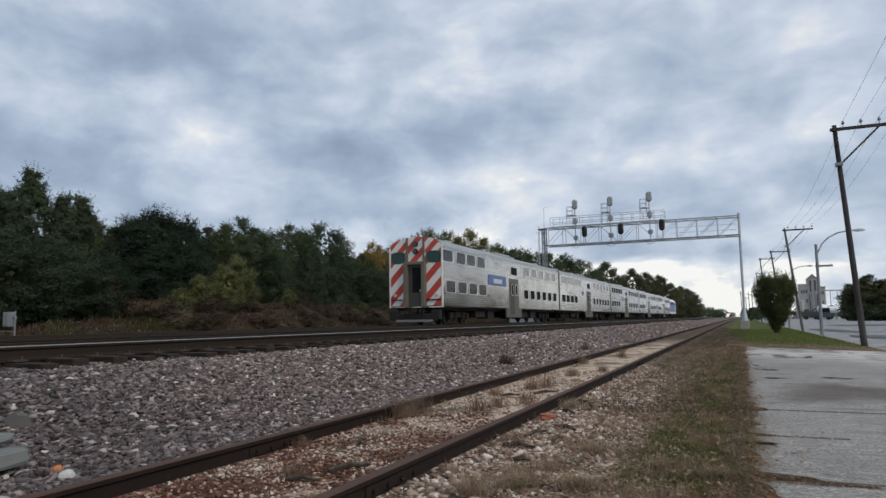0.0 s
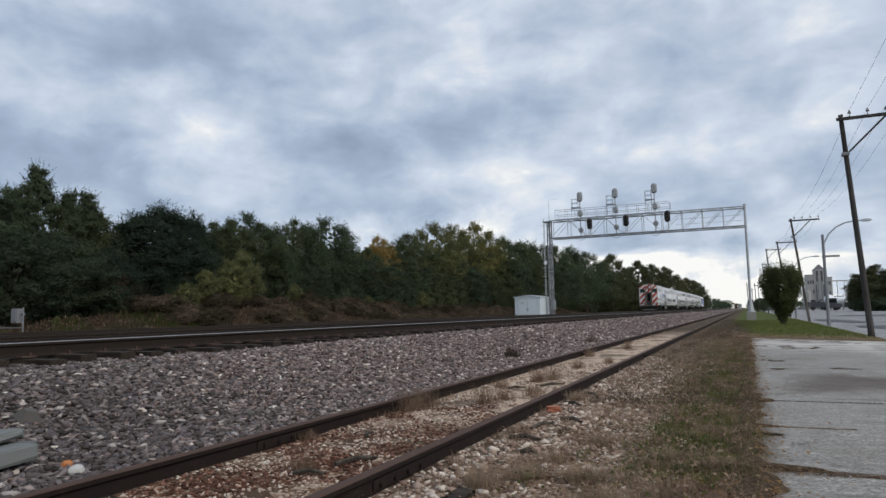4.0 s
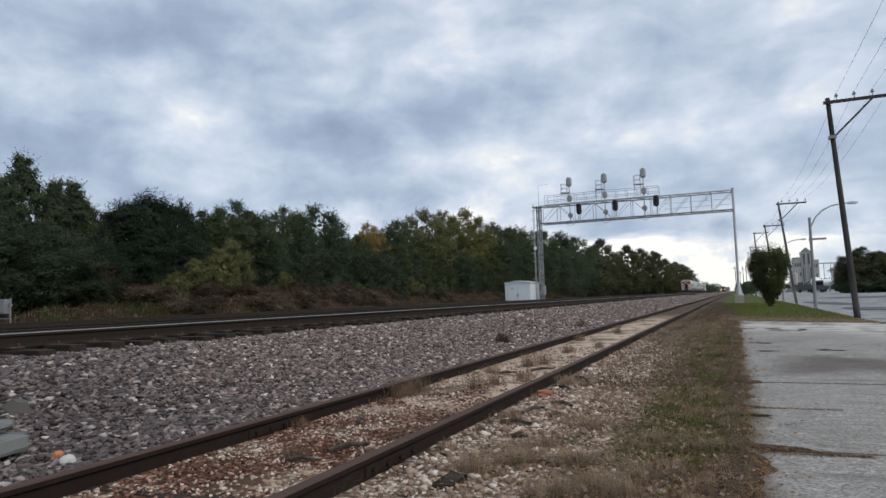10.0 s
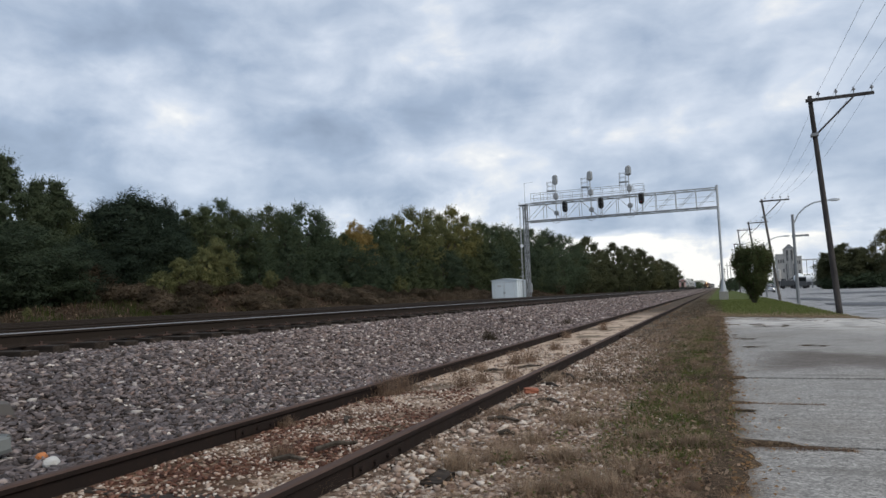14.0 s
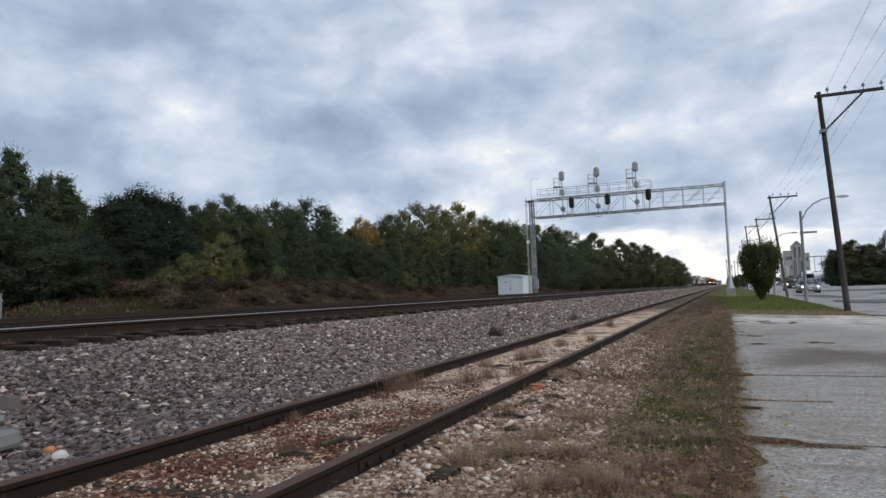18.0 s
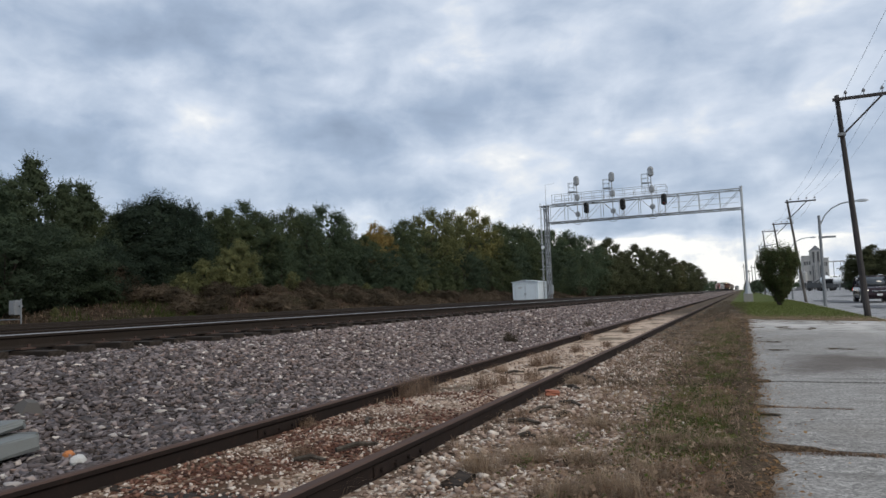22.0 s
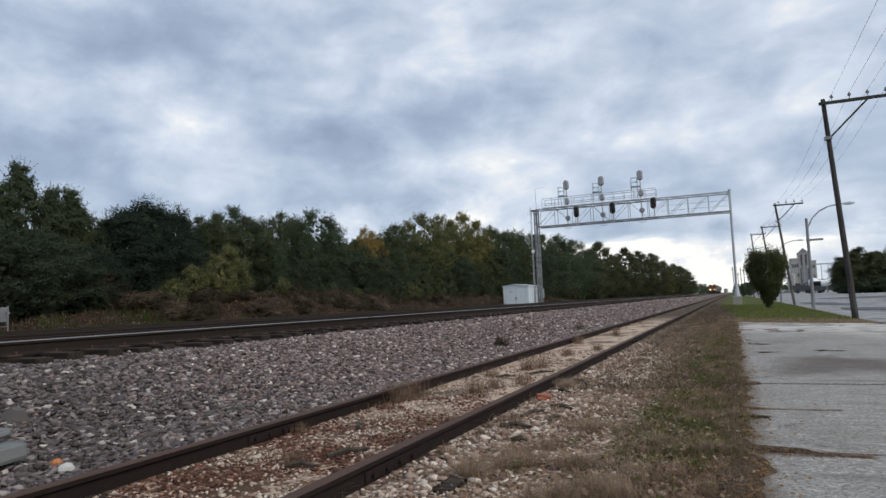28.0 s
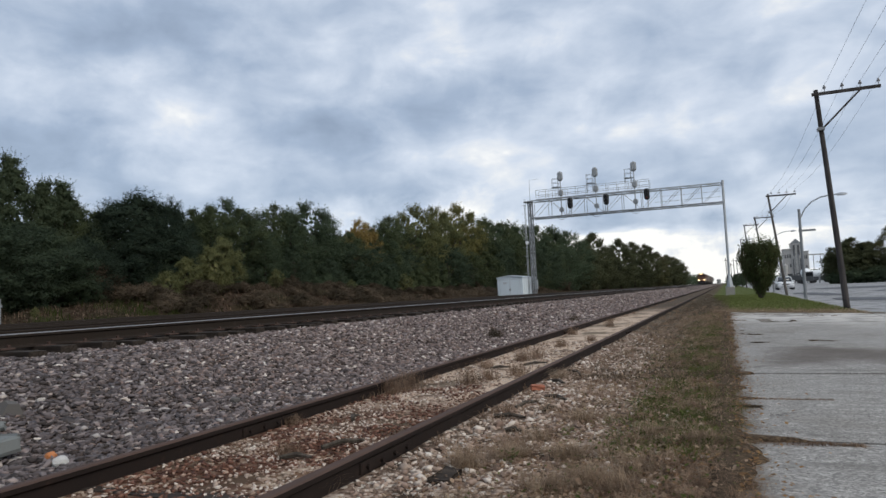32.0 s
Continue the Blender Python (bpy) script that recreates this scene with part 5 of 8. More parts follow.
def build_trees():
    for i, (key, w, base, lobes, mat, sp, rt) in enumerate((("oak", 8.4, 0.3, 30, "leafdark", 0, True), ("oak2", 8.0, 0.2, 28, "leafdark", 0, False), ("elm", 8.0, 0.2, 30, "leafmid", 0, True), ("willow", 8.4, 0.1, 30, "leafblue", 0, True),
                                                           ("dark", 8.2, 0.1, 34, "leafdeep", 0, False), ("feather", 7.4, 0.2, 40, "leafash", 1, False), ("yellow", 8.0, 0.4, 30, "leafolive", 0, True), ("gold", 7.8, 0.4, 30, "leafgold", 0, True), ("orange", 7.0, 0.5, 22, "leaforange", 0, True))):
        tree_form(key, i + 1, 10, w, base, lobes, 34, mat, sp, (0.09, 0.20), rt, 1.1)
    for key, sd, w, mat in (("far", 26, 6.8, "leaffar"), ("farmid", 27, 7.0, "leaffar"), ("oliv", 28, 7.2, "leafdull")):
        tree_form(key, sd, 10, w, 0.2, 36, 32, mat, 0, (0.10, 0.22), True, 1.12)
    for key, sd, mat in (("back", 14, "leafdark"), ("backmid", 15, "leafmid")):
        tree_form(key, sd, 10, 9.5, 0.0, 22, 12, mat, 0, (0.22, 0.42), True)
    tree_form("bush", 10, 3, 3.8, 0.05, 16, 14, "leafmid", 0, (0.08, 0.17))
    tree_form("bushy", 11, 3, 3.0, 0.05, 26, 22, "leafyellow", 0, (0.045, 0.10), True)
    tree_form("bushdark", 12, 3, 4.0, 0.05, 16, 14, "leafdark", 0, (0.08, 0.17))
    tree_form("brush", 13, 3, 4.0, 0.05, 12, 8, "brownbrush", 0, (0.05, 0.13))
    tree_form("brushtan", 23, 3, 4.2, 0.05, 12, 8, "tanbrush", 0, (0.05, 0.13))
    rng = np.random.default_rng(21)
    L = {"oak": "tall dark green broadleaf tree in the trackside wood", "oak2": "dense dark green broadleaf tree in the trackside wood", "elm": "mid green leafy tree in the trackside wood",
         "willow": "grey-green rounded tree in the trackside wood", "dark": "very dark green dense tree in the trackside wood", "feather": "tall grey-green tree with feathery top shoots",
         "yellow": "tree with yellowing autumn leaves in the wood", "gold": "tree with golden-yellow autumn crown in the wood", "orange": "small tree with orange autumn leaves", "far": "dark green tree in the trackside wood", "farmid": "green tree in the trackside wood", "oliv": "olive brown-tinged tree in the trackside wood", "back": "dark green tree deep in the wood", "backmid": "green tree deep in the wood"}
    # kind, place, height of the top, width of the crown
    front = [
        ("oak2", -31.0, 19.2, 7.4, 7.0), ("feather", -32.0, 21.2, 7.6, 5.4), ("feather", -32.5, 22.7, 9.0, 5.0), ("feather", -32.0, 24.1, 7.9, 4.4),
        ("feather", -32.0, 25.2, 8.0, 4.6), ("elm", -32.0, 25.8, 7.1, 3.6), ("willow", -28.8, 20.8, 5.2, 5.8), ("willow", -28.6, 18.9, 4.9, 5.5),
        ("oak2", -28.6, 21.9, 4.5, 4.5), ("oak2", -32.0, 27.4, 6.7, 5.0), ("dark", -30.5, 28.5, 7.8, 6.5), ("dark", -31.0, 27.5, 7.1, 5.0),
        ("dark", -31.5, 32.1, 7.8, 5.0), ("dark", -30.5, 29.8, 7.6, 4.5), ("dark", -29.0, 27.5, 5.5, 5.5), ("elm", -32.0, 34.8, 7.5, 5.0),
        ("oak", -32.0, 37.7, 8.6, 4.8), ("elm", -31.0, 35.1, 7.6, 4.5), ("oak2", -32.0, 40.9, 8.1, 5.5), ("elm", -31.0, 38.1, 7.8, 5.0),
        ("elm", -32.0, 43.6, 8.8, 5.0), ("oak", -32.0, 48.0, 9.5, 7.0), ("oak2", -31.0, 44.1, 8.5, 5.0), ("oak2", -31.5, 50.2, 8.4, 5.5),
        ("elm", -30.4, 52.0, 7.0, 5.0), ("orange", -31.4, 55.6, 8.5, 4.6), ("orange", -31.8, 57.6, 8.4, 4.0), ("oak", -30.4, 58.6, 7.0, 5.0), ("elm", -32.0, 63.1, 9.6, 7.5),
        ("yellow", -33.0, 71.1, 11.7, 8.5), ("yellow", -32.5, 76.5, 12.0, 8.0), ("gold", -33.0, 84.5, 13.3, 8.5), ("elm", -32.5, 89.6, 12.5, 9.0),
        ("oak", -32.5, 96.5, 12.2, 10.0), ("elm", -32.0, 101.9, 12.2, 9.0), ("oak2", -32.0, 106.9, 12.9, 10.0), ("oak", -32.0, 115.8, 12.9, 11.0),
        ("elm", -32.0, 122.4, 13.3, 11.0), ("oak2", -31.5, 133.8, 14.2, 12.0), ("oak", -31.0, 145.2, 13.9, 12.0), ("farmid", -31.0, 158.7, 12.4, 11.0),
        ("far", -30.5, 172.3, 15.3, 9.5), ("farmid", -30.0, 190.0, 12.6, 10.0), ("far", -29.5, 212.7, 16.1, 10.0), ("far", -29.0, 244.2, 16.9, 10.5),
        ("far", -28.0, 278.1, 17.8, 12.0), ("oliv", -28.0, 320.5, 15.8, 12.0), ("far", -27.0, 364.9, 16.9, 13.0), ("far", -27.0, 414.5, 17.5, 15.0),
        ("far", -27.0, 469.7, 14.7, 13.0)]
    for key, x, y, h, w in front:
        plant(key, x, y, h, rng.uniform(0, 360), L[key], group="trackside wood", width=w)
    y = 12.0
    while y < 380:
        key = ["back", "backmid", "back"][int(rng.integers(0, 3))]
        h = float(np.interp(y, [12, 22, 27, 40, 55, 80, 140, 380], [6.8, 7.4, 5.4, 7.7, 7.6, 10.0, 9.8, 10.0])) * rng.uniform(0.9, 1.02)
        plant(key, -36.5 + rng.uniform(-1.5, 1.5), y, h, rng.uniform(0, 360), L[key], group="trackside wood", wide=1.15)
        y += 3.4 + y * 0.02
    # half-grown trees before the tall ones
    y = 14.0
    while y < 120:
        key = ["willow", "oak2", "elm", "oak", "willow"][int(rng.integers(0, 5))]
        if y > 55:
            key = ["willow", "elm"][int(rng.integers(0, 2))]
        h = float(np.interp(y, [14, 25, 40, 60, 90, 120], [4.9, 4.9, 5.4, 5.8, 8.0, 9.5])) * rng.uniform(0.8, 1.12)
        if 22.5 < y < 31:
            key = "dark"
        plant(key, -29.2 + rng.uniform(-0.7, 0.7), y, h, rng.uniform(0, 360), L[key], group="trackside wood", wide=rng.uniform(1.0, 1.3))
        y += 3.0 + 0.02 * y
    # lower growth along the foot of the wood
    y = 10.0
    while y < 130:
        for x0, hh in ((-28.6, 3.6), (-27.0, 1.7), (-25.4, 0.9)):
            if rng.uniform() < 0.86:
                key = ["bushdark", "bush", "bushdark", "brush", "bushdark"][int(rng.integers(0, 5))]
                if x0 > -26 or (x0 > -28 and 26 < y < 60):
                    key = "brush" if rng.uniform() < 0.5 else "brushtan"
                lab = {"brushtan": "tan dried brush on the dirt bank", "bushdark": "dark green bush at the edge of the wood", "bush": "green bush at the edge of the wood", "brush": "brown dried brush on the dirt bank"}[key]
                x = x0 + rng.uniform(-0.8, 0.8)
                plant(key, x, y + rng.uniform(-1, 1), hh * rng.uniform(0.7, 1.15), rng.uniform(0, 360), lab, "bush", "edge bushes", name="bush")
        y += 1.9 + y * 0.011
    for x, y, h, w in ((-26.8, 31.2, 5.0, 0.85), (-26.4, 30.0, 4.3, 0.8), (-26.4, 28.0, 3.7, 0.9), (-26.0, 26.3, 2.9, 1.0), (-26.6, 29.0, 2.6, 1.2), (-26.2, 35.6, 3.2, 0.8), (-26.8, 46.0, 2.6, 0.9), (-27.0, 56.0, 3.2, 0.9), (-25.2, 18.6, 1.3, 0.8)):
        plant("bushy", x, y, h, rng.uniform(0, 360), "yellow-green bush on the dirt bank", "bush", "edge bushes", wide=w, name="bush")
    # small_brush: dry growth over the dirt mound
    for _ in range(170):
        y = 24 + 75 * rng.uniform(0, 1) ** 1.3
        x = rng.uniform(-27.0, -22.6)
        plant("brush" if rng.uniform() < 0.45 else "brushtan", x, y, gz(x, y).item() + rng.uniform(0.3, 0.85), rng.uniform(0, 360), "low brown dried brush on the dirt bank", "bush", "bank brush", name="bush", wide=2.2)
    # trees on the far side of the road
    for key, x, y, h, w, lab in (("far", 22.4, 150.0, 8.7, 9.0, "broad dark domed tree beyond the road"), ("far", 20.2, 151.0, 6.9, 6.0, "dark spreading tree beyond the road"), ("far", 24.6, 149.0, 7.6, 6.0, "dark green tree beyond the road"), ("far", 26.2, 152.0, 7.9, 6.0, "dark green tree beyond the road"), ("far", 22.0, 153.0, 7.8, 7.5, "dark green tree beyond the road"), ("oliv", 29.6, 150.0, 11.2, 6.0, "tree with rust-tinged leaves beyond the road"),
                                ("far", 29.0, 147.0, 6.6, 5.0, "dark green tree beyond the road"), ("farmid", 36.0, 152.0, 10.0, 9.0, "green tree beyond the road"), ("far", 44.0, 155.0, 10.0, 11.0, "dark green tree beyond the road")):
        plant(key, x, y, h, rng.uniform(0, 360), lab, group="roadside trees", z=0.0, width=w)
    for x, y, h, w in ((19.6, 149, 2.6, 1.6), (22.6, 147, 3.0, 1.8), (25.6, 146, 3.0, 1.8), (28.6, 146, 3.2, 1.8), (32.5, 148, 4.0, 2.2), (38.0, 150, 4.6, 2.2)):
        plant("bushdark", x, y, h, rng.uniform(0, 360), "dull green bush under the roadside trees", "bush", "roadside bushes", z=0.0, wide=w, name="bush")
    for x, y, h in ((3.4, 165, 2.6), (2.6, 190, 3.2), (5.0, 210, 3.4), (3.5, 240, 3.8), (1.5, 300, 4.6), (5.5, 280, 4.2), (2.6, 360, 5.0), (7.0, 340, 5.0)):
        plant("oak2", x, y, h, rng.uniform(0, 360), "distant dark green tree along the road", group="distant roadside trees", z=0.0)
    # far woods closing the view
    V, F, n = [], [], 0
    rng = np.random.default_rng(31)
    for _ in range(520):
        y = rng.uniform(850, 1500)
        x = rng.uniform(-420, -22) if rng.uniform() < 0.6 else rng.uniform(6, 520)
        if x > 0 and rng.uniform() < 0.3:
            y = rng.uniform(480, 800); x = rng.uniform(70, 420)
        h = rng.uniform(10, 17) if x < 0 else rng.uniform(7, 13)
        m = 60
        d = rng.normal(size=(m, 3)); d /= np.linalg.norm(d, axis=1, keepdims=True)
        pts = np.array([x, y, h * 0.5]) + d * np.array([h * 0.75, h * 0.75, h * 0.52]) * rng.uniform(0.6, 1, (m, 1))
        v, f = leaf_quads(rng, pts, rng.uniform(2.2, 4.6, m), 1.5)
        V.append(v); F.append(f + n); n += len(v)
    ob = part("far_woods", mesh_np("far_woods", np.concatenate(V), np.concatenate(F), "leafdark"), None)
    tagged(ob, "distant dark green woods along the horizon", "woods", kind="stuff")


def build_shrub():
    rng = np.random.default_rng(77)
    s = thing("shrub", pose(2.12, 49.4, gz(2.12, 49.4).item()), "large dense dark green upright shrub on the grass strip", "shrub")
    n_c = 250
    t = rng.uniform(0, 1, n_c) ** 0.78
    a = rng.uniform(0, 2 * np.pi, n_c)
    prof = np.interp(t, [0, 0.1, 0.3, 0.5, 0.7, 0.85, 1.0], [0.06, 0.24, 0.62, 0.98, 1.22, 1.26, 1.02])
    r = prof * np.sqrt(rng.uniform(0.2, 1, n_c))
    cen = np.stack([r * np.cos(a) + 0.10 * t, r * np.sin(a), 0.12 + t * 3.4], 1)
    m = 190
    d = rng.normal(size=(n_c * m, 3)); d /= np.linalg.norm(d, axis=1, keepdims=True)
    d *= (rng.uniform(0, 1, n_c * m) ** 0.5)[:, None] * np.array([0.30, 0.30, 0.46]) * np.repeat(np.clip(0.3 + 0.9 * prof, 0, 1), m)[:, None]
    pts = np.repeat(cen, m, 0) + d
    pts[:, 2] = np.maximum(pts[:, 2], 0.1)
    half = rng.uniform(size=len(pts)) < 0.72
    for nm, sel, mat in (("foliage", half, "leafbush"), ("bronze_foliage", ~half, "leafred")):
        nor = pts[sel] * np.array([0.7, 0.7, 0.0]) + d[sel] * 2.0 + np.array([0, 0, 0.45]) + rng.normal(size=(sel.sum(), 3)) * 0.25
        nor /= np.linalg.norm(nor, axis=1, keepdims=True) + 1e-6
        v, f = leaf_facing(rng, pts[sel], rng.uniform(0.05, 0.105, sel.sum()), nor, 0.5)
        part(nm, mesh_np(nm, v, f, mat), None, s)
    # upright shoots along the top
    q = rng.uniform(0, 2 * np.pi, 60)
    rr = rng.uniform(0, 1.15, 60)
    base = np.stack([rr * np.cos(q) + 0.1, rr * np.sin(q), np.full(60, 3.05)], 1)
    pts = np.repeat(base, 26, 0)
    pts[:, 2] += np.tile(np.linspace(0, 0.95, 26), 60) * np.repeat(rng.uniform(0.6, 1.3, 60), 26)
    pts += rng.normal(size=pts.shape) * 0.035
    v, f = leaf_quads(rng, pts, rng.uniform(0.06, 0.12, len(pts)), 0.9)
    part("shoot_tip", mesh_np("shoot_tip", v, f, "leafbush"), None, s)
    bm = bmesh.new()
    for _ in range(16):
        a = rng.uniform(0, 6.28); k = rng.uniform(0.2, 0.75)
        tube(bm, (0.08 * math.cos(a), 0.08 * math.sin(a), -0.1), (k * math.cos(a), k * math.sin(a), 1.4), 0.035, 0.015, 6)
    part("stem", bm, "bark", s)


# ---- trains ----
CAR_L, CAR_PITCH = 25.45, 25.9


def body_profile(hw=1.6, z0=0.95, eave=4.22, top=4.83):
    pts = [(-hw + 0.04, z0), (hw - 0.04, z0), (hw, z0 + 0.05), (hw, eave)]
    for a in np.linspace(0.12, 1.0, 7):
        t = a * math.pi / 2
        pts.append((hw - 0.55 * (1 - math.cos(t)), eave + 0.40 * math.sin(t)))
    pts += [(0.6, top - 0.04), (0.0, top)]
    return pts + [(-x, z) for x, z in pts[-2::-1] if x > 0][:-2] + [(-hw, z0 + 0.05)]


def clip_band(poly, nx, nz, lo, hi):
    """Part of a convex polygon between two parallel lines."""
    for s, lim in ((1, hi), (-1, -lo)):
        out = []
        for i, p in enumerate(poly):
            q = poly[(i + 1) % len(poly)]
            dp, dq = s * (p[0] * nx + p[1] * nz) - lim, s * (q[0] * nx + q[1] * nz) - lim
            if dp <= 0:
                out.append(p)
            if dp * dq < 0:
                f = dp / (dp - dq)
                out.append((p[0] + (q[0] - p[0]) * f, p[1] + (q[1] - p[1]) * f))
        poly = out
        if len(poly) < 3:
            return []
    return poly


def stripe_panel(parent, poly, y, side, width=0.30, start=0.0):
    """Diagonal red and white stripes over one flat panel of the car's end."""
    nx, nz = -0.72, 0.69
    vals = [p[0] * nx + p[1] * nz for p in poly]
    k = math.floor((min(vals) - start) / width)
    while start + k * width < max(vals):
        q = clip_band(poly, nx, nz, start + k * width, start + (k + 1) * width)
        if len(q) > 2:
            bm = bmesh.new()
            a = [bm.verts.new((x, y, z)) for x, z in q]
            b = [bm.verts.new((x, y + 0.02, z)) for x, z in q]
            bm.faces.new(a); bm.faces.new(b[::-1])
            for i in range(len(q)):
                bm.faces.new((a[i], a[(i + 1) % len(q)], b[(i + 1) % len(q)], b[i]))
            bmesh.ops.recalc_face_normals(bm, faces=bm.faces[:])
            part("stripe", bm, "red" if k % 2 else "stripewhite", parent)
        k += 1


def round_rect(w, h, r=0.12, n=4):
    pts = []
    for cx, cz, a0 in ((w / 2 - r, h / 2 - r, 0), (-w / 2 + r, h / 2 - r, 90), (-w / 2 + r, -h / 2 + r, 180), (w / 2 - r, -h / 2 + r, 270)):
        for i in range(n + 1):
            a = radians(a0 + 90 * i / n)
            pts.append((cx + r * math.cos(a), cz + r * math.sin(a)))
    return pts


def window_mesh(w, h, mat, depth=0.03, axis="x"):
    bm = bmesh.new()
    rings = []
    for sc, off in ((1.0, 0.0), (1.0, depth), (0.9, depth), (0.88, depth - 0.015)):
        rings.append([bm.verts.new((off, a * sc, b * sc)) for a, b in round_rect(w, h)])
    n = len(rings[0])
    for p, q in zip(rings, rings[1:]):
        for i in range(n):
            f = bm.faces.new((p[i], p[(i + 1) % n], q[(i + 1) % n], q[i]))
            f.material_index = 1
    bm.faces.new(rings[-1]).material_index = 0
    bmesh.ops.recalc_face_normals(bm, faces=bm.faces[:])
    me = bpy.data.meshes.new("window")
    bm.to_mesh(me); bm.free()
    me.materials.append(MATS[mat]); me.materials.append(MATS["gasket"])
    return me


def bogie(parent, y):
    b = part("bogie", boxes(((-1.0, y, 0.55), (0.16, 2.7, 0.32), 0.05), ((1.0, y, 0.55), (0.16, 2.7, 0.32), 0.05), ((0, y, 0.62), (2.1, 0.5, 0.3), 0.03)), "darkmetal", parent)
    for sy in (-1.25, 1.25):
        for sx in (-1.12, 1.12):
            part("axle_box", boxes(((sx, y + sy, 0.47), (0.14, 0.34, 0.34), 0.03)), "darkmetal", b)
            part("spring", tubes(((sx, y + sy * 0.45, 0.3), (sx, y + sy * 0.45, 0.75), 0.11, None, 8)), "darkmetal", b)
    for sy in (-1.25, 1.25):
        w = bmesh.new()
        for sx in (-0.76, 0.76):
            tube(w, (sx - 0.065, y + sy, 0.46), (sx + 0.065, y + sy, 0.46), 0.46, None, 20)
        tube(w, (-0.8, y + sy, 0.46), (0.8, y + sy, 0.46), 0.09, None, 8)
        part("wheelset", w, "darkmetal", b)


WIN = {}


def coach(cab, label, dark=False):
    c = thing("coach", pose(0, 0, 0), label, "railway coach", "passenger train coaches")
    if not WIN:
        WIN["up"] = window_mesh(1.12, 0.66, "glass")
        WIN["small"] = window_mesh(0.78, 0.62, "glass")
        WIN["sq"] = window_mesh(0.95, 0.6, "glass")
        WIN["sky"] = window_mesh(1.12, 0.66, "skyglass")
        WIN["pale"] = window_mesh(1.12, 0.66, "paleglass")
    bm = bmesh.new()
    prof = body_profile()
    sweep(bm, prof, [((0, 0.0, 0), 1, 1), ((0, CAR_L, 0), 1, 1)])
    me = bpy.data.meshes.new("body")
    bm.to_mesh(me); bm.free()
    me.materials.append(MATS["steelside"]); me.materials.append(MATS["roof"])
    for p in me.polygons:
        if p.center.z > 4.3:
            p.material_index = 1
    part("body", me, None, c, "ribbed stainless steel body")
    # fluting: thin raised ribs along the side, broken by the door
    for sx in (-1, 1):
        bm = bmesh.new()
        for z in list(np.arange(1.06, 1.66, 0.12)) + list(np.arange(2.56, 3.2, 0.16)):
            spans = ((0.05, 11.4), (13.7, CAR_L - 0.05))
            if cab and 2.4 < z < 3.05:
                spans = ((0.05, 7.1), (13.7, CAR_L - 0.05))
            for a, b in spans:
                box(bm, (sx * 1.5945, (a + b) / 2, z), (0.02, b - a, 0.1))
        ob = part("fluting", bm, "steelside", c)
        ob["kind"] = "stuff"
        part("belt_rail", boxes(((sx * 1.612, CAR_L / 2, 4.2), (0.03, CAR_L - 0.1, 0.06)), ((sx * 1.612, CAR_L / 2, 3.32), (0.025, CAR_L - 0.1, 0.05))), "steelside", c)
        # doors: two tall leaves, low step; near leaf coloured dark for the recess's shade
        rec = part("door_surround", boxes(((sx * 1.6, 12.5, 1.78), (0.05, 2.1, 2.6), 0.02)), "doorgrey", c)
        part("step_skirt", boxes(((sx * 1.55, 12.5, 0.68), (0.14, 3.4, 0.62), 0.03)), "doorgrey", c)
        for k in (-0.44, 0.44):
            d = part("door", boxes(((sx * 1.615, 12.5 + k, 1.72), (0.05, 0.82, 2.25), 0.015)), "doorshade" if k < 0 else "doorgrey", rec)
        for k in (-0.44, 0.44):
            q = part("door_window", WIN["small"], None, c)
            q.location, q.scale = (sx * 1.635, 12.5 + k, 2.3), (sx, 0.62, 1.3)
        q = part("window", WIN["sq"], None, c)
        q.location, q.scale = (sx * 1.59, 12.6, 3.60), (sx, 1.7, 1.05)
        if cab:
            ups, lows = [0.62, 2.55, 4.12, 5.85], [1.0, 2.72, 4.42, 6.05]
        else:
            ups, lows = [1.4, 3.1, 4.8, 6.5, 8.2], [1.4, 3.1, 4.8, 6.5]
        ups = ups + [15.7 + 2.02 * i for i in range(5)]
        lows = lows + [15.5 + 1.7 * i for i in range(6)]
        for y in ups:
            q = part("window", WIN["up" if dark else "sky" if y > 10 or not cab else "pale"], None, c)
            q.location, q.scale = (sx * 1.59, y + (0.1 if cab and y < 10 else 0), 3.76), (sx, 1.36, 1.06)
        for y in lows:
            q = part("window", WIN["pale" if cab and y < 10 else "up"], None, c)
            q.location, q.scale = (sx * 1.59, y + (0.1 if cab and y < 10 else 0), 2.08), (sx, 1.32 if y < 10 else 1.12, 1.08)
        part("side_emblem", boxes(((sx * 1.615, 8.95 if cab else 9.6, 2.78), (0.03, 3.5 if cab else 0.8, 0.66 if cab else 0.4))), "blue", c, "plain blue panel")
        if cab:
            part("emblem_shape", boxes(((sx * 1.632, 9.0, 2.74), (0.02, 1.7, 0.30), 0.01)), "gasket", c)
    for y in (3.2, 9.5, 15.5, 22.2):
        part("roof_vent", boxes(((0.35, y, 4.84), (0.5, 0.9, 0.14), 0.04)), "roof", c)
    part("roof_unit", boxes(((0, 12.5, 4.8), (1.7, 3.2, 0.2), 0.06)), "roof", c)
    # underframe
    part("underframe", boxes(((0, CAR_L / 2, 0.9), (2.5, CAR_L - 0.6, 0.2))), "darkmetal", c)
    for y, s, z in ((6.6, 1.6, 0.7), (8.6, 1.2, 0.62), (16.0, 1.8, 0.68), (18.4, 1.3, 0.62)):
        for sx in (-0.85, 0.85):
            part("equipment_box", boxes(((sx, y, z - 0.05), (0.8, s, 0.5), 0.03)), "darkmetal", c)
    for y in (3.4, CAR_L - 3.4):
        bogie(c, y)
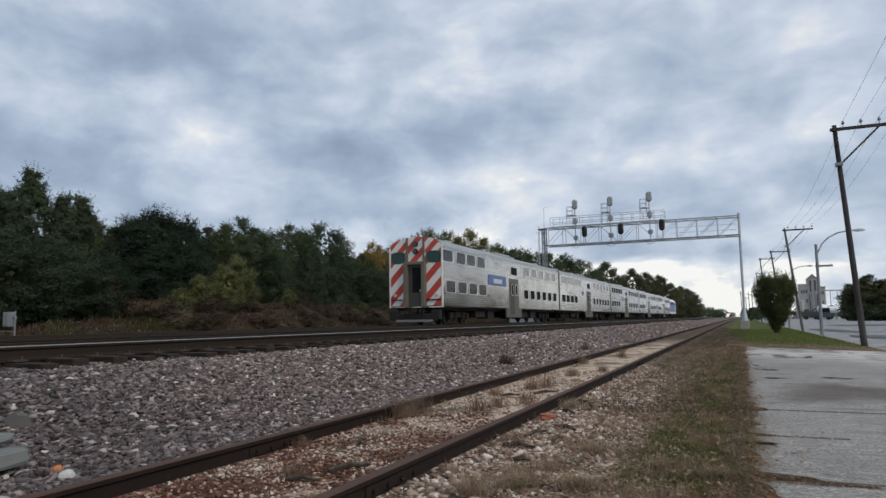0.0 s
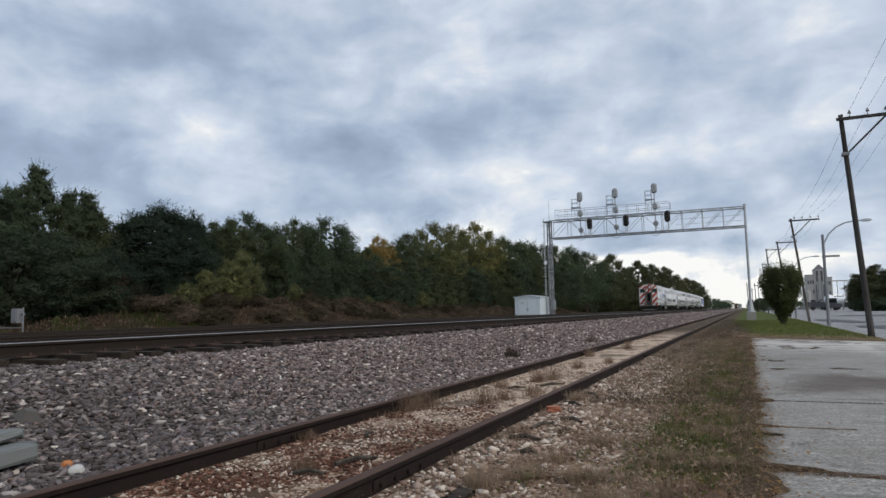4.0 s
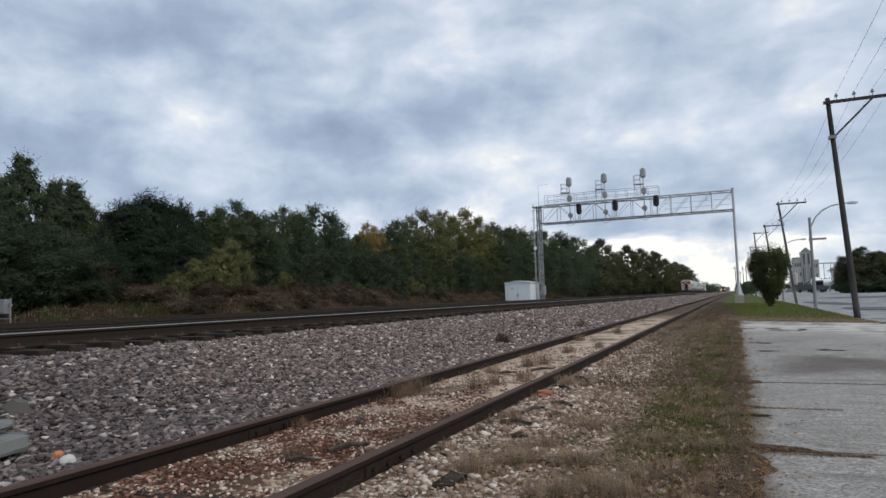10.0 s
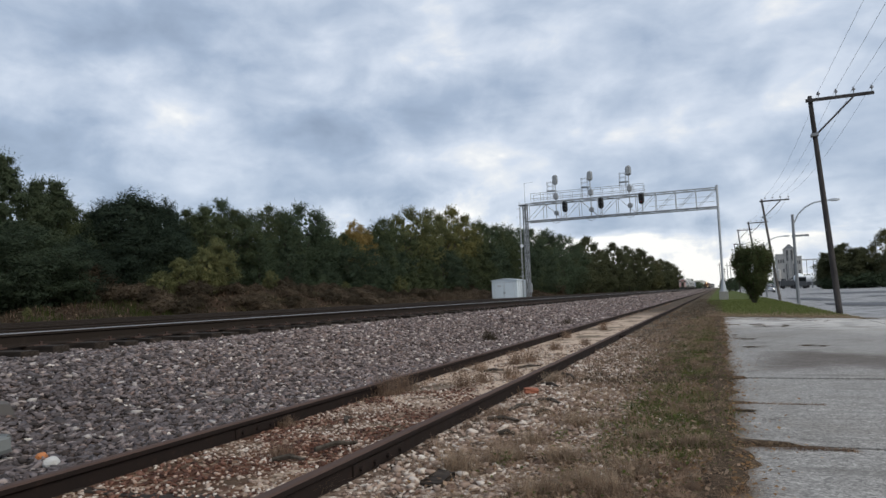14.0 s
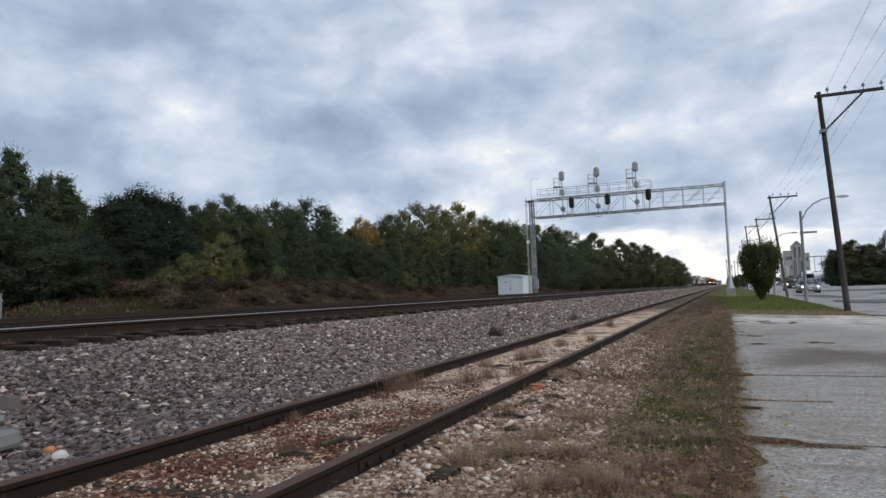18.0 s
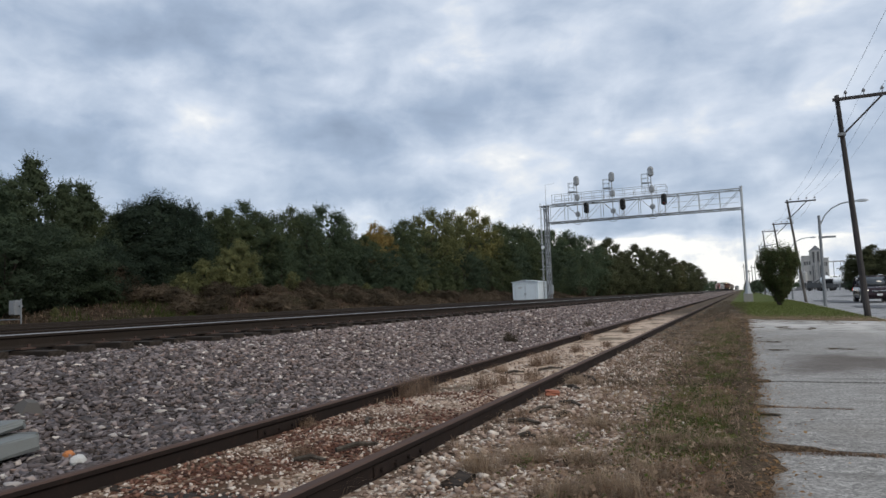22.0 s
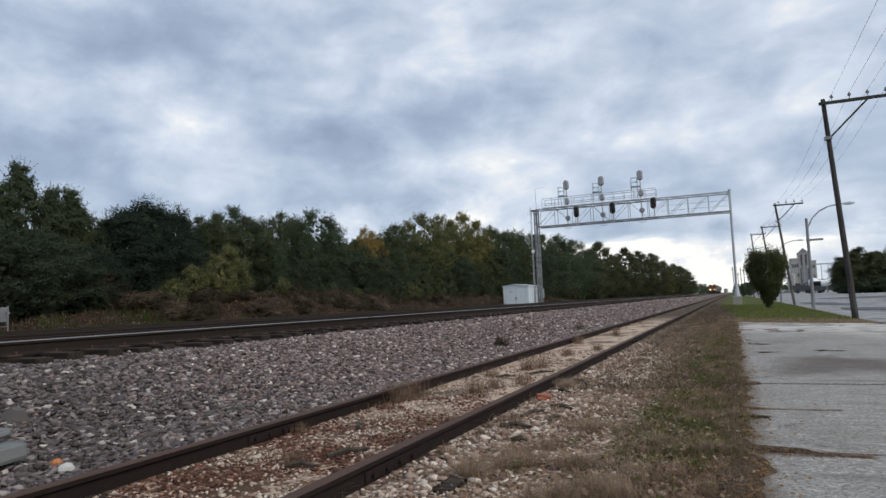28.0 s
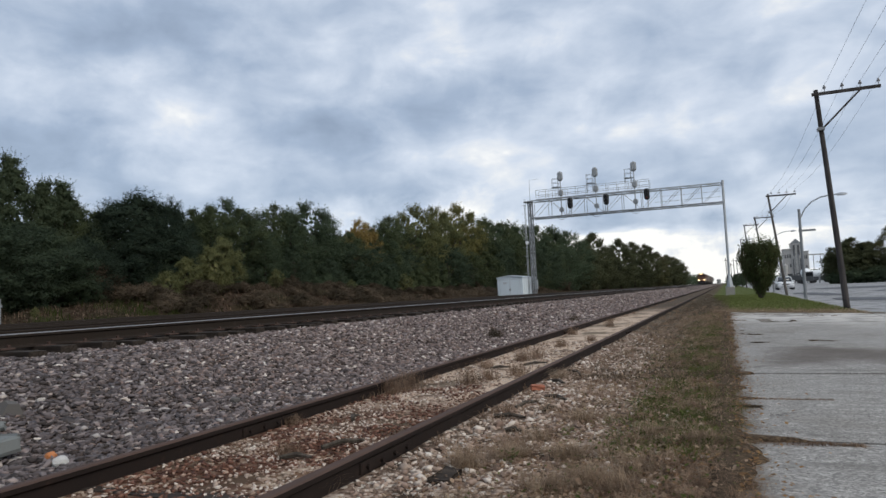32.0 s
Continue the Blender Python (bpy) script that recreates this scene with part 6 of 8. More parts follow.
    for y, s in ((0.0, -1), (CAR_L, 1)):
        part("coupler", boxes(((0, y + s * 0.22, 0.82), (0.26, 0.5, 0.28), 0.05)), "darkmetal", c)
        if not (cab and y == 0.0):
            part("diaphragm", boxes(((0, y + s * 0.12, 2.05), (1.2, 0.24, 2.3), 0.05)), "rubber", c)
    if cab:
        cab_end(c)
    else:
        part("end_door", boxes(((0, -0.02, 2.05), (0.9, 0.05, 2.1), 0.02)), "endgrey", c)
    return c


def cab_end(c):
    y = -0.03
    part("end_wall", boxes(((0, 0.02, 2.6), (3.1, 0.06, 3.2))), "endgrey", c)
    for s in (-1, 1):
        xa, xb = (0.50, 1.58) if s > 0 else (-1.58, -0.50)
        # lower and upper striped panels beside the end door
        stripe_panel(c, [(xa, 1.05), (xb, 1.05), (xb, 3.40), (xa, 3.40)], y, s, 0.36)
        if s > 0:
            poly = [(0.50, 3.98), (1.59, 3.98), (1.58, 4.30), (1.30, 4.58), (0.98, 4.72), (0.50, 4.79)]
        else:
            poly = [(-0.50, 3.98), (-0.50, 4.79), (-0.98, 4.72), (-1.30, 4.58), (-1.58, 4.30), (-1.59, 3.98)]
        stripe_panel(c, poly, y, s, 0.30)
        stripe_panel(c, [(xa, 3.40), (xa + 0.1, 3.40), (xa + 0.1, 3.98), (xa, 3.98)] if s > 0 else [(xb - 0.1, 3.40), (xb, 3.40), (xb, 3.98), (xb - 0.1, 3.98)], y, s, 0.36)
        bm = bmesh.new()
        pr = round_rect(0.74, 0.62, 0.2)
        a = [bm.verts.new((x + s * 1.08, y - 0.03, z + 3.69)) for x, z in pr]
        b = [bm.verts.new((x * 1.08 + s * 1.08, y + 0.03, z * 1.1 + 3.69)) for x, z in pr]
        bm.faces.new(a)
        for i in range(len(pr)):
            bm.faces.new((a[i], a[(i + 1) % len(pr)], b[(i + 1) % len(pr)], b[i]))
        bmesh.ops.recalc_face_normals(bm, faces=bm.faces[:])
        part("cab_window", bm, "greenglass", c, "green tinted cab window")
        part("grab_rail", tubes(((s * 0.6, y - 0.08, 1.15), (s * 0.6, y - 0.08, 1.75), 0.02, None, 6)), "stripewhite", c)
        part("step_board", boxes(((s * 1.05, y - 0.05, 1.38), (0.9, 0.06, 0.05))), "darkmetal", c)
        part("marker_lamp", tubes(((s * 1.25, y - 0.07, 1.62), (s * 1.25, y, 1.62), 0.08, 0.1, 12)), "lampglass", c)
        part("corner_post", boxes(((s * 1.57, 0.0, 2.6), (0.09, 0.1, 3.3), 0.03)), "stripewhite", c)
        part("pilot_step", boxes(((s * 1.25, -0.1, 0.55), (0.5, 0.35, 0.5), 0.03)), "darkmetal", c)
    # centre: recessed end door in a grey collar, colour darkened for the recess's shade
    part("collar", boxes(((-0.53, -0.12, 2.12), (0.24, 0.30, 2.35), 0.04), ((0.53, -0.12, 2.12), (0.24, 0.30, 2.35), 0.04), ((0, -0.12, 3.36), (1.30, 0.30, 0.18), 0.04)), "endgrey", c, "grey gangway collar")
    d = part("end_door", boxes(((0, -0.02, 2.1), (0.82, 0.04, 2.2), 0.01)), "doorshade", c)
    part("door_window", boxes(((0.06, -0.05, 2.45), (0.5, 0.03, 1.35), 0.01)), "glass", d)
    part("door_handle", boxes(((0.3, -0.09, 1.85), (0.05, 0.05, 0.16), 0.01)), "chrome", d)
    for x in (-0.5, 0.5):
        part("head_post", boxes(((x, y - 0.03, 4.1), (0.12, 0.08, 1.38), 0.03)), "endgrey", c)
    stripe_panel(c, [(-0.44, 3.45), (0.44, 3.45), (0.44, 4.80), (-0.44, 4.80)], y, 1, 0.32, 0.1)
    for z in (4.02, 4.42):
        hl = part("headlamp", tubes(((0.0, y - 0.10, z), (0.0, y, z), 0.15, 0.17, 16)), "black", c)
        part("lens", tubes(((0.0, y - 0.115, z), (0.0, y - 0.10, z), 0.09, 0.09, 12)), "carglass", hl)
    part("horn", tubes(((0.1, 0.3, 4.85), (0.1, 0.0, 5.0), 0.04, 0.09, 8)), "galvdark", c)
    part("pilot", boxes(((0, -0.2, 0.42), (2.7, 0.12, 0.42), 0.03)), "darkmetal", c, "dark steel pilot plate")
    part("pilot_edge", boxes(((0, -0.27, 0.24), (2.2, 0.05, 0.12), 0.01)), "galvdark", c)
    for x in (-0.55, -0.35, 0.35, 0.55):
        bm = bmesh.new()
        pts = [(x, -0.2, 0.9), (x * 1.1, -0.38, 0.6), (x, -0.3, 0.45)]
        for p, q in zip(pts, pts[1:]):
            tube(bm, p, q, 0.03, None, 6)
        part("air_hose", bm, "rubber", c)


def passenger_locomotive():
    c = thing("locomotive", pose(0, 0, 0), "blue and grey diesel passenger locomotive leading the train", "locomotive")
    bm = bmesh.new()
    sweep(bm, [(-1.5, 1.1), (1.5, 1.1), (1.55, 1.3), (1.55, 3.9), (1.2, 4.4), (0.6, 4.6), (-0.6, 4.6), (-1.2, 4.4), (-1.55, 3.9), (-1.55, 1.3)], [((0, 0.2, 0), 1, 1), ((0, 15.2, 0), 1, 1), ((0, 16.6, 0), 0.94, 0.9)])
    part("body", bm, "whitepaint", c)
    for s in (-1, 1):
        part("side_band", boxes(((s * 1.56, 6.9, 2.6), (0.03, 13.2, 2.1)), ), "blue", c)
        for y in (3.0, 5.5, 8.0, 10.5):
            part("grille", boxes(((s * 1.57, y, 3.5), (0.03, 1.6, 0.7))), "darkmetal", c)
        part("cab_window", boxes(((s * 1.57, 14.0, 3.3), (0.03, 1.0, 0.7))), "glass", c)
    part("rear_panel", boxes(((0, 0.17, 2.8), (2.9, 0.06, 2.9))), "blue", c)
    part("roof_fan", tubes(((0, 3.5, 4.55), (0, 3.5, 4.75), 0.7, None, 16), ((0, 6.0, 4.55), (0, 6.0, 4.75), 0.7, None, 16)), "darkmetal", c)
    part("exhaust", boxes(((0, 9.0, 4.65), (0.6, 1.2, 0.3), 0.05)), "darkmetal", c)
    part("fuel_tank", boxes(((0, 8.3, 0.75), (2.6, 4.0, 0.7), 0.08)), "darkmetal", c)
    part("underframe", boxes(((0, 8.4, 1.08), (2.7, 16.0, 0.16))), "darkmetal", c)
    for y in (3.2, 13.4):
        bogie(c, y)
    part("coupler", boxes(((0, 0.0, 0.85), (0.26, 0.5, 0.28), 0.05)), "darkmetal", c)
    return c


def freight_locomotive():
    """Front at y = 0, body behind it along +y."""
    c = thing("freight_locomotive", pose(0, 0, 0), "orange and dark diesel freight locomotive with lit headlamps", "locomotive")
    bm = bmesh.new()
    sweep(bm, [(-0.95, 1.5), (0.95, 1.5), (0.95, 2.6), (0.7, 2.95), (-0.7, 2.95), (-0.95, 2.6)], [((0, 0.5, 0), 0.95, 1), ((0, 2.4, 0), 1, 1.02)])
    part("nose", bm, "orange", c)
    bm = bmesh.new()
    sweep(bm, [(-1.5, 1.5), (1.5, 1.5), (1.5, 3.9), (1.15, 4.4), (0.5, 4.6), (-0.5, 4.6), (-1.15, 4.4), (-1.5, 3.9)], [((0, 2.3, 0), 1, 1), ((0, 5.0, 0), 1, 1)])
    part("cab", bm, "orange", c)
    bm = bmesh.new()
    sweep(bm, [(-0.95, 1.5), (0.95, 1.5), (0.95, 4.0), (0.7, 4.3), (-0.7, 4.3), (-0.95, 4.0)], [((0, 5.0, 0), 1, 1), ((0, 20.5, 0), 1, 1)])
    part("hood", bm, "orange", c)
    part("band", boxes(((0, 12.7, 3.5), (1.94, 15.0, 0.5))), "black", c)
    for x in (-1.0, -0.36, 0.36, 1.0):
        part("windscreen", boxes(((x, 2.26, 3.65), (0.5, 0.06, 0.5), 0.01)), "glass", c)
    part("frame", boxes(((0, 10.8, 1.32), (3.0, 21.4, 0.36))), "black", c)
    part("plow", boxes(((0, -0.1, 0.55), (2.9, 0.3, 0.7), 0.05)), "black", c)
    part("front_step", boxes(((0, 0.15, 1.15), (2.9, 0.3, 0.5), 0.03)), "black", c)
    for x in (-0.16, 0.16):
        part("headlamp", tubes(((x, 2.14, 4.28), (x, 2.25, 4.28), 0.13, None, 12)), "trainlamp", c, "bright headlamp")
    for x in (-1.05, 1.05):
        part("ditch_light", tubes(((x, -0.02, 1.75), (x, 0.15, 1.75), 0.15, None, 12)), "trainlamp", c, "bright ditch light")
        part("lamp_bracket", boxes(((x, 0.2, 1.55), (0.25, 0.2, 0.35))), "black", c)
    for y in (7.5, 9.5, 16.0, 18.0):
        part("roof_fan", tubes(((0, y, 4.25), (0, y, 4.5), 0.6, None, 14)), "darkmetal", c)
    part("radiator", boxes(((0, 18.2, 3.9), (2.9, 3.6, 0.7), 0.1)), "orange", c)
    part("fuel_tank", boxes(((0, 10.5, 0.75), (2.7, 5.0, 0.7), 0.1)), "black", c)
    for y in (3.6, 17.6):
        bogie(c, y)
    for s in (-1.42, 1.42):
        bm = bmesh.new()
        tube(bm, (s, 5.2, 2.5), (s, 21.0, 2.5), 0.025, None, 5)
        for y in np.arange(5.2, 21.1, 1.5):
            tube(bm, (s, float(y), 1.5), (s, float(y), 2.5), 0.02, None, 5)
        part("handrail", bm, "stripewhite", c)
    return c


def hopper(mat):
    c = thing("freight_car", pose(0, 0, 0), "covered hopper freight car behind the locomotive", "freight car", "freight cars")
    bm = bmesh.new()
    sweep(bm, [(-1.5, 1.6), (1.5, 1.6), (1.55, 2.4), (1.55, 4.2), (0.8, 4.6), (-0.8, 4.6), (-1.55, 4.2), (-1.55, 2.4)], [((0, 0.6, 0.6), 1, 0.85), ((0, 1.6, 0), 1, 1), ((0, 16.2, 0), 1, 1), ((0, 17.2, 0.6), 1, 0.85)])
    part("body", bm, mat, c)
    for y in np.arange(1.8, 16.3, 1.2):
        for s in (-1, 1):
            part("rib", boxes(((s * 1.57, float(y), 3.0), (0.08, 0.1, 2.4))), mat, c)
    for y in (3.4, 7.0, 10.8, 14.4):
        part("outlet", boxes(((0, y, 1.25), (1.9, 1.4, 0.7), 0.05)), mat, c)
    part("frame", boxes(((0, 8.9, 1.1), (2.4, 17.4, 0.2))), "darkmetal", c)
    part("hatch", boxes(((0, 8.9, 4.66), (0.7, 14.0, 0.12), 0.03)), mat, c)
    for y in (2.0, 15.8):
        bogie(c, y)
    return c


# ---- road vehicles ----
def road_car(name, label, category, paint, L, W, H, suv=False, lamps=True):
    """Front at -y."""
    c = thing(name, pose(0, 0, 0), label, category, "cars on the road")
    hw = W / 2
    zb = 0.24 if suv else 0.18
    belt = H * (0.60 if suv else 0.62)
    hood = H * (0.58 if suv else 0.52)
    rings = [(-0.5, 0.86, zb + 0.12, hood * 0.80), (-0.485, 0.93, zb + 0.02, hood * 0.90), (-0.44, 0.985, zb, hood * 0.965), (-0.34, 1.0, zb, hood), (-0.19, 1.0, zb, belt * 1.0), (0.2, 1.0, zb, belt * 1.02), (0.38, 0.99, zb, belt * 1.02), (0.47, 0.95, zb + 0.04, belt * (1.02 if suv else 0.97)), (0.5, 0.88, zb + 0.14, belt * 0.9)]
    bm = bmesh.new()
    loops = []
    for f, w, lo, hi in rings:
        y = f * L
        x = hw * w
        prof = [(-x * 0.9, lo), (x * 0.9, lo), (x * 0.98, lo + 0.1), (x, lo + (hi - lo) * 0.45), (x * 0.97, hi - 0.10), (x * 0.88, hi - 0.02), (x * 0.5, hi + 0.02), (-x * 0.5, hi + 0.02), (-x * 0.88, hi - 0.02), (-x * 0.97, hi - 0.10), (-x, lo + (hi - lo) * 0.45), (-x * 0.98, lo + 0.1)]
        loops.append([bm.verts.new((a, y, b)) for a, b in prof])
    n = len(loops[0])
    for a, b in zip(loops, loops[1:]):
        for i in range(n):
            bm.faces.new((a[i], a[(i + 1) % n], b[(i + 1) % n], b[i]))
    bm.faces.new(loops[0]); bm.faces.new(loops[-1][::-1])
    bmesh.ops.recalc_face_normals(bm, faces=bm.faces[:])
    part("body", bm, paint, c, "", True)
    # cabin: glass box under a painted roof
    def cabin(k, z0, z1, grow, mat, nm, ys):
        bm = bmesh.new()
        lo = [bm.verts.new((x * hw * grow[0], y * L, z0)) for x, y in ((-1, ys[0]), (1, ys[0]), (1, ys[1]), (-1, ys[1]))]
        hi = [bm.verts.new((x * hw * grow[1], y * L, z1)) for x, y in ((-1, ys[2]), (1, ys[2]), (1, ys[3]), (-1, ys[3]))]
        bm.faces.new(hi); bm.faces.new(lo[::-1])
        for i in range(4):
            bm.faces.new((lo[i], lo[(i + 1) % 4], hi[(i + 1) % 4], hi[i]))
        bmesh.ops.recalc_face_normals(bm, faces=bm.faces[:])
        bmesh.ops.bevel(bm, geom=bm.edges[:], offset=0.03, segments=2, affect="EDGES")
        return part(nm, bm, mat, c, "", True)
    rear = (0.44, 0.40) if suv else (0.43, 0.20)
    f0, f1 = (-0.20, -0.06) if suv else (-0.23, -0.01)
    cabin(0, belt - 0.05, H - 0.06, (0.92, 0.70), "carglass", "glasshouse", (f0, rear[0], f1, rear[1]))
    cabin(1, H - 0.09, H, (0.76, 0.70), paint, "roof", (f1 - 0.004, rear[1] + 0.004, f1 + 0.02, rear[1] - 0.02))
    bm = bmesh.new()
    for s in (-1, 1):
        for (ya, yb) in ((f0, f1), (rear[0], rear[1]), (0.10, 0.10)):
            tube(bm, (s * hw * 0.925, ya * L, belt - 0.03), (s * hw * 0.755, yb * L, H - 0.06), 0.04, None, 6)
    part("pillars", bm, paint, c)
    part("grille", boxes(((0, -0.497 * L, hood * 0.70), (W * 0.42, 0.04, hood * 0.16), 0.02)), "black", c)
    part("grille_bar", boxes(((0, -0.503 * L, hood * 0.74), (W * 0.44, 0.03, 0.03), 0.01)), "chrome", c)
    part("lower_grille", boxes(((0, -0.492 * L, zb + 0.16), (W * 0.66, 0.06, 0.16), 0.03)), "black", c)
    part("bumper", boxes(((0, -0.49 * L, zb + 0.28), (W * 0.9, 0.12, 0.12), 0.04)), paint, c)
    part("number_plate", boxes(((0, -0.508 * L, zb + 0.27), (0.31, 0.02, 0.13))), "plate", c)
    for s in (-1, 1):
        h = part("headlight", boxes(((s * hw * 0.72, -0.478 * L, hood * 0.80), (0.34, 0.16, 0.14), 0.04)), "lampglass", c)
        if lamps:
            part("bulb", tubes(((s * hw * 0.72, -0.500 * L - 0.03, hood * 0.80), (s * hw * 0.72, -0.48 * L, hood * 0.80), 0.055, None, 10)), "lamp", h, "lit headlamp")
        part("mirror", boxes(((s * (hw + 0.09), f0 * L * 0.62, belt + 0.06), (0.2, 0.1, 0.14), 0.03)), paint, c)
        part("tail_light", boxes(((s * hw * 0.78, 0.49 * L, belt * 0.82), (0.3, 0.08, 0.16), 0.02)), "marker", c)
        for y in (-0.32 * L, 0.30 * L):
            r = 0.36 if suv else 0.32
            w = part("wheel", tubes(((s * (hw - 0.23), y, r), (s * (hw + 0.005), y, r), r, None, 22)), "rubber", c)
            part("rim", tubes(((s * (hw - 0.1), y, r), (s * (hw + 0.012), y, r), r * 0.66, r * 0.6, 14)), "chrome", w)
            part("arch", tubes(((s * (hw - 0.25), y, r + 0.02), (s * (hw + 0.002), y, r + 0.02), r + 0.06, None, 22)), "black", c)
    if suv:
        for s in (-1, 1):
            part("roof_rail", tubes(((s * hw * 0.62, -0.02 * L, H + 0.05), (s * hw * 0.62, 0.36 * L, H + 0.05), 0.025, None, 6)), "chrome", c)
    return c


# ---- far plant beyond the road ----
def build_plant():
    p = thing("concrete_plant", pose(28.4, 330, 0), "tall grey concrete batching plant tower with side blocks", "industrial building")
    part("main_block", boxes(((-2.6, 0, 7.1), (4.0, 8, 14.2), 0.1)), "silo", p)
    part("main_block", boxes(((3.4, 1.0, 6.5), (3.6, 8, 13.0), 0.1)), "silo", p)
    tower = part("tower", boxes(((0.5, -0.8, 8.3), (3.9, 7, 16.6), 0.1)), "silo", p)
    bm = bmesh.new()
    sweep(bm, [(-2.15, 0), (2.15, 0), (1.5, 0.5), (0, 2.0), (-1.5, 0.5)], [((0.5, -4.5, 16.6), 1, 1), ((0.5, 2.9, 16.6), 1, 1)])
    part("tower_roof", bm, "galvdark", p)
    part("cornice", boxes(((0.5, -0.8, 16.5), (4.3, 7.4, 0.25))), "silo", p)
    for x, z, w, h in ((-0.35, 13.6, 0.8, 4.6), (1.35, 13.6, 0.8, 4.6), (-0.9, 6.0, 0.35, 8.0), (1.9, 6.0, 0.35, 8.0)):
        part("louvre", boxes(((x, -4.36, z), (w, 0.2, h), 0.04)), "silodark", tower)
    for x, z in ((-3.8, 11.2), (-2.9, 11.2), (-2.0, 11.2), (2.5, 10.6), (3.4, 10.6), (4.3, 10.6), (-3.8, 7.2), (-2.0, 7.2), (2.8, 6.4), (4.2, 6.4)):
        part("window", boxes(((x, -4.06 if x < 0 else -3.06, z), (0.5, 0.2, 1.5))), "silodark", p)
    part("parapet", boxes(((-2.6, -0.1, 14.3), (4.3, 8.4, 0.25))), "silo", p)
    part("parapet", boxes(((3.4, 0.9, 13.1), (3.9, 8.4, 0.25))), "silo", p)
    part("downpipe", tubes(((-0.2, -4.5, 2.0), (-0.2, -4.5, 13.8), 0.14, None, 6), ((1.2, -4.5, 2.0), (1.2, -4.5, 12.0), 0.14, None, 6)), "galvdark", p)
    part("conveyor", boxes(((8.0, -2, 11.5), (6.4, 0.5, 0.5))), "silo", p)
    part("conveyor_leg", tubes(((7.0, -2, 0), (7.0, -2, 11.3), 0.12, None, 8)), "galvdark", p)
    part("conveyor_leg", tubes(((9.6, -2, 0), (9.6, -2, 11.3), 0.12, None, 8)), "galvdark", p)
    for i in range(5):
        part("yard_frame", tubes(((6.4 + 1.8 * i, -8, 0), (6.4 + 1.8 * i, -8, 4.2 + (i % 2) * 1.4), 0.2, None, 6), ((6.4 + 1.8 * i, -8, 3.6), (8.2 + 1.8 * i, -8, 4.8), 0.15, None, 6)), "silodark", p)
    for x, h in ((-5.6, 6.4), (-4.2, 7.2)):
        part("silo_bin", tubes(((x, -5, 2.2), (x, -5, h), 0.9, None, 16), ((x, -5, h), (x, -5, h + 0.8), 0.9, 0.2, 16), ((x, -5, 0.9), (x, -5, 2.2), 0.3, 0.9, 16)), "silo", p)
    v = thing("storage_tank", pose(21.6, 200, 0), "white horizontal storage tank on legs in the yard", "tank")
    part("shell", tubes(((-2.4, 0, 2.5), (1.6, 0, 2.5), 0.85, None, 18), ((1.6, 0, 2.5), (1.95, 0, 2.5), 0.85, 0.4, 18)), "whitepaint", v)
    for x in (-1.8, 1.0):
        part("leg", boxes(((x, 0, 0.85), (0.25, 1.3, 1.7))), "galvdark", v)
    for k, (x, y, w, h, mat, nm, lab) in enumerate(((39.0, 260, 16.0, 3.4, "silodark", "warehouse", "low grey warehouse behind the trees"), (-5.1, 640, 3.2, 3.4, "silo", "house", "small distant pale house by the line"))):
        b = thing(nm, pose(x, y, 0), lab, "building", "far buildings")
        part("wall", boxes(((0, 0, h / 2), (w, 6, h))), mat, b)
        bm = bmesh.new()
        sweep(bm, [(-w / 2 - 0.3, 0), (w / 2 + 0.3, 0), (w / 2 - 0.6, 1.0), (-w / 2 + 0.6, 1.0)], [((0, -3.2, h), 1, 1), ((0, 3.2, h), 1, 1)])
        part("roof", bm, "galvdark", b)
        for i in range(int(w // 2)):
            part("window", boxes(((-w / 2 + 1 + 2 * i, -3.03, h * 0.55), (0.9, 0.1, 1.0))), "glass", b)
    g = thing("yard_machinery", pose(21.5, 255, 0), "dark aggregate hoppers and sloping conveyor in the plant yard", "machinery")
    for x, h in ((-2.9, 2.5), (-1.2, 3.1), (0.7, 2.3), (2.4, 3.4)):
        part("hopper", tubes(((x, 0, 1.0), (x, 0, h), 0.35, 0.85, 8)), "cardark", g)
        for a, b in ((-0.6, -0.6), (0.6, -0.6), (-0.6, 0.6), (0.6, 0.6)):
            part("leg", tubes(((x + a, b, 0), (x + a, b, h - 0.3), 0.08, None, 6)), "darkmetal", g)
    part("conveyor", tubes(((-3.6, -1.2, 0.5), (3.4, -1.2, 4.3), 0.28, None, 6)), "silodark", g)
    part("conveyor_prop", tubes(((2.2, -1.2, 0), (2.2, -1.2, 3.6), 0.09, None, 6)), "darkmetal", g)
    part("gravel_heap", tubes(((-4.6, -2.0, 0), (-4.6, -2.0, 1.3), 2.0, 0.2, 14)), "silodark", g)
    t = thing("mixer_truck", pose(18.6, 190, 0, 0, 0, 90), "parked mixer truck with pale drum", "truck")
    part("drum", tubes(((-2.2, 0, 2.2), (0.0, 0, 2.6), 0.7, 1.25, 16), ((0.0, 0, 2.6), (1.8, 0, 2.9), 1.25, 0.6, 16)), "whitepaint", t)
    part("cab", boxes(((-3.6, 0, 1.75), (1.7, 2.3, 2.3), 0.15)), "cardark", t)
    part("windscreen", boxes(((-4.45, 0, 2.2), (0.06, 1.9, 0.8))), "glass", t)
    part("chassis", boxes(((-0.8, 0, 0.85), (7.0, 1.1, 0.35))), "cardark", t)
    for x in (-3.4, 0.4, 1.7):
        for s in (-1, 1):
            part("wheel", tubes(((x, s * 0.85, 0.5), (x, s * 1.18, 0.5), 0.5, None, 16)), "rubber", t)
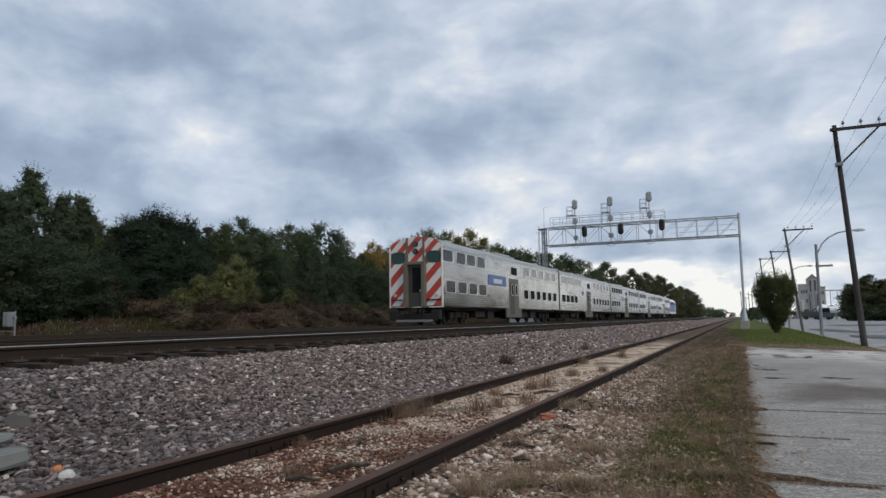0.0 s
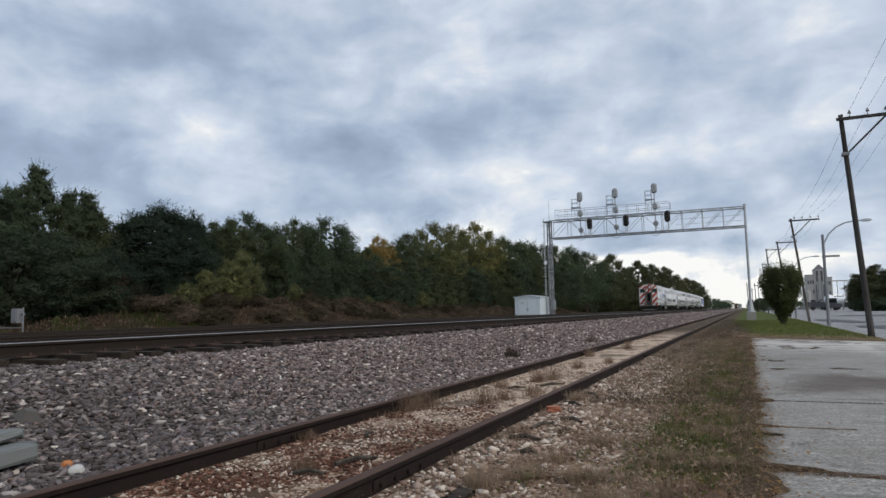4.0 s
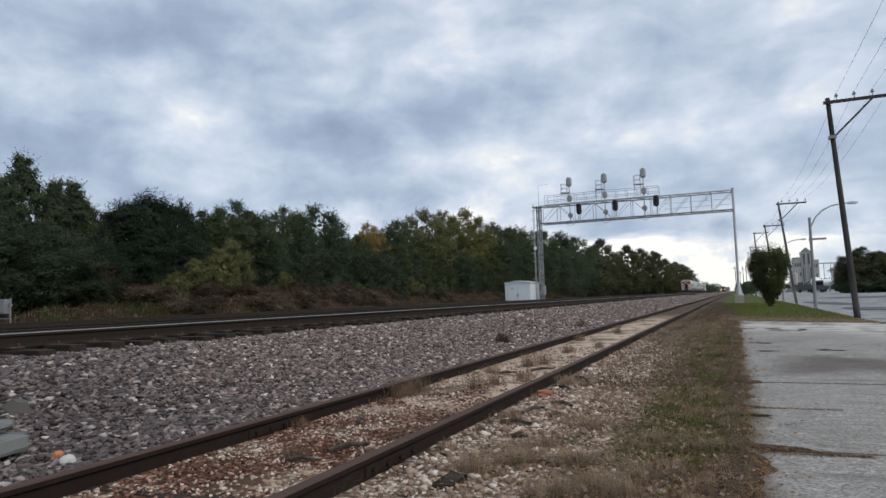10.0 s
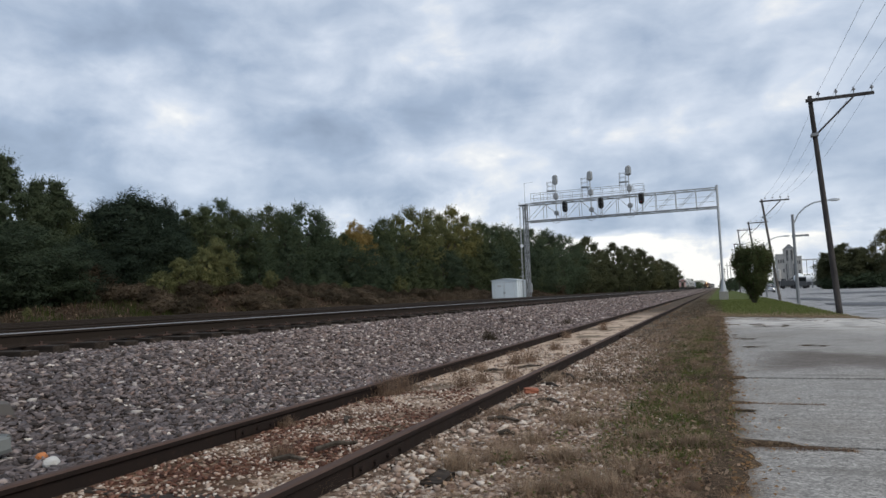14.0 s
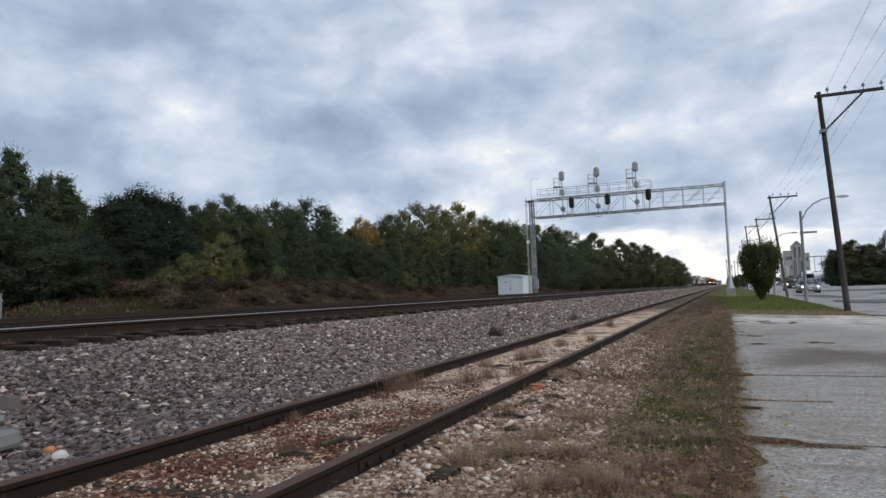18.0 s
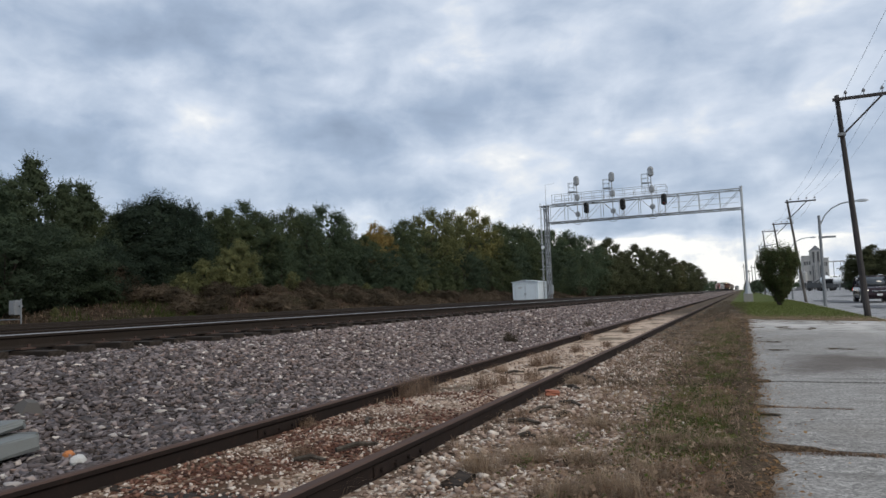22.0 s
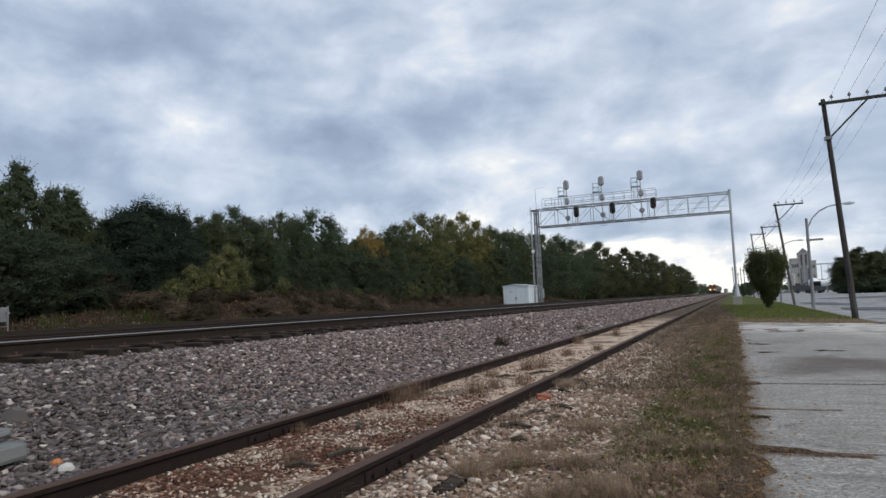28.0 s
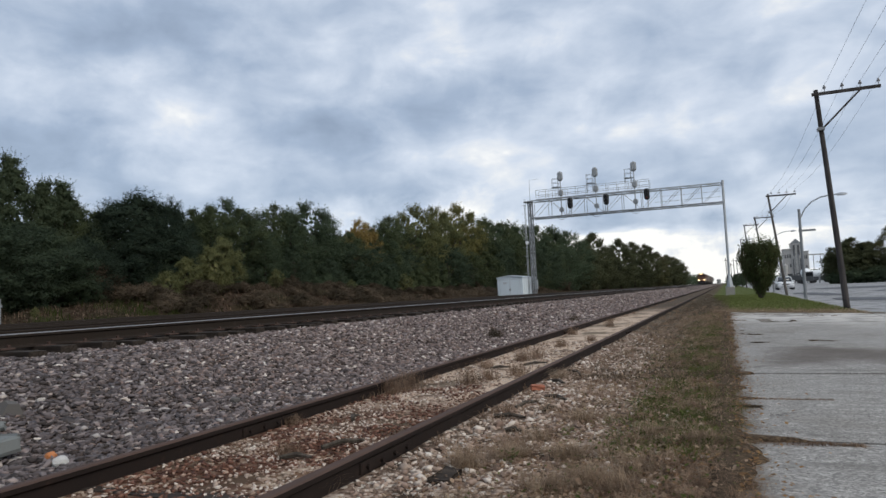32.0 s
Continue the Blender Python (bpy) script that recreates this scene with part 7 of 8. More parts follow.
    for x, y, l in ((17.2, 205, 3.4), (24.2, 212, 4.6)):
        v = thing("parked_trailer", pose(x, y, 0), "dark parked trailer at the plant yard", "trailer", "parked trailers")
        part("box", boxes(((0, 0, 1.5), (l, 2.4, 1.4), 0.08)), "cardark", v)
        part("bed", boxes(((0, 0, 0.75), (l, 2.2, 0.16))), "darkmetal", v)
        for k in (-0.32, 0.32):
            for s in (-1, 1):
                part("wheel", tubes(((l * k, s * 0.95, 0.42), (l * k, s * 1.2, 0.42), 0.42, None, 14)), "rubber", v)
    for x, y, h in ((0.55, 170, 6.8), (1.3, 185, 6.2), (2.4, 190, 7.2), (1.6, 225, 6.4), (3.3, 200, 7.4), (2.3, 260, 7.8)):
        q = thing("distant_pole", pose(x, y, 0), "thin distant wooden pole along the line", "utility pole", "distant poles")
        part("pole", tubes(((0, 0, -0.2), (-0.15, 0, h), 0.10, 0.07, 8)), "pole", q)
        part("crossarm", boxes(((0, -0.1, h - 0.6), (1.1, 0.08, 0.09))), "pole", q)


# ---- movement ----
def motions():
    tail = [(0, 33.3), (1, 57.1), (2, 80.9), (3, 104.6), (6, 174.5), (8, 220), (10, 264), (12, 306), (14, 347), (17, 410), (20, 473), (24, 556), (28, 638), (32, 720)]
    for k, ob in enumerate(TRAIN):
        walk(ob, [(t, pose(FAR_X, y + CAR_PITCH * k, RAIL_TOP)) for t, y in tail])
    for off, ob in FREIGHT:
        walk(ob, [(t, pose(NEAR_X, 766 - 14.7 * t + off, RAIL_TOP)) for t in (0, 8, 16, 24, 32)])
    walk(CARS[0], [(t, pose(7.5, y, -0.075)) for t, y in ((0, 292), (12, 148), (17, 88), (18, 76.5), (19, 64.8), (20, 53), (21, 41.2), (22, 29.4), (23, 17.6), (24, 5.8), (27, -30), (32, -90))])
    walk(CARS[1], [(t, pose(7.9, y, -0.075)) for t, y in ((0, 300), (12, 166), (17, 111), (18, 99), (19, 87), (20, 75.5), (21, 64.3), (22, 53), (23, 41.8), (24, 30.5), (27, -3), (32, -60))])
    walk(CARS[2], [(t, pose(6.6, y, -0.075)) for t, y in ((0, 445), (20, 228), (29, 125.6), (30, 114.4), (31, 103.2), (32, 92))])


TRAIN = [coach(True, "stainless steel cab coach with red and white striped end")]
TRAIN.append(coach(False, "double-deck stainless steel passenger coach with two window rows"))
TRAIN.append(coach(False, "double-deck steel passenger coach with dark window bands", True))
for _ in range(2):
    TRAIN.append(copy_thing(TRAIN[2], pose(0, 0, 0)))
TRAIN.append(passenger_locomotive())
FREIGHT = [(0.0, freight_locomotive())]
first = hopper("brownfreight")
FREIGHT.append((22.3, first))
second = hopper("greyfreight")
FREIGHT.append((40.5, second))
for k in range(8):
    FREIGHT.append((58.7 + 18.2 * k, copy_thing(second if k % 2 else first, pose(0, 0, 0))))
CARS = [road_car("sedan", "silver sedan driving on the road with lit headlamps", "car", "silver", 4.75, 1.84, 1.45),
        road_car("suv", "dark sport utility car driving with lit headlamps", "car", "darkcar", 4.7, 1.9, 1.75, True),
        road_car("white_car", "white car driving on the road", "car", "whitecar", 4.6, 1.85, 1.58, True, False)]
build_plant()


# ---- stones, grass and litter ----
def build_stones():
    rng = np.random.default_rng(12)

    def band(n, x0, x1, y0, y1, lo, hi, power=1.0):
        x = rng.uniform(x0, x1, n)
        y = y0 + (y1 - y0) * rng.uniform(0, 1, n) ** power
        s = rng.uniform(lo, hi, n)
        return np.stack([x, y, gz(x, y) + s * 0.25], 1), s

    near = band(19000, -7.75, -3.9, 1.8, 9.5, 0.02, 0.046)
    sets = [band(12500, -7.75, -3.9, 9.5, 19, 0.026, 0.052), band(8500, -7.75, -3.9, 19, 36, 0.035, 0.075), band(4500, -7.75, -3.9, 36, 62, 0.045, 0.085), band(4200, -7.75, -3.9, 62, 115, 0.07, 0.12)]
    # the share of darker grey stones rises towards the near end
    grey = rng.uniform(size=len(near[1])) < 0.15 + 0.75 * sstep(8.5, 4.0, near[0][:, 1] + 0.35 * (near[0][:, 0] + 6))
    v, f = scatter_rocks(rng, near[0][grey], near[1][grey] * 1.12)
    tagged(part("grey_ballast_stones", mesh_np("grey_ballast_stones", v, f, "greyballast"), None), "loose dark grey crushed stone ballast by the siding", "ballast", kind="stuff")
    sets.insert(0, (near[0][~grey], near[1][~grey]))
    v, f = scatter_rocks(rng, np.concatenate([s[0] for s in sets]), np.concatenate([s[1] for s in sets]))
    tagged(part("ballast_stones", mesh_np("ballast_stones", v, f, "ballast"), None), "loose grey-pink crushed stone ballast beside the main line", "ballast", kind="stuff")
    p = band(5000, -18.0, -7.9, 3, 45, 0.03, 0.055)
    v, f = scatter_rocks(rng, p[0], p[1])
    tagged(part("track_stones", mesh_np("track_stones", v, f, "darkballast"), None), "dark oil-stained stones between the main line ties", "ballast", kind="stuff")
    # chips between and beside the siding rails
    a = band(5200, SIDING_X[0] + 0.06, SIDING_X[1] - 0.06, 2.0, 7.0, 0.006, 0.019)
    b = band(3600, SIDING_X[1] + 0.06, -0.95, 2.2, 9.5, 0.007, 0.022)
    c = band(1500, SIDING_X[0] + 0.06, SIDING_X[1] - 0.06, 7.0, 14.0, 0.010, 0.026)
    d = band(1100, SIDING_X[1] + 0.05, -1.2, 9.5, 16.0, 0.012, 0.03)
    e = band(700, SIDING_X[1] + 0.1, -1.1, 3.4, 12.0, 0.02, 0.042)
    g = band(2600, -1.9, -0.3, 2.6, 13.0, 0.008, 0.03)
    wave = np.sin(a[0][:, 0] * 5 + 1.3 * np.sin(a[0][:, 1] * 3)) * np.sin(a[0][:, 1] * 4.1)
    a = (a[0][wave < 0.12], a[1][wave < 0.12])
    q = [a, b, c, d, e, g]
    v, f = scatter_rocks(rng, np.concatenate([s[0] for s in q]), np.concatenate([s[1] for s in q]))
    tagged(part("limestone_chips", mesh_np("limestone_chips", v, f, "chips"), None), "pale limestone chips scattered around the rusty siding", "gravel", kind="stuff")
    q = [band(5200, SIDING_X[0] + 0.06, SIDING_X[1] - 0.06, 2.0, 7.4, 0.006, 0.024)]
    on = np.sin(q[0][0][:, 0] * 5 + 1.3 * np.sin(q[0][0][:, 1] * 3)) * np.sin(q[0][0][:, 1] * 4.1) > -0.25
    q = [(q[0][0][on], q[0][1][on])]
    v, f = scatter_rocks(rng, q[0][0], q[0][1])
    tagged(part("rusty_chips", mesh_np("rusty_chips", v, f, "rustchips"), None), "rust-brown chips and flakes between the siding rails", "gravel", kind="stuff")


def tuft_points(rng, centres, per, spread):
    c = np.repeat(np.array(centres), per, 0)
    d = rng.normal(size=(len(c), 2)) * spread
    x, y = c[:, 0] + d[:, 0], c[:, 1] + d[:, 1]
    return np.stack([x, y, gz(x, y) - 0.005], 1)


def grass_object(name, rng, pts, lo, hi, w, mat, label, lean=0.6):
    n = len(pts)
    v, f = blades(rng, pts, rng.uniform(lo, hi, n), rng.uniform(0.6, 1.4, n) * w, lean)
    tagged(part(name, mesh_np(name, v, f, mat), None), label, "grass", kind="stuff")


def build_grass():
    rng = np.random.default_rng(40)
    # verge: a thin mat of litter, dead tufts, brown weeds, green clumps
    def patch(x, y):
        return 0.5 + 0.28 * np.sin(2.3 * x + 1.9 * y + 1.5 * np.sin(1.1 * y)) + 0.28 * np.sin(5.1 * x - 3.3 * y + 0.7)
    n = 2500
    y = 2.6 + 36 * rng.uniform(0, 1, n) ** 1.6
    x = 0.12 - 1.97 * rng.uniform(0, 1, n) ** 1.1
    keep = rng.uniform(size=n) < (sstep(-1.5, -0.3, x) * 0.9 + 0.05) * sstep(0.38, 0.62, patch(x, y))
    pts = tuft_points(rng, np.stack([x, y], 1)[keep], 9, 0.05)
    grass_object("dead_grass", rng, pts, 0.03, 0.11, 0.0038, "drygrass", "dead tan grass tufts along the concrete edge", 3.0)
    n = 340
    y = 2.8 + 30 * rng.uniform(0, 1, n) ** 1.3
    x = 0.02 - 1.9 * rng.uniform(0, 1, n) ** 1.35
    keep = rng.uniform(size=n) < 0.1 + sstep(0.35, 0.6, patch(y, x))
    c = np.stack([x, y], 1)[keep]
    pts = np.concatenate([tuft_points(rng, c[::2], 70, 0.045), tuft_points(rng, c[1::2], 70, 0.09)])
    grass_object("brown_weeds", rng, pts, 0.05, 0.19, 0.0036, "brownweed", "low brown weeds on the gravel verge", 3.2)
    n = 150
    y = 2.8 + 22 * rng.uniform(0, 1, n) ** 1.5
    x = 0.06 - 1.7 * rng.uniform(0, 1, n)
    pts = tuft_points(rng, np.stack([x, y], 1), 60, 0.05)
    n = 560
    y = 2.7 + 24 * rng.uniform(0, 1, n) ** 1.5
    x = 0.11 - 0.85 * rng.uniform(0, 1, n) ** 1.6
    grass_object("edge_tangle", rng, tuft_points(rng, np.stack([x, y], 1), 60, 0.07), 0.04, 0.14, 0.0035, "brownweed", "tangled brown weeds hanging over the concrete edge", 3.4)
    grass_object("straw_tufts", rng, pts, 0.05, 0.16, 0.003, "drygrass", "bleached straw tufts on the gravel verge", 2.8)
    c = np.stack([-0.30 + rng.normal(size=76) * 0.20, 4.7 + 13 * rng.uniform(0, 1, 76) ** 1.3], 1)
    c = np.concatenate([c + rng.normal(size=c.shape) * np.array([0.12, 0.2]) for _ in range(10)])
    pts = tuft_points(rng, c, 34, 0.05)
    pts = pts[pts[:, 0] < 0.08]
    grass_object("green_grass", rng, pts, 0.03, 0.11, 0.0045, "vergegreen", "green grass patches along the concrete edge", 2.0)
    y = 15 + 12 * rng.uniform(0, 1, 260)
    pts = tuft_points(rng, np.stack([rng.uniform(-0.9, 0.0, 260), y], 1), 30, 0.09)
    grass_object("far_green_grass", rng, pts[::6], 0.03, 0.10, 0.007, "vergegreen", "green grass thickening towards the lawn", 1.6)
    n = 1300
    y = 8.0 + 62 * rng.uniform(0, 1, n) ** 1.6
    x = 0.1 - 1.85 * rng.uniform(0, 1, n) ** 1.4
    grass_object("verge_tangle", rng, tuft_points(rng, np.stack([x, y], 1), 34, 0.08), 0.04, 0.13, 0.006, "tanbrush", "dull brown dead weeds matted along the verge", 2.6)
    # broad weed leaves and scraps lying in the verge
    for nm, n, mat, lab, x0, sp in (("weed_leaves", 5200, "vergegreen", "small green weed leaves in the verge", -0.5, 0.32), ("dead_leaf_scraps", 9000, "brownweed", "brown dead leaf scraps in the verge", -0.75, 0.5), ("straw_scraps", 6000, "drygrass", "pale straw scraps lying on the verge", -0.8, 0.5)):
        y = 2.6 + 22 * rng.uniform(0, 1, n) ** 1.7
        x = x0 + rng.normal(size=n) * sp
        on = (x < 0.15) & (x > -2.0) & (rng.uniform(size=n) < 0.2 + patch(x * 1.3 + len(nm), y * 0.8))
        pts = np.stack([x, y, gz(x, y) + rng.uniform(0.01, 0.06, n)], 1)[on]
        v, f = leaf_quads(rng, pts, rng.uniform(0.012, 0.04, len(pts)), 0.9)
        tagged(part(nm, mesh_np(nm, v, f, mat), None), lab, "weeds", kind="stuff")
    # small weeds crowding the siding rails
    n = 300
    y = 4.5 + 50 * rng.uniform(0, 1, n) ** 1.3
    x = np.array(SIDING_X)[rng.integers(0, 2, n)] + rng.choice([-1, 1], n) * rng.uniform(0.05, 0.32, n)
    pts = tuft_points(rng, np.stack([x, y], 1), 26, 0.05)
    grass_object("rail_weeds", rng, pts, 0.03, 0.13, 0.005, "brownweed", "small dry weeds crowding the siding rails", 1.6)
    # lawn strip
    n = 30000
    x = rng.uniform(-1.0, 3.85, n)
    y = lot_end(x) + 0.2 + 44 * rng.uniform(0, 1, n) ** 1.3
    keep = (x > 0.05 - 0.95 * sstep(30, 66, y) + rng.normal(size=n) * 0.15) & (rng.uniform(size=n) < 0.25 + 0.75 * sstep(0.3, 6.0, y - lot_end(x)))
    x, y = x[keep], y[keep]
    grass_object("lawn", rng, np.stack([x, y, gz(x, y) - 0.01], 1), 0.05, 0.12, 0.016, "greengrass", "short green grass strip by the road", 0.9)
    n = 9000
    x = rng.uniform(-0.5, 4.1, n)
    y = lot_end(x) + 0.1 + np.abs(rng.normal(size=n)) ** 2.2 * 0.9 - 0.2 - 0.5 * np.abs(np.sin(x * 2.1) * np.sin(x * 5.3 + 1)) * rng.uniform(0, 1, n)
    grass_object("edge_grass", rng, np.stack([x, y, gz(x, y) - 0.01], 1), 0.05, 0.13, 0.012, "drygrass", "dry grass edge where lawn meets concrete", 0.9)
    # taller weeds standing in the siding and the ballast
    spots = [(-3.48, 6.75, 0.24), (-3.4, 7.05, 0.26), (-2.85, 7.5, 0.24), (-2.75, 7.9, 0.18), (-2.55, 8.5, 0.2), (-2.95, 10.1, 0.22), (-2.8, 10.4, 0.24), (-3.2, 9.2, 0.14), (-4.9, 14.6, 0.3), (-4.85, 14.8, 0.26), (-2.9, 12.6, 0.2), (-2.6, 14.0, 0.16), (-3.4, 16.0, 0.22), (-3.0, 19.0, 0.22), (-1.5, 3.92, 0.17), (-1.56, 3.98, 0.15), (-1.37, 4.21, 0.17), (-1.3, 4.28, 0.14), (-1.32, 4.83, 0.13), (-0.97, 4.31, 0.14), (-0.74, 3.84, 0.15), (-0.53, 4.05, 0.16), (-0.98, 3.53, 0.15), (-0.9, 3.58, 0.13), (-1.9, 8.08, 0.18), (-1.12, 5.45, 0.13), (-0.54, 5.01, 0.13), (-0.59, 3.68, 0.15), (-0.22, 4.85, 0.13), (-2.2, 3.3, 0.12), (-2.9, 4.0, 0.1), (-4.6, 22.0, 0.3), (-3.55, 5.0, 0.1), (-1.0, 4.3, 0.13), (-0.8, 3.8, 0.13)]
    for nm, mat, lab, on in (("siding_weeds", "brownweed", "dry brown weeds growing between the siding rails", lambda x: -4.3 < x < -2.3), ("ballast_weeds", "brownbrush", "dark withered weeds growing in the ballast", lambda x: x <= -4.3), ("verge_tufts", "drygrass", "dry tan grass tufts standing in the gravel verge", lambda x: x >= -2.3)):
        V, F, k = [], [], 0
        for x, y, h in spots:
            if on(x):
                pts = tuft_points(rng, [(x, y)], 240, 0.03 + h * 0.16)
                v, f = blades(rng, pts, rng.uniform(0.3, 1.0, 240) * h * 1.4, rng.uniform(0.002, 0.0045, 240), 0.9 if x < -2.3 else 1.7)
                V.append(v); F.append(f + k); k += len(v)
        tagged(part(nm, mesh_np(nm, np.concatenate(V), np.concatenate(F), mat), None), lab, "weeds", kind="stuff")
    # a few yellowing weeds
    pts = tuft_points(rng, [(-1.12, 4.92), (-0.4, 6.57), (-0.41, 4.65), (-0.23, 8.85), (-0.3, 8.6), (-1.3, 4.1)], 40, 0.03)
    pts[:, 2] += rng.uniform(0.02, 0.09, len(pts))
    v, f = leaf_quads(rng, pts, rng.uniform(0.015, 0.035, len(pts)), 0.8)
    tagged(part("yellow_weeds", mesh_np("yellow_weeds", v, f, "leafyellow"), None), "yellowing weed leaves in the verge", "weeds", kind="stuff")
    # joint grass in the concrete
    n = 2600
    x = 0.02 + 0.72 * rng.uniform(0, 1, n) ** 1.1
    y = 5.02 - 0.11 * x + rng.normal(size=n) * (0.035 + 0.04 * np.abs(np.sin(x * 5.0))) * (1.15 - x)
    grass_object("joint_grass", rng, np.stack([x, y, np.full(n, 0.0)], 1), 0.015, 0.04, 0.004, "brownweed", "brown grass growing in a concrete joint", 2.0)
    n = 1500
    x = 0.8 * rng.uniform(0, 1, n) ** 1.6
    y = 6.72 + rng.normal(size=n) * 0.03 * (1.1 - x)
    grass_object("crack_grass", rng, np.stack([x, y, np.full(n, 0.0)], 1), 0.015, 0.04, 0.004, "brownweed", "withered grass in a concrete crack", 1.0)
    # dry grass rooted in broken spots and cracks of the concrete
    V = [(1.02, 19.7, 0.16, 0.3), (1.51, 19.4, 0.1, 0.25), (0.94, 20.3, 0.12, 0.2), (0.4, 14.8, 0.16, 0.1), (0.1, 23.2, 0.3, 0.25), (2.35, 21.6, 0.3, 0.2), (1.17, 23.35, 0.35, 0.2), (0.22, 20.4, 0.2, 0.12), (2.2, 23.0, 0.4, 0.2), (0.1, 16.1, 0.2, 0.12), (0.3, 24.6, 0.4, 0.3), (1.6, 24.2, 0.4, 0.2),
         (0.44, 12.86, 0.12, 0.05), (1.25, 13.1, 0.22, 0.08), (0.12, 6.29, 0.05, 0.010)]
    cen = np.concatenate([np.array([x, y]) + (rng.normal(size=(9, 2)) * np.array([sx, sy]) * 0.75)[rng.integers(0, 9, 60)] + rng.normal(size=(60, 2)) * np.array([sx, sy]) * 0.16 for x, y, sx, sy in V])
    cen = cen[cen[:, 0] > 0.03]
    grass_object("broken_spot_grass", rng, np.concatenate([cen, np.full((len(cen), 1), 0.012)], 1), 0.01, 0.035, 0.007, "drygrass", "dry grass rooted in broken spots of concrete", 1.8)
    v, f = leaf_quads(rng, np.concatenate([np.repeat(cen, 2, 0) + rng.normal(size=(2 * len(cen), 2)) * 0.02, np.full((2 * len(cen), 1), 0.024)], 1), rng.uniform(0.02, 0.06, 2 * len(cen)), 0.15)
    tagged(part("soil_crumbs", mesh_np("soil_crumbs", v, f, "tanbrush"), None), "dark soil crumbs in broken spots of concrete", "soil", kind="stuff")
    # far side: weeds and brush on the bank
    n = 2200
    x, y = rng.uniform(-27.5, -20.2, n), 8 + 110 * rng.uniform(0, 1, n) ** 1.2
    pts = tuft_points(rng, np.stack([x, y], 1), 30, 0.25)
    half = rng.uniform(size=len(pts)) < 0.6
    grass_object("bank_weeds", rng, pts[half], 0.08, 0.3, 0.02, "brownbrush", "tall brown dried weeds on the bank", 0.8)
    grass_object("bank_grass", rng, pts[~half][::4], 0.12, 0.4, 0.02, "brownweed", "pale dry grass on the dirt bank", 0.8)
    n = 90
    x, y = rng.uniform(-26, -20.5, n), rng.uniform(7, 27, n)
    pts = tuft_points(rng, np.stack([x, y], 1), 40, 0.25)
    grass_object("bank_green", rng, pts, 0.15, 0.5, 0.03, "bankgreen", "rank green weeds beyond the tracks", 0.6)
    # dead litter that covers the bank
    n = 15000
    x, y = rng.uniform(-28.5, -20.4, n), 9 + 80 * rng.uniform(0, 1, n) ** 1.3
    for nm, mat, lab, sel in (("bank_litter", "tanbrush", "tan dead litter over the dirt bank", slice(0, 8000)), ("bank_twigs", "brownbrush", "brown dead twigs over the dirt bank", slice(8000, n))):
        pts = np.stack([x[sel], y[sel], gz(x[sel], y[sel]) + 0.04], 1)
        v, f = leaf_quads(rng, pts, rng.uniform(0.08, 0.26, len(pts)), 1.0)
        tagged(part(nm, mesh_np(nm, v, f, mat), None), lab, "litter", kind="stuff")
    # fallen leaves
    n = 9000
    y = 2.7 + 26 * rng.uniform(0, 1, n) ** 1.5
    x = np.where(rng.uniform(size=n) < 0.7, -0.22 + rng.normal(size=n) * 0.24, rng.uniform(-1.8, 0.2, n))
    pts = np.stack([x, y, np.maximum(gz(x, y), np.where(x > 0.0, 0.022, -1)) + 0.015], 1)
    v, f = leaf_quads(rng, pts, rng.uniform(0.015, 0.04, n), 0.6)
    tagged(part("fallen_leaves", mesh_np("fallen_leaves", v, f, "litter"), None), "brown fallen leaves along the concrete edge", "leaves", kind="stuff")


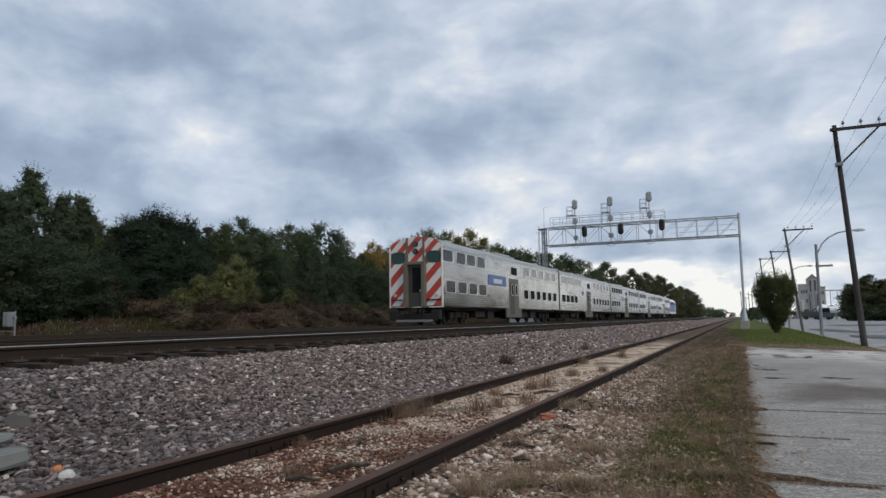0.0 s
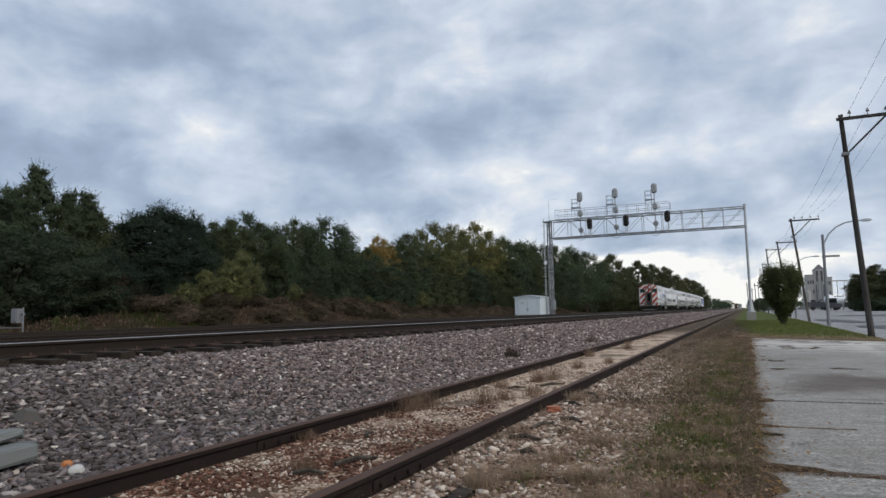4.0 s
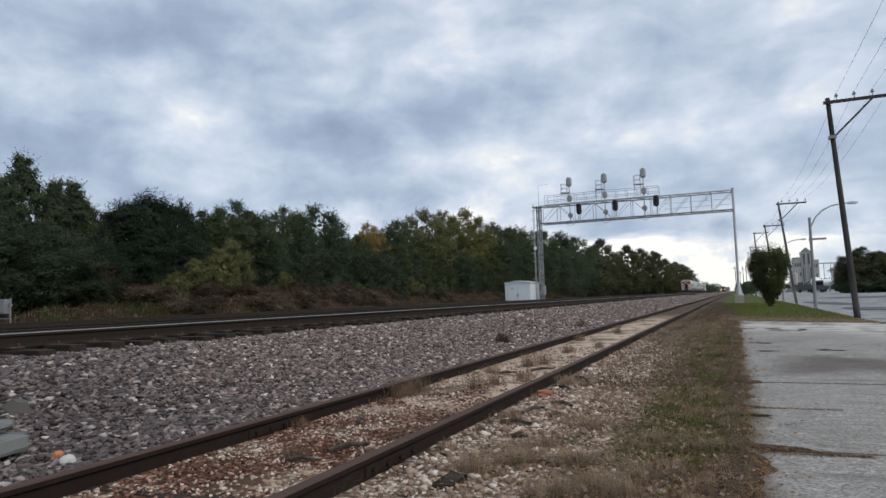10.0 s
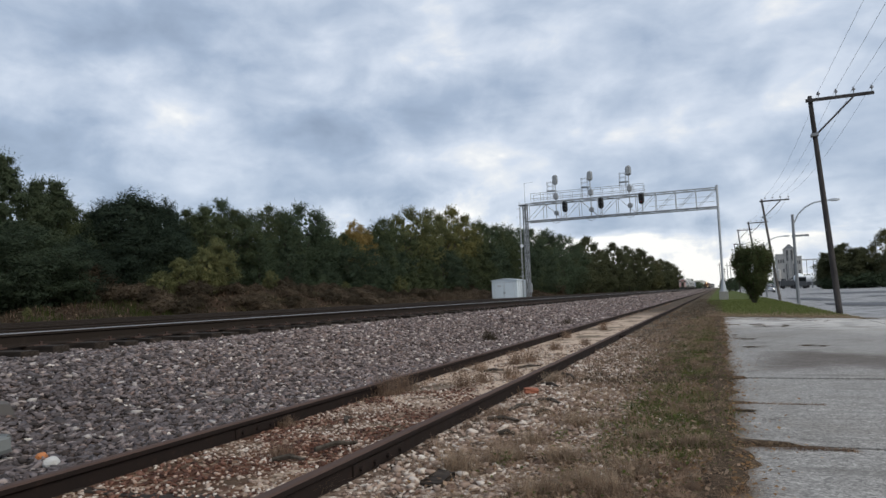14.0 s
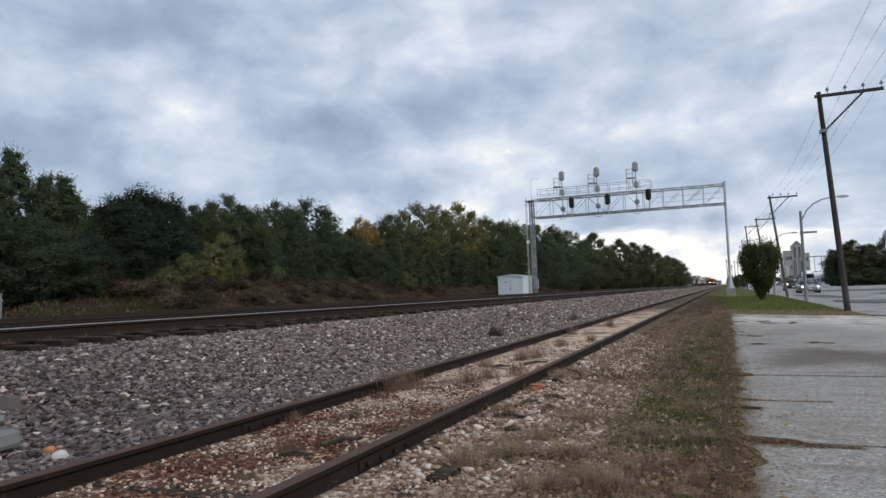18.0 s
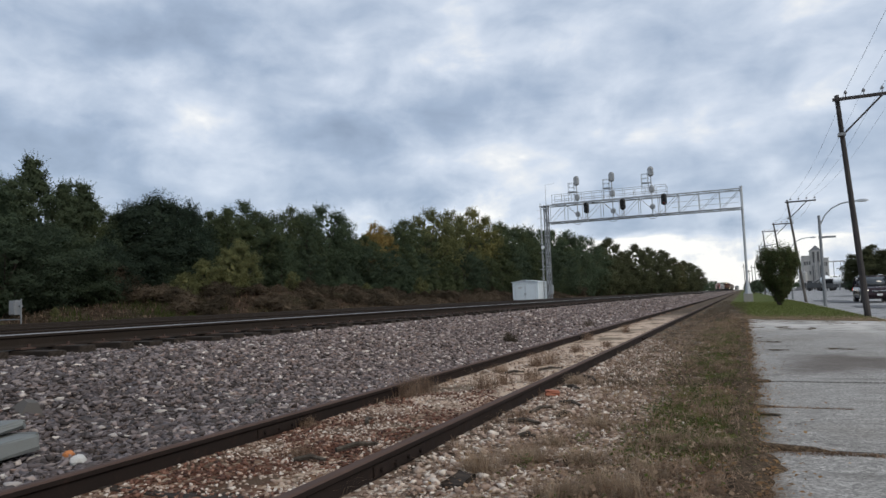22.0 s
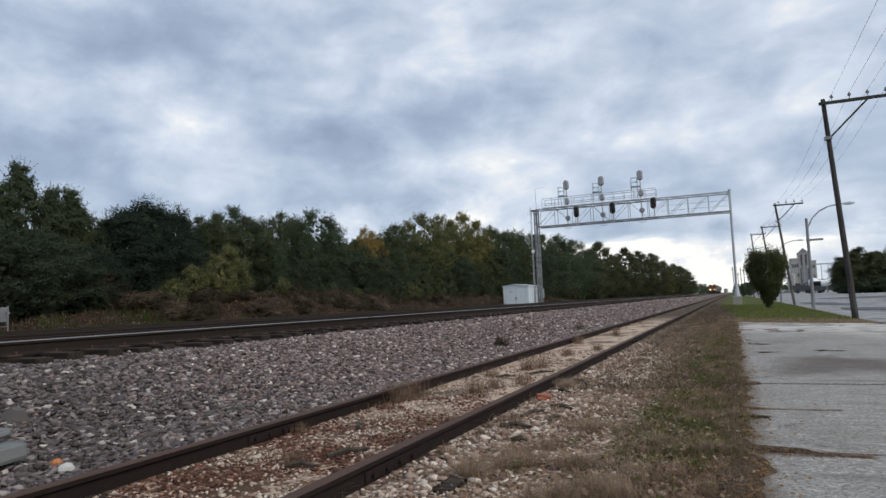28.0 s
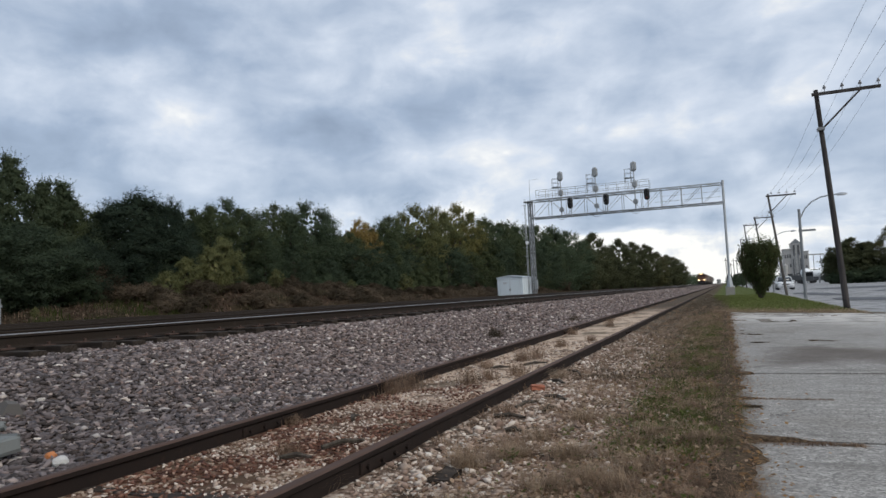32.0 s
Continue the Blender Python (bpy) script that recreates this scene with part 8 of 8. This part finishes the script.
def build_soil_edge():
    """Soil and litter washed over the ragged edge of the concrete."""
    ys = np.arange(0.5, 26.4, 0.05)
    r = 0.05 + 0.05 * np.sin(1.7 * ys) + 0.04 * np.sin(4.3 * ys + 1) + 0.03 * np.sin(11.0 * ys + 2) + 0.02 * np.sin(23.0 * ys) + 0.03 * sstep(5, 3, ys)
    r += 0.45 * np.exp(-((ys - 5.02) / 0.05) ** 2) + 0.28 * np.exp(-((ys - 6.72) / 0.06) ** 2) + 0.12 * np.exp(-((ys - 8.58) / 0.08) ** 2)
    fs, zs = np.array([0, 0.25, 0.5, 0.75, 0.92, 1.0]), np.array([-0.02, 0.022, 0.036, 0.034, 0.026, 0.006])
    X = -0.2 + (r[:, None] + 0.2) * fs[None]
    Y = np.repeat(ys[:, None], len(fs), 1)
    Z = zs[None] + 0.006 * np.sin(31 * X + 17 * Y) * (zs > 0.01)[None]
    ny, nx = X.shape
    i = (np.arange(ny - 1)[:, None] * nx + np.arange(nx - 1)[None]).ravel()
    ob = part("soil_edge", mesh_np("soil_edge", np.stack([X, Y, Z], -1).reshape(-1, 3), np.stack([i, i + 1, i + nx + 1, i + nx], 1), "darksoil", True), None)
    tagged(ob, "dark soil washed over the ragged concrete edge", "soil", kind="structure")
    xs = np.arange(-0.3, 4.1, 0.03)
    r = 0.16 + 0.10 * np.sin(1.3 * xs + 1) + 0.09 * np.sin(3.1 * xs) + 0.06 * np.sin(7.7 * xs + 2) + 0.04 * np.sin(17.0 * xs)
    Y = lot_end(xs)[:, None] + 0.25 - (np.maximum(r, 0.02)[:, None] + 0.25) * fs[None]
    X = np.repeat(xs[:, None], len(fs), 1)
    Z = zs[None] - 0.002 + 0.006 * np.sin(31 * X + 17 * Y) * (zs > 0.01)[None]
    ny, nx = X.shape
    i = (np.arange(ny - 1)[:, None] * nx + np.arange(nx - 1)[None]).ravel()
    ob = part("lawn_edge", mesh_np("lawn_edge", np.stack([X, Y, Z], -1).reshape(-1, 3), np.stack([i, i + nx, i + nx + 1, i + 1], 1), "ground", True), None)
    tagged(ob, "brown soil spilling from the lawn onto the concrete", "soil", kind="structure")


def rough_block(seed, size, jitter, bevel=0.01):
    rng = np.random.default_rng(seed)
    bm = bmesh.new()
    box(bm, (0, 0, size[2] / 2), size, bevel)
    for v in bm.verts:
        v.co += Vector(rng.uniform(-jitter, jitter, 3))
    return bm


def lone(name, bm, mat, m, label, category, group=""):
    ob = part(name, bm, mat)
    ob.matrix_world = m
    return tagged(ob, label, category, group)


def build_debris():
    def at(x, y, dz=0.0, *r):
        return pose(x, y, gz(x, y).item() + dz, *r)
    lone("stone_slab", rough_block(1, (0.5, 0.36, 0.12), 0.012, 0.02), "slab", at(-4.88, 3.18, 0.0, 7, -5, -12), "grey-green cut stone slab lying on ballast", "stone slab", "stone slabs")
    lone("stone_slab", rough_block(2, (0.34, 0.26, 0.06), 0.012, 0.02), "slab", at(-5.10, 3.30, 0.09, 5, -4, -5), "smaller grey-green stone slab leaning on another", "stone slab", "stone slabs")
    bm = bmesh.new()
    bmesh.ops.create_cone(bm, cap_ends=True, segments=4, radius1=0.15, radius2=0.05, depth=0.16)
    for v in bm.verts:
        v.co.x *= 1.25
    lone("pointed_stone", bm, "stone", at(-5.6, 3.9, 0.03, 8, 18, 30), "dark grey pointed stone on the ballast", "stone")
    rng = np.random.default_rng(3)
    for x, y, r, mat, lab in ((-4.30, 3.36, 0.055, "palestone", "pale pitted limestone lump beside the rusty rail"), (-4.53, 3.46, 0.04, "brickorange", "orange piece of broken brick on ballast"), (-4.75, 5.7, 0.05, "stone", "grey stone among the ballast")):
        bm = bmesh.new()
        bmesh.ops.create_icosphere(bm, subdivisions=2, radius=r)
        for v in bm.verts:
            v.co = v.co * rng.uniform(0.86, 1.1)
            v.co.x *= 1.15
            v.co.z = v.co.z * 0.8 + r * 0.55
        lone("stone", bm, mat, at(x, y), lab, "stone", "odd stones")
    lone("brick", rough_block(5, (0.15, 0.095, 0.06), 0.008, 0.012), "brickred", at(-1.93, 7.15, 0.0, 0, 6, 20), "broken red brick on the gravel by the rail", "brick")
    lone("flat_stone", rough_block(6, (0.11, 0.20, 0.026), 0.012, 0.008), "tie", at(-1.545, 3.62, 0.01, 5, 6, -6), "flat dark stone plate on the verge", "stone")
    for i, (x, y, l, a) in enumerate(((-2.62, 4.3, 0.34, 60), (-2.75, 3.9, 0.22, 20), (-1.75, 6.1, 0.4, 75), (-2.6, 9.6, 0.4, 50), (-6.1, 19.5, 0.9, 120), (-3.1, 5.3, 0.2, 110), (-1.57, 6.48, 0.32, -35), (-1.74, 5.52, 0.28, 0), (-1.57, 5.05, 0.13, 10), (-1.49, 5.9, 0.16, 67), (-1.86, 7.74, 0.3, -37), (-1.8, 8.5, 0.6, -62), (-2.98, 9.12, 0.28, 38))):
        bm = bmesh.new()
        tube(bm, (-l / 2, 0, 0.02), (0, 0.02, 0.035), 0.018, 0.02, 6)
        tube(bm, (0, 0.02, 0.035), (l / 2, -0.01, 0.02), 0.02, 0.01, 6)
        lone("stick", bm, "bark", at(x, y, 0, 0, 0, a), "short dark dead stick on the gravel", "stick", "dead sticks")


build_stones()
build_soil_edge()
build_grass()
build_debris()


build_gantry()
build_shed()
build_poles()
build_wires()
build_street_lamp(4.07, 42.6, 4.95, True)
build_street_lamp(4.4, 75.0, 5.2, False)
build_trees()
build_shrub()
motions()
